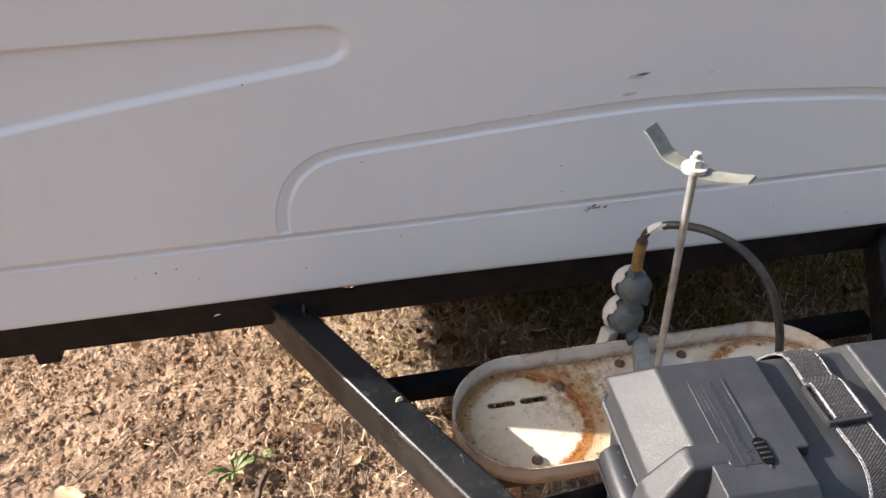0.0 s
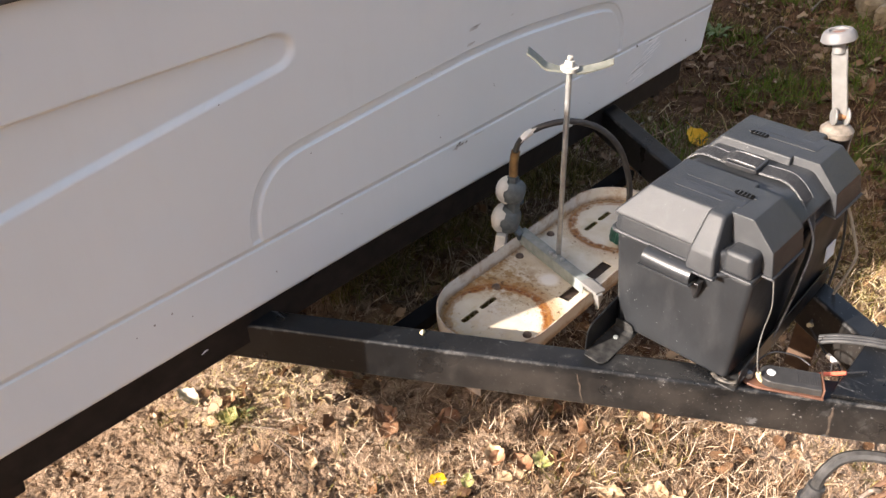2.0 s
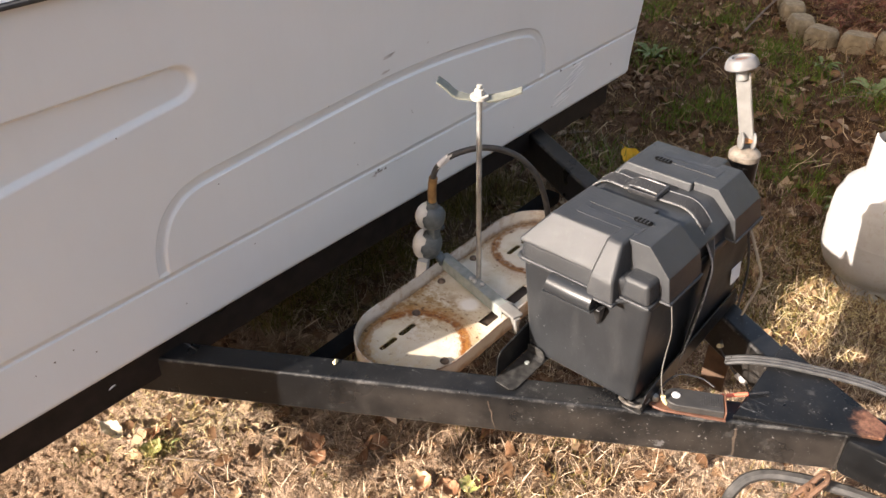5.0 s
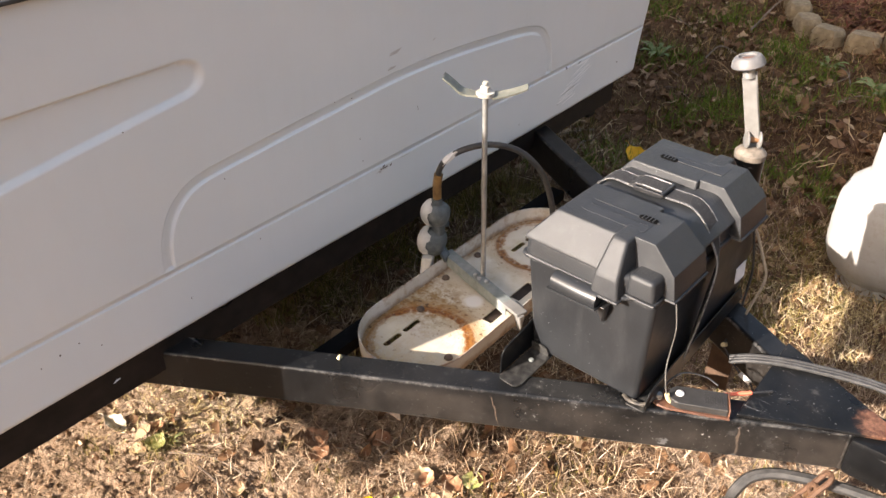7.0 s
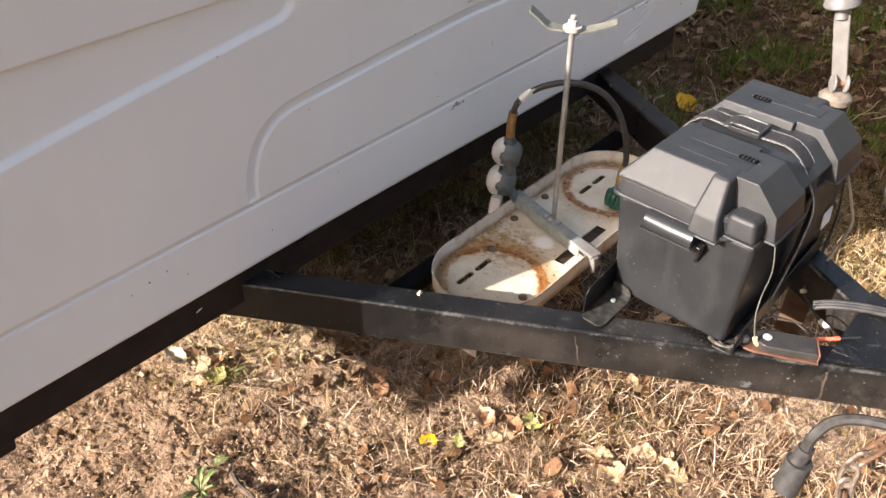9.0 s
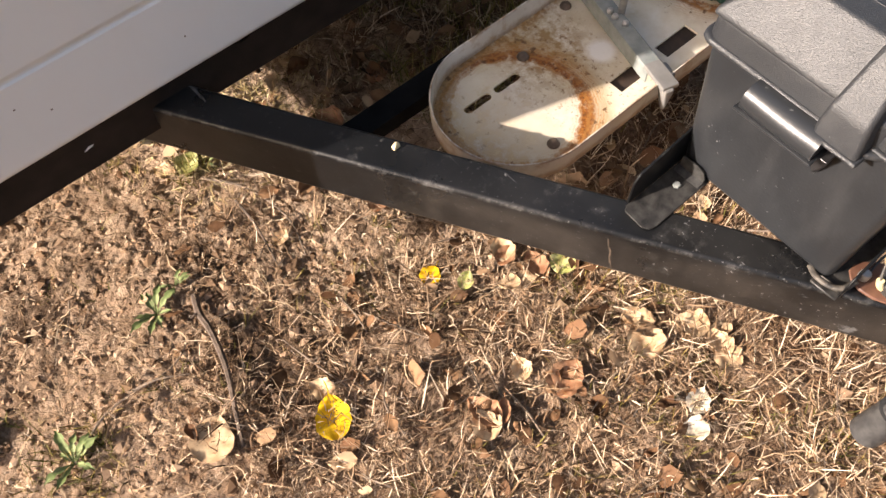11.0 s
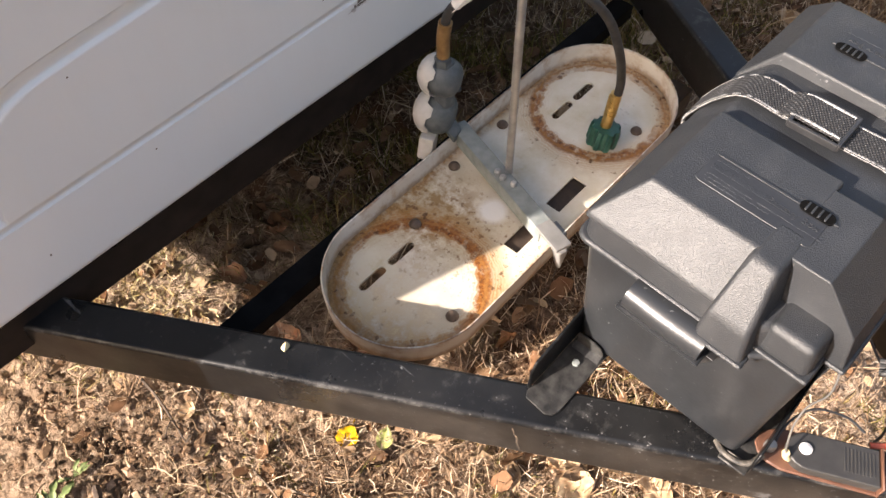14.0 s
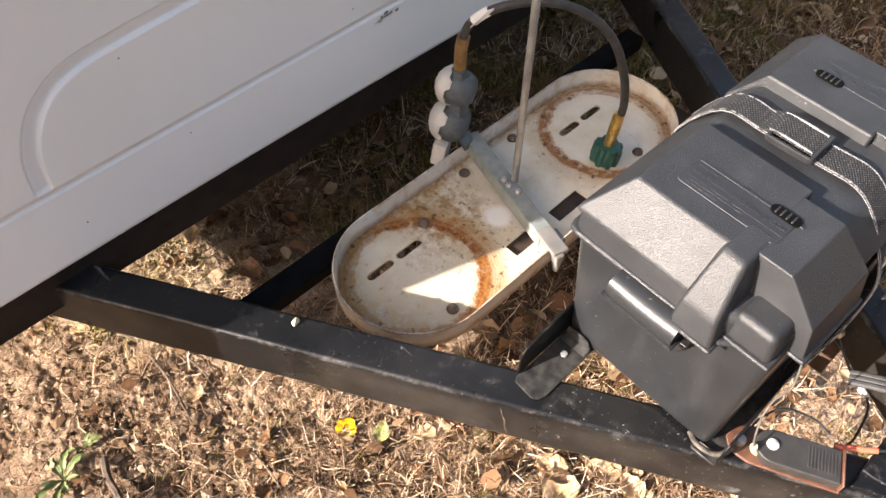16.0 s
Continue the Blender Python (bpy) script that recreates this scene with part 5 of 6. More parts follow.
wire("battery_cable", "thin black cable behind the battery box", [(0.133, -0.446, 0.665), (0.139, -0.45, 0.642), (0.178, -0.452, 0.552), (0.173, -0.452, 0.48), (0.15, -0.455, 0.45), (0.1, -0.457, 0.434)], 0.0022, RUBBER)
b = None
for u in (-0.0062, 0.0, 0.0062):
    run = [(0.022, -0.494, 0.474), (0.026, -0.511, 0.483), (0.032, -0.531, 0.4895), (0.046, -0.569, 0.4945), (0.063, -0.616, 0.4945), (0.077, -0.663, 0.4945), (0.087, -0.716, 0.492), (0.088, -0.8, 0.482), (0.08, -1.0, 0.437), (0.05, -1.2, 0.3)]
    b = tube([(x + u, y + u * 0.35, z) for x, y, z in run], 0.0039, 8, 6, b)
tagged(part("trailer_cable", b, FLAT_CABLE), "faded grey flat three core trailer cable lying over the gusset plate", "cable")
wire("red_wire", "red wire on the tongue", [(-0.076, -0.523, 0.486), (-0.064, -0.54, 0.4895), (-0.052, -0.557, 0.4935)], 0.0032, RED_WIRE,
     [("black_lead", DARK, [(-0.053, -0.556, 0.4935), (-0.04, -0.569, 0.4935), (-0.028, -0.58, 0.493)], 0.0015, "thin black lead")])
wire("jumper_wire", "thin black wire with a white connector between the beams", [(0.099, -0.457, 0.432), (0.083, -0.485, 0.418), (0.0725, -0.5037, 0.4114), (0.0642, -0.5244, 0.4087), (0.05, -0.5356, 0.402), (0.0, -0.54, 0.41), (-0.045, -0.53, 0.44), (-0.072, -0.522, 0.486)], 0.0016, DARK,
     [("connector", TAPE, [(0.0725, -0.5037, 0.4114), (0.069, -0.513, 0.41), (0.0642, -0.5244, 0.4087)], 0.0044, "white crimp connector")])
hanger = part("hanger_plate", hull(bmesh.new(), [(x + 0.09 * (z - 0.27), y, z) for x in (0.134, 0.138) for y in (-0.47, -0.425) for z in (0.30, 0.425)], 0.001, 1), RUSTY_PLATE)
under(tagged(hanger, "rust brown flat hanger plate"))
wire("plug_cable", "grey trailer cable with a black plug hung below the tongue", [(0.05, -1.2, 0.3), (0.02, -0.95, 0.36), (-0.02, -0.75, 0.374), (-0.05, -0.645, 0.37), (-0.075, -0.6, 0.358), (-0.098, -0.583, 0.33), (-0.103, -0.58, 0.29)], 0.0092, HOSE_GREY,
     [("plug_neck", RUBBER, [(-0.102, -0.581, 0.302), (-0.104, -0.579, 0.28), (-0.108, -0.576, 0.262)], 0.0135, "black rubber plug neck"),
      ("plug_body", RUBBER, [(-0.104, -0.58, 0.27), (-0.108, -0.579, 0.24), (-0.114, -0.577, 0.205)], 0.0215, "faded black trailer plug")])


def chain_link(bm, m, l=0.021, w=0.011, r=0.0043):
    """One oval link about the origin, long in x."""
    ring = [(math.cos(a) * w + (l - w) * (1 if math.cos(a) > 0 else -1), math.sin(a) * w, 0) for a in [2 * math.pi * (i + 0.5) / 14 for i in range(14)]]
    rows = []
    for i, p in enumerate(ring):
        d = (Vector(ring[(i + 1) % 14]) - Vector(ring[i - 1])).normalized()
        side = d.cross(Vector((0, 0, 1)))
        rows.append([bm.verts.new(m @ (Vector(p) + side * (r * math.cos(t)) + Vector((0, 0, r * math.sin(t))))) for t in [2 * math.pi * q / 6 for q in range(6)]])
    for i in range(14):
        a, c = rows[i], rows[(i + 1) % 14]
        for q in range(6):
            bm.faces.new((a[q], a[(q + 1) % 6], c[(q + 1) % 6], c[q]))
    bmesh.ops.recalc_face_normals(bm, faces=bm.faces)
    return bm


chain = thing("safety_chain", "rusty steel safety chain hung below the tongue", "chain", (-0.06, -0.69, 0.4))
CHAIN = simple("rusty_chain_steel", (0.07, 0.045, 0.03), (0.24, 0.2, 0.165), 0.55, 0.4, 70, 0.3)
CHAIN_RUST = simple("brown_chain_rust", (0.06, 0.028, 0.015), (0.14, 0.075, 0.042), 0.8, 0.1, 70, 0.3)
drop = smooth_line([(0.0, 0.0, 0.0), (-0.02, 0.02, -0.04), (-0.035, 0.04, -0.09), (-0.04, 0.03, -0.16), (-0.02, 0.0, -0.24), (0.0, -0.04, -0.31), (0.03, -0.1, -0.37), (0.08, -0.18, -0.385)], 10)
gone = 0.03
for i, (a, c) in enumerate(zip(drop, drop[1:])):
    gone += (c - a).length
    if gone > 0.0275:
        gone = 0.0
        side = (c - a).normalized()
        m = Matrix.Translation(c) @ side.to_track_quat("X", "Z").to_matrix().to_4x4() @ pose(0, 0, 0, (i * 90 + 20 * math.sin(i)) % 180 + 20, 0, 0)
        part("chain_link", chain_link(bmesh.new(), m), CHAIN if i % 3 else CHAIN_RUST, chain)

# ---- tongue jack ----
jack = thing("tongue_jack", "swivel tongue jack with white crank on a dark mast", "jack", (0.380, -0.342, 0.139))
jack.scale = (0.899, 0.899, 0.899)
JT = 0.5863   # the mast's top
part("mast", lathe([(0.0, 0.2), (0.022, 0.2), (0.022, 0.21), (0.031, 0.214), (0.031, JT - 0.01), (0.0, JT - 0.01)], 24), FRAME, jack, "dark mast")
part("mount", box(-0.185, -0.025, -0.022, 0.022, 0.385, 0.43, 0.004), FRAME, jack)
part("mast_cap", lathe([(0.032, JT - 0.016), (0.0325, JT - 0.012), (0.0325, JT - 0.004), (0.026, JT + 0.003), (0.014, JT + 0.006), (0, JT + 0.007)], 24), OLD_CAP, jack, "weathered beige cap")
EAR = Vector((0.6, -0.8, 0)).to_track_quat("Z", "Y").to_matrix().to_4x4()
for s in (-0.014, 0.011):
    at = Matrix.Translation(Vector((0.6, -0.8, 0)) * s + Vector((0, 0, JT + 0.024))) @ EAR
    ear = part("pivot_ear", lathe([(0, -0.0025), (0.0165, -0.0025), (0.018, -0.001), (0.018, 0.001), (0.0165, 0.0025), (0, 0.0025)], 24, None, at), WHITE_STEEL, jack, "rounded white pivot ear")
part("pivot_pin", lathe([(0.006, -0.014), (0.006, 0.011), (0, 0.011)], 12, None, Matrix.Translation((0, 0, JT + 0.024)) @ EAR), RUST, jack, "rusty pivot pin")
m = Matrix.Translation((0, 0.002, JT + 0.02)) @ Euler((radians(-14), 0, radians(14))).to_matrix().to_4x4() @ pose(0, 0, 0, 0, 0, 90)
c = bmesh.new()
hull(c, [(x, y, z) for x, z in ((-0.0125, 0.0), (0.0125, 0.0), (0.0125, 0.144), (-0.016, 0.150), (-0.016, 0.136), (-0.0125, 0.126)) for y in (-0.002, 0.002)], 0.0012, 1)
box(-0.0145, -0.0115, -0.013, 0.002, 0.0, 0.138, 0.001, 1, c)
box(0.0105, 0.0135, -0.013, 0.002, 0.0, 0.138, 0.001, 1, c)
b = bmesh.new()
merge(b, c, m)
crank = part("crank_arm", b, WHITE_STEEL, jack, "white channel crank arm")
part("spindle", lathe([(0.012, 0.138), (0.012, 0.17), (0, 0.17)], 14, None, m), ZINC, crank)
KNOB_GREY = simple("grey_white_plastic", (0.1, 0.097, 0.097), (0.14, 0.137, 0.137), 0.5)
part("knob", lathe([(0.0, 0.161), (0.031, 0.162), (0.0335, 0.165), (0.031, 0.175), (0.026, 0.182), (0.024, 0.1835), (0.018, 0.1835), (0.017, 0.179), (0, 0.179)], 28, None, m), KNOB_GREY, crank, "grey-white round knob")
part("knob_slot", box(-0.011, 0.011, -0.005, 0.005, 0.1785, 0.1802, 0.0006, 1), BROWN_PLATE, crank, m=m)

# ---- gas cylinder on the grass ----
TX, TY = 1.162, -0.529
gz = float(ground_height(np.array(TX), np.array(TY)))
tank = thing("gas_cylinder", "white steel gas cylinder standing on the grass", "gas cylinder", (TX, TY, gz))
tank.scale = (1.012, 1.012, 1.012)
part("foot_ring", lathe([(0.098, -0.005), (0.103, -0.005), (0.106, 0.045), (0.1, 0.045), (0.098, -0.005)], 40), TANK_WHITE, tank)
prof = [(0.0, 0.018), (0.06, 0.022), (0.11, 0.045), (0.142, 0.078), (0.153, 0.11), (0.155, 0.135), (0.1552, 0.18), (0.1565, 0.183), (0.1565, 0.188), (0.1552, 0.191), (0.155, 0.23), (0.152, 0.262), (0.138, 0.3), (0.11, 0.328), (0.07, 0.346), (0.03, 0.352), (0, 0.352)]
part("shell", lathe(prof, 56), TANK_WHITE, tank, "white welded shell with grime")
b = bmesh.new()
cols = []
for i in range(25):
    a = radians(60 + i * 10)
    h = 0.445 if 3 < i < 21 else 0.43
    cols.append([b.verts.new((r * math.cos(a), r * math.sin(a), z)) for r, z in ((0.1, 0.328), (0.098, h), (0.095, h + 0.003), (0.094, h), (0.096, 0.328))])
for a, c in zip(cols, cols[1:]):
    for k in range(4):
        b.faces.new((a[k], a[k + 1], c[k + 1], c[k]))
bmesh.ops.recalc_face_normals(b, faces=b.faces)
part("collar", b, TANK_WHITE, tank, "white guard collar")
part("valve", lathe([(0.02, 0.35), (0.02, 0.38), (0.013, 0.385), (0.013, 0.4), (0.024, 0.402), (0.024, 0.418), (0, 0.42)], 16), BRASS, tank, "brass valve")


# ---- edging stones and bed ----
def make_stone(w, d, h, seed):
    rnd = random.Random(seed)
    b = bmesh.new()
    pts = []
    for z, f in ((-0.02, 1.0), (h * 0.7, 1.0), (h, 0.82)):
        for i in range(14):
            a = 2 * math.pi * i / 14
            pts.append((w * 0.5 * f * math.copysign(abs(math.cos(a)) ** 0.6, math.cos(a)) * rnd.uniform(0.93, 1.03), d * 0.5 * f * math.copysign(abs(math.sin(a)) ** 0.6, math.sin(a)) * rnd.uniform(0.93, 1.03), z + rnd.uniform(-0.004, 0.004)))
    hull(b, pts, 0.008, 2)
    return b


ARC = smooth_line([(4.5, 0.95, 0), (4.1, 0.83, 0), (3.72, 0.67, 0), (3.335, 0.49, 0), (3.09, 0.3, 0), (3.06, 0.08, 0), (3.14, -0.1, 0), (3.3, -0.26, 0), (3.6, -0.4, 0), (4.0, -0.5, 0)], 30)
ARC = [Vector((-1.03 + (p.x + 1.03) * 0.975, -0.76 + (p.y + 0.76) * 0.975, 0)) for p in ARC]
stones, gone = [], 0.0
for a, c in zip(ARC, ARC[1:]):
    gone += (c - a).length
    if gone > 0.156:
        gone = 0.0
        s = part("edging_stone", make_stone(0.15, 0.115, 0.08, len(stones)), STONE)
        d = (c - a).normalized()
        s.matrix_basis = Matrix.Translation((c.x, c.y, float(ground_height(c.x, c.y)))) @ Euler((0, radians(random.uniform(-4, 4)), math.atan2(d.y, d.x))).to_matrix().to_4x4()
        tagged(s, "rounded tan concrete edging stone round a mulch bed", "stone", "edging stones")
        stones.append(s)


SCRATCH = simple("brown_scratch", (0.03, 0.022, 0.016), (0.085, 0.062, 0.045), 0.7, 0, 120)

# ---- small marks ----
part("sticker", hull(bmesh.new(), [(x, -0.1075 + 0.084 * (z - 0.09), z) for x in (0.115, 0.15) for z in (0.07, 0.1)] + [(x, -0.106 + 0.084 * (z - 0.09), z) for x in (0.115, 0.15) for z in (0.07, 0.1)]), TAPE, case, "small white sticker")
for x, z, w in ((-0.65, 0.476, 0.006),):
    under(part("paint_chip", hull(bmesh.new(), [(x - w, WALL_Y + 0.0105, z), (x + w, WALL_Y + 0.0105, z + 0.003), (x, WALL_Y + 0.0105, z + 0.004), (x - w, WALL_Y + 0.012, z), (x + w, WALL_Y + 0.012, z + 0.003), (x, WALL_Y + 0.012, z + 0.004)]), TAPE, label="bare pale chip"))


# a rusty scratch and a pale weld mark on the near beam's outer face
def beam_mark(name, s0, s1, width, z0, z1, mat, label, seed):
    rnd = random.Random(seed)
    way, out = Vector((-0.503, 0.864, 0)), Vector((-0.864, -0.503, 0))
    b = bmesh.new()
    n = 9
    rows = []
    for i in range(n):
        t = i / (n - 1)
        c = s0 + (s1 - s0) * t + rnd.uniform(-0.0012, 0.0012)
        w = width * rnd.uniform(0.5, 1.0) * (0.4 + 0.6 * math.sin(math.pi * (0.1 + 0.85 * t)))
        rows.append([b.verts.new(Vector((-0.388, -0.03, 0)) + way * (c + u * w) + out * 0.0245 + Vector((0, 0, z0 + (z1 - z0) * t))) for u in (-0.5, 0.5)])
    for p, q in zip(rows, rows[1:]):
        b.faces.new((p[0], p[1], q[1], q[0]))
    under(part(name, b, mat, label=label, smooth=False))


beam_mark("rust_scratch", -0.232, -0.246, 0.0032, 0.468, 0.409, SCRATCH, "brown rusty scratch", 3)
beam_mark("weld_mark", -0.605, -0.61, 0.006, 0.468, 0.41, SCRATCH, "pale brown weld streak", 4)


# ---- litter on the ground ----
RNG = np.random.RandomState(11)
SUN_PATCH_STRAW = make_blades("sun_patch_straw", (0.0, (0.18, 0.12, 0.045)), (0.4, (0.42, 0.32, 0.14)), (1.0, (0.72, 0.6, 0.36)))


def field(x, y, s, seed):
    """A soft patchy field from 0 to 1."""
    r = np.random.RandomState(seed)
    v = np.zeros_like(x)
    for k in range(7):
        a, f, p = r.uniform(0, 6.28), s * r.uniform(0.5, 2.2), r.uniform(0, 6.28)
        v += np.sin((x * math.cos(a) + y * math.sin(a)) * f * 6.28 + p) / 7
    return np.clip(0.5 + 0.9 * v, 0, 1)


def turns(yaw, pitch, roll):
    """Rotation matrices Rz Ry Rx for arrays of angles."""
    cy, sy, cp, sp, cr, sr = np.cos(yaw), np.sin(yaw), np.cos(pitch), np.sin(pitch), np.cos(roll), np.sin(roll)
    m = np.empty((len(yaw), 3, 3))
    m[:, 0, 0], m[:, 0, 1], m[:, 0, 2] = cy * cp, cy * sp * sr - sy * cr, cy * sp * cr + sy * sr
    m[:, 1, 0], m[:, 1, 1], m[:, 1, 2] = sy * cp, sy * sp * sr + cy * cr, sy * sp * cr - cy * sr
    m[:, 2, 0], m[:, 2, 1], m[:, 2, 2] = -sp, cp * sr, cp * cr
    return m


def spread(name, template, faces, place, size, rot, material, label, category, smooth=False):
    """Many small pieces from one template in one mesh: size is (n, 3)."""
    v = np.einsum("nij,nkj->nki", rot, template[None] * size[:, None, :]) + place[:, None, :]
    n, k = v.shape[:2]
    f = (np.arange(n)[:, None, None] * k + faces[None]).reshape(-1, faces.shape[1])
    ob = mesh_part(name, v.reshape(-1, 3), f, material, smooth=smooth)
    return tagged(ob, label, category, kind="stuff")


def sites(n, x0, x1, y0, y1, keep):
    """n random sites at most, thinned by keep(x, y)."""
    x, y = RNG.uniform(x0, x1, n), RNG.uniform(y0, y1, n)
    ok = RNG.uniform(0, 1, n) < keep(x, y)
    x, y = x[ok], y[ok]
    return np.stack([x, y, ground_height(x, y)], -1)


def bare(x, y):
    """1 on the trodden soil left of the tongue, 0 in grass."""
    left = 1 - sstep(-0.62, -0.38, x + 0.25 * (field(x, y, 1.6, 5) - 0.5))
    return left * sstep(-0.1, 0.12, y + 0.25 * (field(x, y, 1.9, 6) - 0.5))


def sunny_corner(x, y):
    """1 on the sun patch between rail and beam, thinned of straw to look brighter."""
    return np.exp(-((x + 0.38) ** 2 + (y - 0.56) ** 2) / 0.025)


def shaded_ground(x, y):
    """1 under the camper and tray: leaves lie there, straw thinned to deepen the shade."""
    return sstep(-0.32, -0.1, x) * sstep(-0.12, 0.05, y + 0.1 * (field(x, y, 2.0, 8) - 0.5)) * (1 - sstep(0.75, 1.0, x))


def beam_shadow_strip(x, y):
    """1 along the beam's outer foot: leaves lie there, straw thinned to deepen its shadow."""
    u = -(0.4145 + 0.582 * (y + 0.03)) - x
    return sstep(-0.05, 0.03, u) * (1 - sstep(0.15, 0.26, u)) * (1 - sstep(-0.05, 0.2, y))


STRIP = np.array([(0, -0.5, 0), (0, 0.5, 0), (0.48, 1.9, 0.06), (0.48, 2.8, 0.06), (1, 0, 0)])
STRIP_F = np.array([(0, 2, 3), (0, 3, 1), (2, 4, 3)])
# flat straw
p = sites(250000, -1.4, 1.4, -1.0, 1.2, lambda x, y: 0.62 * (1 - 0.4 * bare(x, y)) * (0.35 + 0.65 * field(x, y, 1.3, 21)) * (1 - 0.6 * np.exp(-((x - 0.14) ** 2 / 0.06 + (y + 0.02) ** 2 / 0.02))) * (1 - 0.75 * sunny_corner(x, y)) * (1 - 0.55 * shaded_ground(x, y)) * (1 - 0.5 * beam_shadow_strip(x, y)) * (1 - 0.65 * np.exp(-((x - 0.31) ** 2 + (y + 0.5) ** 2) / 0.03)) * (1 - 0.5 * sstep(0.55, 0.75, x) * sstep(-0.5, -0.4, y)))
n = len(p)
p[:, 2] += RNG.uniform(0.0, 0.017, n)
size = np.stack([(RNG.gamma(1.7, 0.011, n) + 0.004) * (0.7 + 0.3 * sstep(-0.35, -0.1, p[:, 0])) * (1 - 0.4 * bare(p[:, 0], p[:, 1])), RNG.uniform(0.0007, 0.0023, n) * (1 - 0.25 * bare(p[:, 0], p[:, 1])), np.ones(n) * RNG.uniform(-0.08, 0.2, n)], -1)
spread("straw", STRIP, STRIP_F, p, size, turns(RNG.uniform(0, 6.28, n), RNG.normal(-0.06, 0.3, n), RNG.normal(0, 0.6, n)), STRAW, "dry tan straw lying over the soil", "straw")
# straw round the gas cylinder, coloured paler for the sun patch there
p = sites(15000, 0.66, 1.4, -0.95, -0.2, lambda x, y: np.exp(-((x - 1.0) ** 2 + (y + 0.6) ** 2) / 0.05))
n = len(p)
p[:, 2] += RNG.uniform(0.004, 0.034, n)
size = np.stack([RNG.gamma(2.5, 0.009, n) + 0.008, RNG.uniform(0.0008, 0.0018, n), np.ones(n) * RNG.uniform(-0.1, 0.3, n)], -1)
spread("bright_straw", STRIP, STRIP_F, p, size, turns(RNG.uniform(0, 6.28, n), RNG.normal(-0.1, 0.35, n), RNG.normal(0, 0.6, n)), SUN_PATCH_STRAW, "pale yellow straw, coloured for the sun patch round the gas cylinder", "straw")
# straw coloured paler for the sun patch between rail and beam
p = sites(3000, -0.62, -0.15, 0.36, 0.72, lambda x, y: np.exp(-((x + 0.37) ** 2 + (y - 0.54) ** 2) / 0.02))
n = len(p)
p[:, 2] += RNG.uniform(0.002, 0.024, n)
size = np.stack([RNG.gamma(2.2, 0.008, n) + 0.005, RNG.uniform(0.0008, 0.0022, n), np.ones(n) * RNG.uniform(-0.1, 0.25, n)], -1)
spread("corner_straw", STRIP, STRIP_F, p, size, turns(RNG.uniform(0, 6.28, n), RNG.normal(-0.1, 0.3, n), RNG.normal(0, 0.6, n)), SUN_PATCH_STRAW, "straw coloured paler for the sun patch between the rail and the tongue beam", "straw")
# standing dry grass
BLADE = np.array([(-0.5, 0, 0), (0.5, 0, 0), (-0.38, 0.10, 0.5), (0.38, 0.10, 0.5), (0.0, 0.36, 1.0)])


def tufts(name, count, area, keep, per, height, width, lean, material, label):
    c = sites(count, *area, keep)
    base = np.repeat(c, per, axis=0)
    n = len(base)
    a, r = RNG.uniform(0, 6.28, n), RNG.gamma(1.5, 0.008, n)
    base[:, 0] += r * np.cos(a)
    base[:, 1] += r * np.sin(a)
    base[:, 2] = ground_height(base[:, 0], base[:, 1]) - 0.002
    h = RNG.uniform(*height, n)
    spread(name, BLADE, STRIP_F, base, np.stack([RNG.uniform(*width, n), h, h], -1), turns(RNG.uniform(0, 6.28, n), RNG.normal(0, lean * 0.5, n), RNG.normal(-lean * 0.4, lean, n)), material, label, "grass")


tufts("dry_grass", 6000, (-0.75, 1.5, -0.9, 1.2), lambda x, y: (1 - 0.95 * sunny_corner(x, y)) * (1 - 0.45 * shaded_ground(x, y)) * (1 - 0.6 * np.exp(-((x - 0.31) ** 2 + (y + 0.5) ** 2) / 0.03)) * (1 - bare(x, y)) * (0.2 + 0.8 * field(x, y, 1.7, 31)), 9, (0.03, 0.085), (0.0012, 0.0028), 0.85, STRAW, "dry tan grass tufts under and round the tongue")
tufts("lawn_grass", 6400, (-1.3, 1.0, -1.0, 1.2), lambda x, y: (1 - 0.9 * sunny_corner(x, y)) * (1 - 0.7 * shaded_ground(x, y)) * np.clip(field(x, y, 2.2, 41) - 0.4, 0, 1) * (0.2 + 0.8 * (1 - bare(x, y))), 8, (0.018, 0.05), (0.0011, 0.0023), 0.6, GRASS, "thin green grass sprigs in the dry lawn")
tufts("patchy_grass", 1500, (0.6, 1.6, -0.5, 0.35), lambda x, y: np.clip(2.0 * field(x, y, 1.8, 43) - 0.5, 0, 1), 9, (0.02, 0.06), (0.0016, 0.0034), 0.65, GRASS, "green grass growing through brown thatch beside the cylinder")
tufts("far_dry_grass", 21000, (0.75, 4.9, -1.4, 2.6), lambda x, y: 0.95 - 0.5 * field(x, y, 0.8, 41), 7, (0.015, 0.045), (0.002, 0.0042), 0.8, THATCH, "dry grass mixed through the lawn")
tufts("far_lawn_grass", 3200, (0.8, 4.9, -1.4, 2.6), lambda x, y: np.clip(2.4 * field(x, y, 1.5, 42) - 0.75, 0, 1) * sstep(1.1, 1.5, x + 0.5 * y + 0.2), 11, (0.025, 0.07), (0.0022, 0.0048), 0.6, GRASS, "green patchy lawn grass")



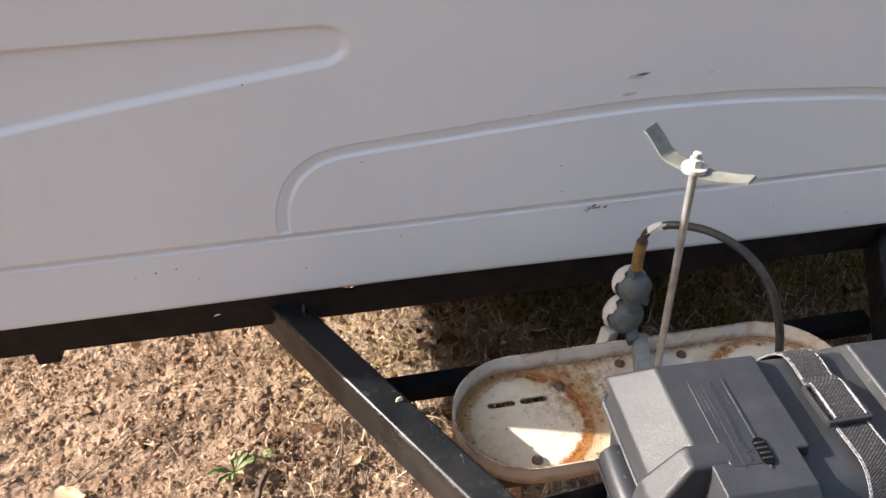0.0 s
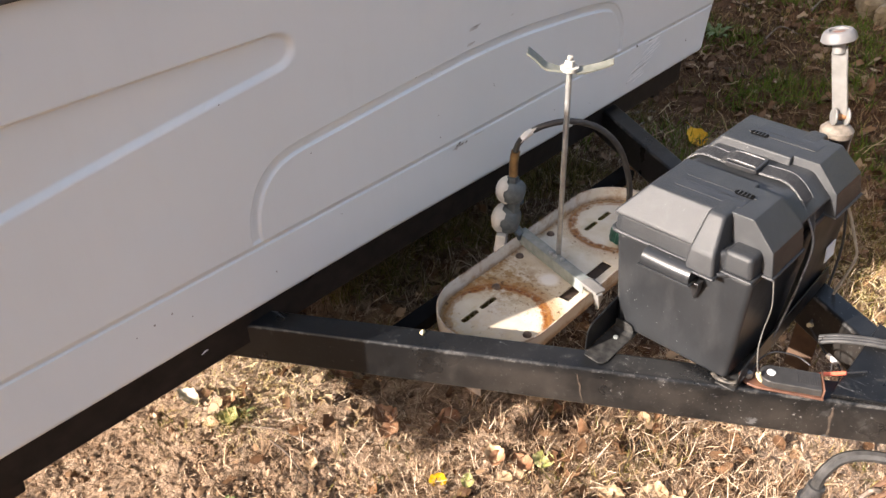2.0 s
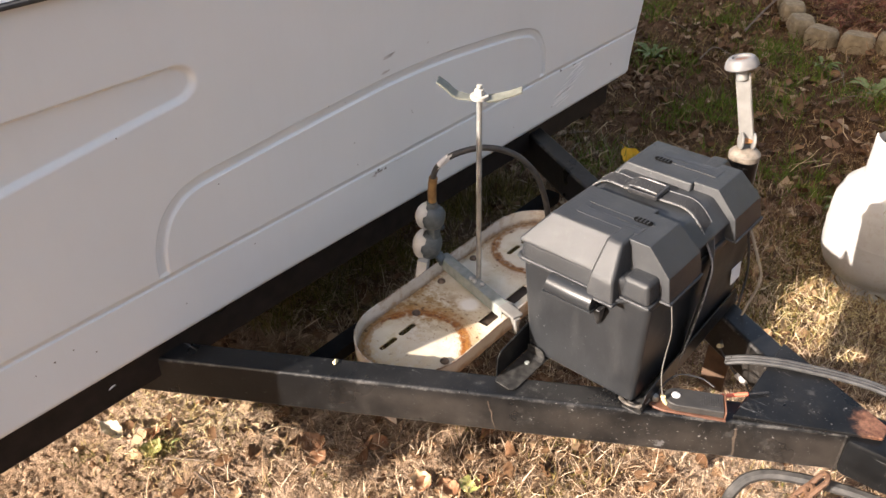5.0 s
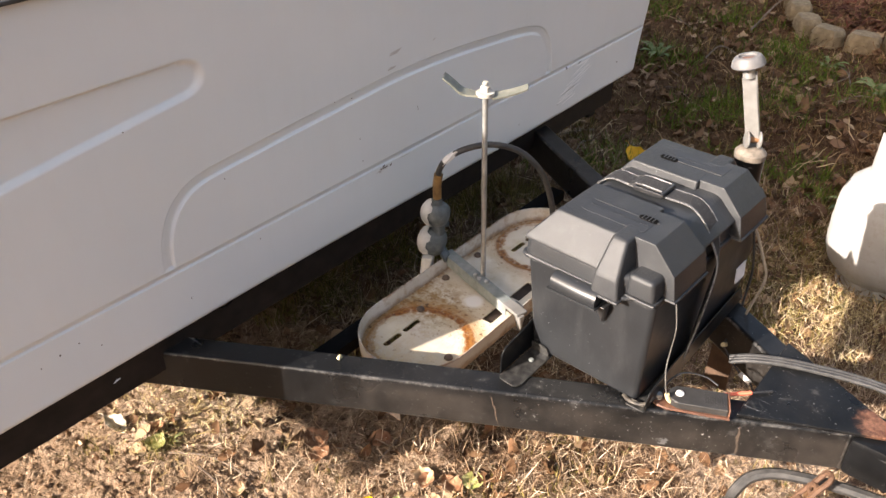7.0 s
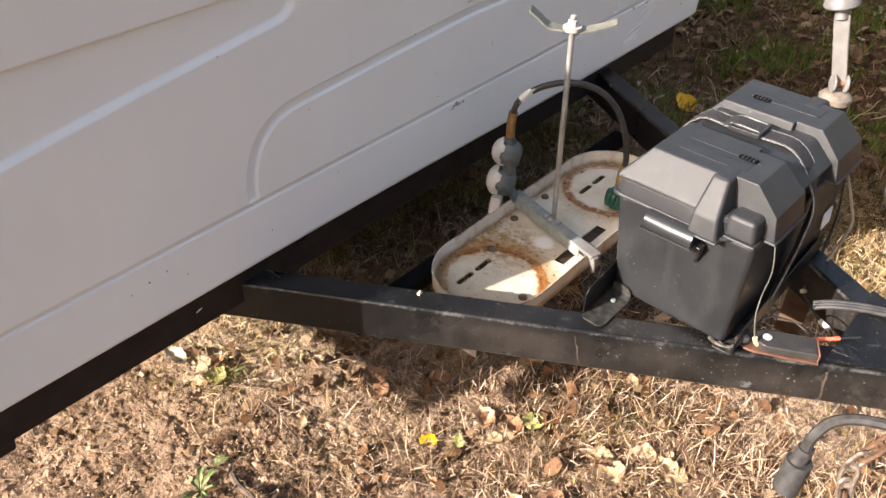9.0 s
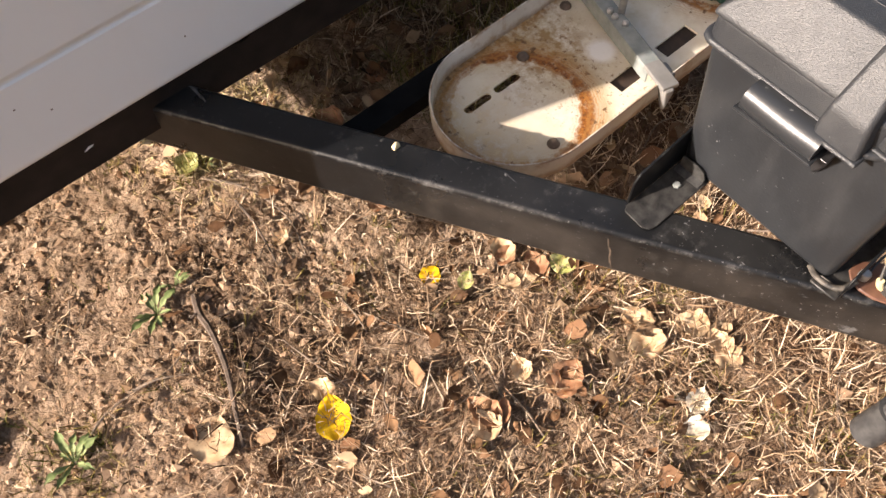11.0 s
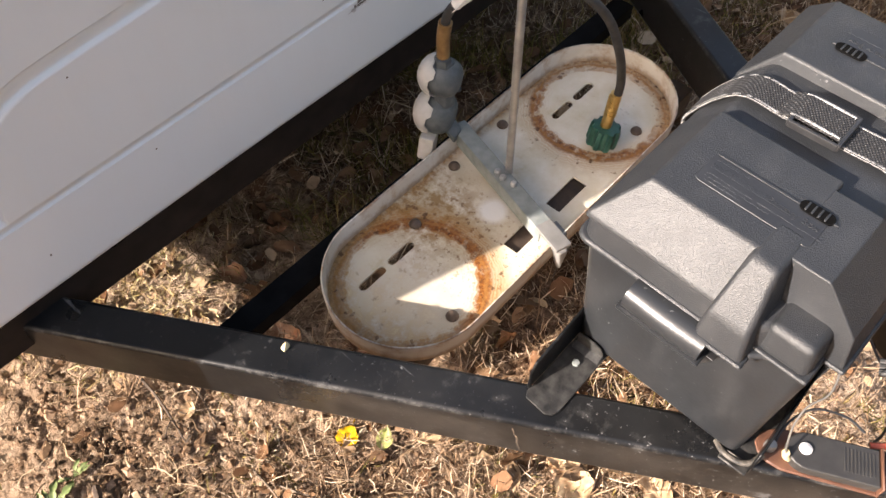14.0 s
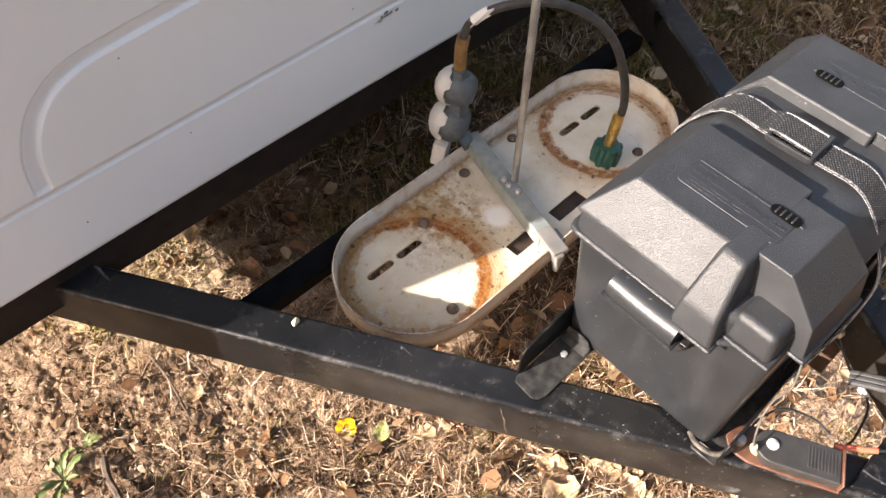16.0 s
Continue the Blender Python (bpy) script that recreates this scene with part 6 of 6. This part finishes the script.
def stalks(name, count, area, keep, length, width, lift, material, label, arch=0.1):
    """Long thin bent stalks that lie over one another."""
    p = sites(count, *area, keep)
    n = len(p)
    u = np.linspace(0, 1, 6)[None, :]
    L = RNG.uniform(0, 1, n)[:, None] ** 1.6 * (length[1] - length[0]) + length[0]
    hump = 4 * u * (1 - u)
    lx = u * L
    ly = RNG.normal(0, 0.1, n)[:, None] * L * hump + RNG.normal(0, 0.035, n)[:, None] * L * np.sin(u * 9)
    lz = np.abs(RNG.normal(0, arch, n))[:, None] * L * hump + RNG.normal(0, 0.1, n)[:, None] * L * (u - 0.3)
    a = RNG.uniform(0, 6.28, n)[:, None]
    w = RNG.uniform(*width, n)[:, None] * (1 - 0.5 * u)
    X, Y = p[:, :1] + lx * np.cos(a) - ly * np.sin(a), p[:, 1:2] + lx * np.sin(a) + ly * np.cos(a)
    Z = np.maximum(ground_height(X, Y) + 0.001, p[:, 2:] + lz + RNG.uniform(0.002, lift, n)[:, None])
    left = np.stack([X - w * np.sin(a), Y + w * np.cos(a), Z], -1)
    right = np.stack([X + w * np.sin(a), Y - w * np.cos(a), Z + w * 0.6], -1)
    v = np.stack([left, right], 2).reshape(n, 12, 3)
    f = np.array([(2 * i, 2 * i + 1, 2 * i + 3, 2 * i + 2) for i in range(5)])
    ob = mesh_part(name, v.reshape(-1, 3), (np.arange(n)[:, None, None] * 12 + f[None]).reshape(-1, 4), material, smooth=False)
    return tagged(ob, label, "straw", kind="stuff")


stalks("dry_stalks", 15000, (-1.35, 0.9, -0.95, 1.1), lambda x, y: (0.25 + 0.75 * field(x, y, 1.5, 23)) * (1 - 0.45 * bare(x, y)), (0.015, 0.075), (0.0005, 0.0012), 0.012, TWIGGY, "thin bent dry stalks over the soil")
stalks("lawn_stalks", 5000, (0.9, 4.2, -1.2, 2.2), lambda x, y: 0.3 + 0.7 * field(x, y, 1.0, 24), (0.05, 0.2), (0.001, 0.0026), 0.05, THATCH, "dry brown stalks over the lawn", 0.16)
# fallen leaves
u, v = np.meshgrid(np.linspace(0, 1, 6), np.linspace(-1, 1, 5))
wide = np.sin(np.pi * np.clip(u, 0.02, 1) ** 0.8) ** 0.75 * (1 + 0.16 * np.sin(u * 11.0 + 1.2 * np.sign(v)))
LEAF = np.stack([u - 0.5 + 0.05 * np.sin(7 * v), v * 0.36 * wide * (1 - 0.15 * u), 0.22 * (np.abs(v) * wide) ** 1.5 + 0.25 * (u - 0.45) ** 2 + 0.09 * np.sin(u * 8 + v * 3)], -1).reshape(-1, 3)
LEAF_F = grid_faces(6, 5)


def leaves(name, count, area, keep, lo, hi, label):
    p = sites(count, *area, keep)
    n = len(p)
    p[:, 2] += RNG.uniform(0.004, 0.022, n)
    s = RNG.uniform(lo, hi, n)
    size = np.stack([s, s * RNG.uniform(0.7, 1.15, n), s * RNG.normal(0.3, 0.8, n)], -1)
    spread(name, LEAF, LEAF_F, p, size, turns(RNG.uniform(0, 6.28, n), RNG.normal(0, 0.35, n), RNG.normal(0, 0.4, n)), LITTER, label, "leaves", True)


leaves("leaf_litter", 1100, (-0.75, 1.2, -0.95, 0.9), lambda x, y: (1 - 0.9 * bare(x, y)) * (0.2 + 0.8 * field(x, y, 1.2, 51)), 0.014, 0.046, "dry brown fallen leaves round the tongue")
leaves("beam_leaf_litter", 230, (-0.5, 0.2, -0.75, 0.1), lambda x, y: sstep(0.02, 0.12, -(0.4145 + 0.582 * (y + 0.03)) - x + 0.16) * sstep(0.0, 0.1, 0.35 + (0.4145 + 0.582 * (y + 0.03)) + x), 0.014, 0.042, "curled tan and rust brown leaves beside the tongue beam")
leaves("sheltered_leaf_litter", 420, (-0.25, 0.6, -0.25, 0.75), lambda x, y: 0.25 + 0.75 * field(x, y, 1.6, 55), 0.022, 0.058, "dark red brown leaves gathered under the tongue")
leaves("soil_leaf_litter", 160, (-1.4, -0.4, -1.0, 1.0), lambda x, y: 0.15 + 0.5 * field(x, y, 1.2, 52), 0.012, 0.04, "few small dry leaves on the bare soil")
leaves("lawn_leaf_litter", 15000, (0.8, 4.9, -1.4, 2.6), lambda x, y: 0.15 + 0.85 * field(x, y, 1.1, 53) ** 2, 0.02, 0.065, "brown fallen leaves over the shaded lawn")

# crumbs of soil
OCT = np.array([(1, 0, 0), (-1, 0, 0), (0, 1, 0), (0, -1, 0), (0.2, 0.1, 0.8), (0, 0, -0.6)])
OCT_F = np.array([(0, 2, 4), (2, 1, 4), (1, 3, 4), (3, 0, 4), (2, 0, 5), (1, 2, 5), (3, 1, 5), (0, 3, 5)])
p = sites(26000, -1.5, 0.6, -1.0, 1.2, lambda x, y: 0.25 + 0.75 * bare(x, y) * field(x, y, 1.9, 61))
n = len(p)
s = RNG.gamma(1.6, 0.0019, n) + 0.001
spread("soil_crumbs", OCT, OCT_F, p, np.stack([s * RNG.uniform(0.7, 1.4, n), s, s * RNG.uniform(0.5, 1, n)], -1), turns(RNG.uniform(0, 6.28, n), RNG.normal(0, 0.4, n), RNG.normal(0, 0.4, n)), CLOD, "loose crumbs of dry brown soil", "soil")

# mulch in the bed
p = sites(9000, 3.1, 5.6, -0.6, 1.2, lambda x, y: ((x > 3.12 + 0.5 * np.abs(y - 0.1)) & (y < 0.44 + 0.5 * (x - 3.3)) & (y > -0.2 - 0.35 * (x - 3.3))).astype(float))
n = len(p)
p[:, 2] += RNG.uniform(0, 0.05, n)
spread("mulch", STRIP, STRIP_F, p, np.stack([RNG.uniform(0.03, 0.1, n), RNG.uniform(0.006, 0.016, n), RNG.normal(0, 0.1, n)], -1), turns(RNG.uniform(0, 6.28, n), RNG.normal(0, 0.3, n), RNG.normal(0, 0.5, n)), MULCH, "red brown bark mulch in the flower bed", "mulch")


# twigs
def twig(pts, r, label, seed, forks=2, mat=BARK):
    rnd = random.Random(seed)
    base = Vector(pts[0])
    line = [Vector(q) - base for q in pts]
    b = tube(line, r, 7, 5, taper=0.5)
    for k in range(forks):
        q = line[rnd.randrange(1, len(line))]
        d = Vector((rnd.uniform(-1, 1), rnd.uniform(-1, 1), 0.15)) * 0.03
        tube([q, q + d * 0.5 + Vector((0, 0, 0.004)), q + d], r * 0.5, 5, 3, b, taper=0.5)
    ob = part("twig", b, mat)
    ob.location = base
    return tagged(ob, label, "twig", "twigs")


def on(x, y, h=0.006):
    return (x, y, float(ground_height(x, y)) + h)


twig([on(-0.640, 0.275, 0.008), on(-0.652, 0.235, 0.020), on(-0.656, 0.184, 0.026), on(-0.672, 0.12, 0.026), on(-0.698, 0.06, 0.022), on(-0.722, 0.004, 0.016)], 0.0072, "long curved dark grey twig lying on bare soil", 1, 3, DARK_BARK)
twig([on(-0.50, 0.47, 0.012), on(-0.45, 0.40, 0.012), on(-0.43, 0.30, 0.014), on(-0.45, 0.22, 0.006)], 0.0022, "thin bent twig beside the tongue beam", 2, 1)
twig([on(-0.93, 0.16), on(-0.85, 0.19, 0.012), on(-0.74, 0.19, 0.010), on(-0.69, 0.215)], 0.0022, "thin straight twig on bare soil", 3, 1)
twig([on(-0.45, 0.08), on(-0.42, 0.0, 0.012), on(-0.38, -0.07, 0.008)], 0.002, "thin pale twig on dry grass", 4, 1)
twig([on(-0.36, -0.15), on(-0.37, -0.21, 0.012), on(-0.32, -0.27, 0.008)], 0.002, "thin brown twig on dry grass", 5, 1)
twig([on(-0.48, 0.391, 0.008), on(-0.483, 0.33, 0.016), on(-0.49, 0.28, 0.012), on(-0.5, 0.231, 0.006)], 0.0026, "thin dark twig beside the tongue beam", 6, 2, DARK_BARK)
twig([on(-0.456, 0.115), on(-0.458, 0.07, 0.014), on(-0.463, 0.029)], 0.0022, "thin tan twig on the soil", 7, 1)
twig([on(-0.36, -0.19), on(-0.362, -0.24, 0.014), on(-0.368, -0.284)], 0.0026, "thin brown twig among fallen leaves", 8, 1)
twig([on(-1.023, 0.344), on(-0.97, 0.37, 0.012), on(-0.936, 0.398)], 0.0026, "thin brown twig on bare soil", 10, 1)
twig([on(-0.811, 0.201), on(-0.765, 0.185, 0.012), on(-0.718, 0.161)], 0.0024, "thin tan twig on bare soil", 11, 1)
twig([on(2.884, 0.548, 0.03), on(3.15, 0.53, 0.07), on(3.408, 0.498, 0.1)], 0.006, "long grey stick leaning on the edging stones", 12, 2)
twig([on(2.373, 0.551, 0.02), on(2.44, 0.52, 0.06), on(2.486, 0.453, 0.03)], 0.004, "curved brown stick on the lawn", 13, 1)
rnd = random.Random(9)
for k in range(84):
    x, y = (rnd.uniform(1.0, 4.2), rnd.uniform(-1.4, 2.2)) if k < 24 else (rnd.uniform(-1.2, 0.9), rnd.uniform(-0.8, 0.9))
    a, l = rnd.uniform(0, 6.28), rnd.uniform(0.1, 0.36) if k < 24 else rnd.uniform(0.05, 0.16)
    d = Vector((math.cos(a), math.sin(a), 0)) * l
    w = Vector((-d.y, d.x, 0)) * rnd.uniform(-0.2, 0.2)
    twig([on(x, y), on(x + d.x / 2 + w.x, y + d.y / 2 + w.y, 0.03 if k < 24 else 0.012), on(x + d.x, y + d.y, 0.012)], 0.0032 if k < 24 else rnd.uniform(0.0012, 0.0026), "thin dry twig on the lawn" if k < 24 else "small dry twig on the soil", 20 + k, 2)

# single leaves that stand out
YELLOW_LEAF = make_leaf("yellow_leaf", (0.64, 0.36, 0.012), (0.7, 0.43, 0.02), (0.45, 0.22, 0.02))
TAN_LEAF = make_leaf("tan_leaf", (0.36, 0.22, 0.12), (0.54, 0.4, 0.25))
PALE_LEAF = make_leaf("pale_leaf", (0.5, 0.42, 0.3), (0.68, 0.61, 0.49), (0.32, 0.22, 0.12))
BROWN_LEAF = make_leaf("brown_leaf", (0.2, 0.085, 0.042), (0.36, 0.2, 0.115))
LIME_LEAF = make_leaf("pale_green_leaf", (0.3, 0.32, 0.09), (0.46, 0.44, 0.2))


def leaf(x, y, l, yaw, curl, mat, label, broad=1.0, tilt=(0, 0), h=0.012):
    nu, nv = 13, 9
    u, v = np.meshgrid(np.linspace(0, 1, nu), np.linspace(-1, 1, nv))
    q = np.random.RandomState(int(abs(x) * 5000 + abs(y) * 3000)).uniform(0, 6.28, 3)
    w = np.sin(np.pi * np.clip(u, 0.015, 1) ** 0.75) ** 0.7 * (1 + 0.05 * np.sin(u * 23 + q[0] + np.sign(v)) + 0.06 * np.sin(u * 7 + q[1] + 2 * np.sign(v)))
    l = 0.85 * l
    X, Y = (u - 0.5) * l, v * 0.36 * l * broad * w
    Z = 0.8 * curl * l * (0.5 * (np.abs(v) * w) ** 1.6 + 0.7 * (u - 0.4) ** 2) - 0.015 * l * np.exp(-(v * 6) ** 2) + 0.05 * l * np.sin(u * 9 + v * 4 + q[2]) * np.abs(v) + 0.025 * l * np.sin(u * 21 + q[0]) * v ** 2
    top = np.stack([X, Y, Z], -1).reshape(-1, 3)
    nrm = top.copy()
    nrm[:, 2] -= 0.0006
    f = grid_faces(nu, nv)
    ob = mesh_part("fallen_leaf", np.concatenate([top, nrm]), np.concatenate([f, f[:, ::-1] + len(top)]), mat)
    ob.matrix_basis = pose(*on(x, y, h), tilt[0], tilt[1], yaw)
    b = tube([(l * 0.48, 0, 0.0), (l * 0.62, 0.01 * l, 0.004), (l * 0.8, 0.05 * l, 0.0)], 0.0008, 5, 3)
    part("stalk", b, mat, ob)
    return tagged(ob, label, "leaf", "fallen leaves")


leaf(-0.316, 0.043, 0.046, 20, 0.35, YELLOW_LEAF, "bright yellow fallen leaf on dry grass", 1.3)
leaf(-0.592, -0.046, 0.085, 62, 0.3, YELLOW_LEAF, "golden yellow fallen leaf on bare soil", 1.1, (8, -10))
leaf(-0.578, 0.0, 0.055, 110, 0.5, TAN_LEAF, "curled tan fallen leaf beside a yellow one", 1.1)
leaf(-0.750, 0.044, 0.085, 40, 0.25, TAN_LEAF, "broad cream fallen leaf on bare soil", 1.35)
leaf(-0.412, -0.195, 0.075, 100, 0.6, BROWN_LEAF, "curled brown fallen leaf on bare soil", 0.9)
leaf(-0.39, -0.215, 0.05, 40, 0.8, BROWN_LEAF, "small brown fallen leaf on bare soil", 0.8)
leaf(-0.15, -0.402, 0.055, 20, 0.4, PALE_LEAF, "pale cream fallen leaf on dry grass", 1.1)
leaf(-0.19, -0.427, 0.055, 150, 0.35, PALE_LEAF, "pale cream fallen leaf on dry grass", 1.1)
leaf(-0.279, -0.006, 0.045, 30, 0.3, LIME_LEAF, "pale green fallen leaf on dry grass", 1.0)
leaf(-0.136, -0.277, 0.08, 70, 0.4, TAN_LEAF, "orange tan fallen leaf near the beam", 1.2)
leaf(-0.12, -0.235, 0.045, 10, 0.4, TAN_LEAF, "small tan fallen leaf near the beam", 1.1)
leaf(-0.272, -0.24, 0.07, 20, 0.5, BROWN_LEAF, "rusty brown fallen leaf on dry grass", 1.2)
leaf(-0.318, -0.18, 0.05, 60, 0.5, TAN_LEAF, "tan fallen leaf on dry grass", 1.1)
leaf(-0.06, -0.31, 0.07, 130, 0.5, TAN_LEAF, "tan fallen leaf on dry grass", 1.1)
leaf(-0.05, -0.36, 0.06, 80, 0.5, TAN_LEAF, "tan fallen leaf on dry grass", 1.0)
leaf(-1.04, 0.29, 0.11, 10, 0.3, TAN_LEAF, "large cream fallen leaf on bare soil", 1.1)
leaf(-0.532, 0.632, 0.07, 100, 0.5, PALE_LEAF, "white bleached fallen leaf on bare soil", 0.9, (0, -15))
leaf(-0.50, 0.515, 0.065, 40, 0.4, LIME_LEAF, "yellow green fallen leaf on bare soil", 1.1)
leaf(-0.545, 0.525, 0.05, 120, 0.4, TAN_LEAF, "tan fallen leaf on bare soil", 1.1)
leaf(-0.48, 0.545, 0.05, 0, 0.8, BROWN_LEAF, "brown curled fallen leaf on bare soil", 1.1)
leaf(1.365, 0.352, 0.1, 60, 0.3, make_leaf("orange_leaf", (0.62, 0.29, 0.012), (0.74, 0.4, 0.03)), "large yellow fallen leaf on the shaded lawn", 1.3, (0, -25), 0.03)
leaf(-0.2, -0.02, 0.05, 10, 0.6, BROWN_LEAF, "red brown fallen leaf below the beam", 1.1)
leaf(-0.17, -0.06, 0.06, 70, 0.5, BROWN_LEAF, "red brown fallen leaf below the beam", 1.1)
leaf(-0.245, 0.42, 0.07, 110, 0.5, BROWN_LEAF, "brown fallen leaf in the grass under the tray", 1.0)
leaf(-0.1, 0.45, 0.07, 20, 0.5, BROWN_LEAF, "brown fallen leaf in the grass under the tray", 1.0)


leaf(-0.424, -0.212, 0.06, 75, 0.5, TAN_LEAF, "crumpled pinkish tan fallen leaf on bare soil", 1.3)
leaf(-0.283, -0.242, 0.065, 15, 0.45, BROWN_LEAF, "broad rust brown fallen leaf on dry grass", 1.35)
leaf(-0.06, -0.384, 0.06, 100, 0.35, TAN_LEAF, "rounded tan fallen leaf on dry grass", 1.3)
leaf(-0.463, 0.274, 0.04, 30, 0.4, TAN_LEAF, "small tan fallen leaf on bare soil", 1.1)
leaf(-0.131, -0.089, 0.06, 35, 0.3, LIME_LEAF, "fresh green fallen leaf on dry grass", 1.2)
leaf(-0.117, -0.248, 0.06, 130, 0.5, TAN_LEAF, "dull tan fallen leaf near the beam", 0.9)
leaf(-0.264, 0.255, 0.075, 80, 0.55, BROWN_LEAF, "dark red brown fallen leaf below the beam", 1.2)
leaf(-0.285, 0.215, 0.06, 10, 0.6, BROWN_LEAF, "dark red brown fallen leaf below the beam", 1.1)
leaf(-0.178, 0.139, 0.065, 140, 0.5, BROWN_LEAF, "dark red brown fallen leaf below the beam", 1.2)
leaf(-0.195, -0.005, 0.06, 60, 0.5, TAN_LEAF, "curled tan fallen leaf below the beam", 1.1)
leaf(-0.23, -0.06, 0.045, 150, 0.5, TAN_LEAF, "tan fallen leaf on dry grass", 1.0)

# weeds
WEED_LEAF = make_leaf("weed_leaf", (0.11, 0.15, 0.05), (0.23, 0.26, 0.12), (0.28, 0.28, 0.16))


def weed(x, y, r, count, label, seed):
    rnd = random.Random(seed)
    plant = thing("weed", label, "weed", on(x, y, 0.0), "weeds")
    for k in range(count):
        a, l = rnd.uniform(0, 6.28), r * rnd.uniform(0.55, 1.1)
        nu, nv = 10, 5
        u, v = np.meshgrid(np.linspace(0, 1, nu), np.linspace(-1, 1, nv))
        w = (0.16 + 0.84 * np.sin(np.pi * u ** 1.4)) * (1 + 0.28 * np.sign(np.sin(u * 19)) * np.abs(v))
        X, Y = u * l, v * 0.11 * l * w
        Z = 0.45 * l * np.sin(u * rnd.uniform(1.6, 2.6)) + 0.05 * l * np.abs(v) + 0.004
        ob = mesh_part("leaf", np.stack([X, Y, Z], -1).reshape(-1, 3), grid_faces(nu, nv), WEED_LEAF, plant)
        ob.matrix_basis = pose(0, 0, 0, 0, 0, math.degrees(a))
    return plant


weed(-0.705, 0.29, 0.048, 12, "small green weed rosette on bare soil", 1)
weed(-0.655, 0.315, 0.03, 8, "tiny green weed on bare soil", 2)
weed(-0.93, 0.16, 0.05, 9, "thin green sprig on bare soil", 3)
weed(-0.475, 0.50, 0.035, 7, "tiny yellow green weed on bare soil", 4)
weed(2.47, -0.17, 0.11, 16, "broad green weed in the shaded lawn", 5)
weed(2.66, 0.1, 0.08, 12, "broad green weed in the shaded lawn", 6)
weed(1.5, -0.35, 0.09, 14, "broad green weed in the shaded lawn", 7)
weed(2.28, 0.73, 0.1, 14, "broad green weed in the shaded lawn", 8)
LAWN_WEED = make_leaf("lawn_weed_leaf", (0.07, 0.12, 0.012), (0.17, 0.2, 0.03), (0.18, 0.2, 0.06))
CLUMPS = [(2.547, 0.057), (2.448, -0.156), (2.722, 0.332), (2.284, 0.728), (3.358, 0.966), (1.919, 0.33), (1.28, 0.4), (2.906, 1.096), (1.623, -0.193), (2.191, 0.1), (3.002, 0.698)]


def near_clump(x, y, r=0.14):
    """1 in the middle of a green clump."""
    d = np.min([np.hypot(x - cx, y - cy) for cx, cy in CLUMPS], axis=0)
    return np.exp(-(d / r) ** 2)


tufts("green_clumps", 4500, (1.0, 3.7, -0.5, 1.4), lambda x, y: 0.9 * near_clump(x, y), 9, (0.03, 0.085), (0.0025, 0.0055), 0.55, LAWN_WEED, "bright green grass clumps in the lawn")
tufts("shade_grass", 2600, (-0.1, 1.0, 0.25, 1.1), lambda x, y: np.clip(1.6 * field(x, y, 2.0, 43) - 0.4, 0, 1), 9, (0.03, 0.08), (0.0014, 0.003), 0.6, GRASS, "green grass in the shade under the camper")

# a blob of pale sealant on the beam and paint scratch
b = hull(bmesh.new(), [(-0.006, -0.004, 0), (0.006, -0.003, 0), (0.005, 0.005, 0), (-0.005, 0.005, 0), (-0.002, -0.002, 0.007), (0.004, 0.003, 0.006)], 0.0015, 2)
chip = part("paint_chip", b, YELLOW, m=pose(-0.389, -0.006, 0.4805))
tagged(chip, "cream flake lying on the black tongue beam", "debris")

tufts("yellow_grass", 60, (-0.97, -0.87, 0.10, 0.2), lambda x, y: 0.5 + 0 * x, 6, (0.02, 0.055), (0.0012, 0.0024), 0.7, GRASS, "small clump of yellow green grass on bare soil")
tufts("corner_grass", 60, (-0.53, -0.47, 0.47, 0.53), lambda x, y: 0.5 + 0 * x, 6, (0.02, 0.05), (0.0012, 0.0024), 0.7, GRASS, "small clump of yellow green grass by the corner")

# larger clods on the trodden soil
p = sites(11000, -1.45, 0.1, -0.8, 0.9, lambda x, y: 0.15 + 0.6 * bare(x, y) * field(x, y, 2.4, 71))
n = len(p)
g = RNG.gamma(2.0, 0.002, n) + 0.0015
spread("soil_clods", OCT, OCT_F, p, np.stack([g * RNG.uniform(0.8, 1.5, n), g, g * RNG.uniform(0.5, 0.9, n)], -1), turns(RNG.uniform(0, 6.28, n), RNG.normal(0, 0.4, n), RNG.normal(0, 0.4, n)), CLOD, "small clods of dry soil on the bare ground", "soil")
tufts("green_sprigs", 520, (-1.2, 0.3, -0.75, 0.6), lambda x, y: 0.5 * np.clip(field(x, y, 2.8, 81) - 0.35, 0, 1), 6, (0.02, 0.06), (0.001, 0.0022), 0.55, GRASS, "scattered green grass sprigs on the dry soil")
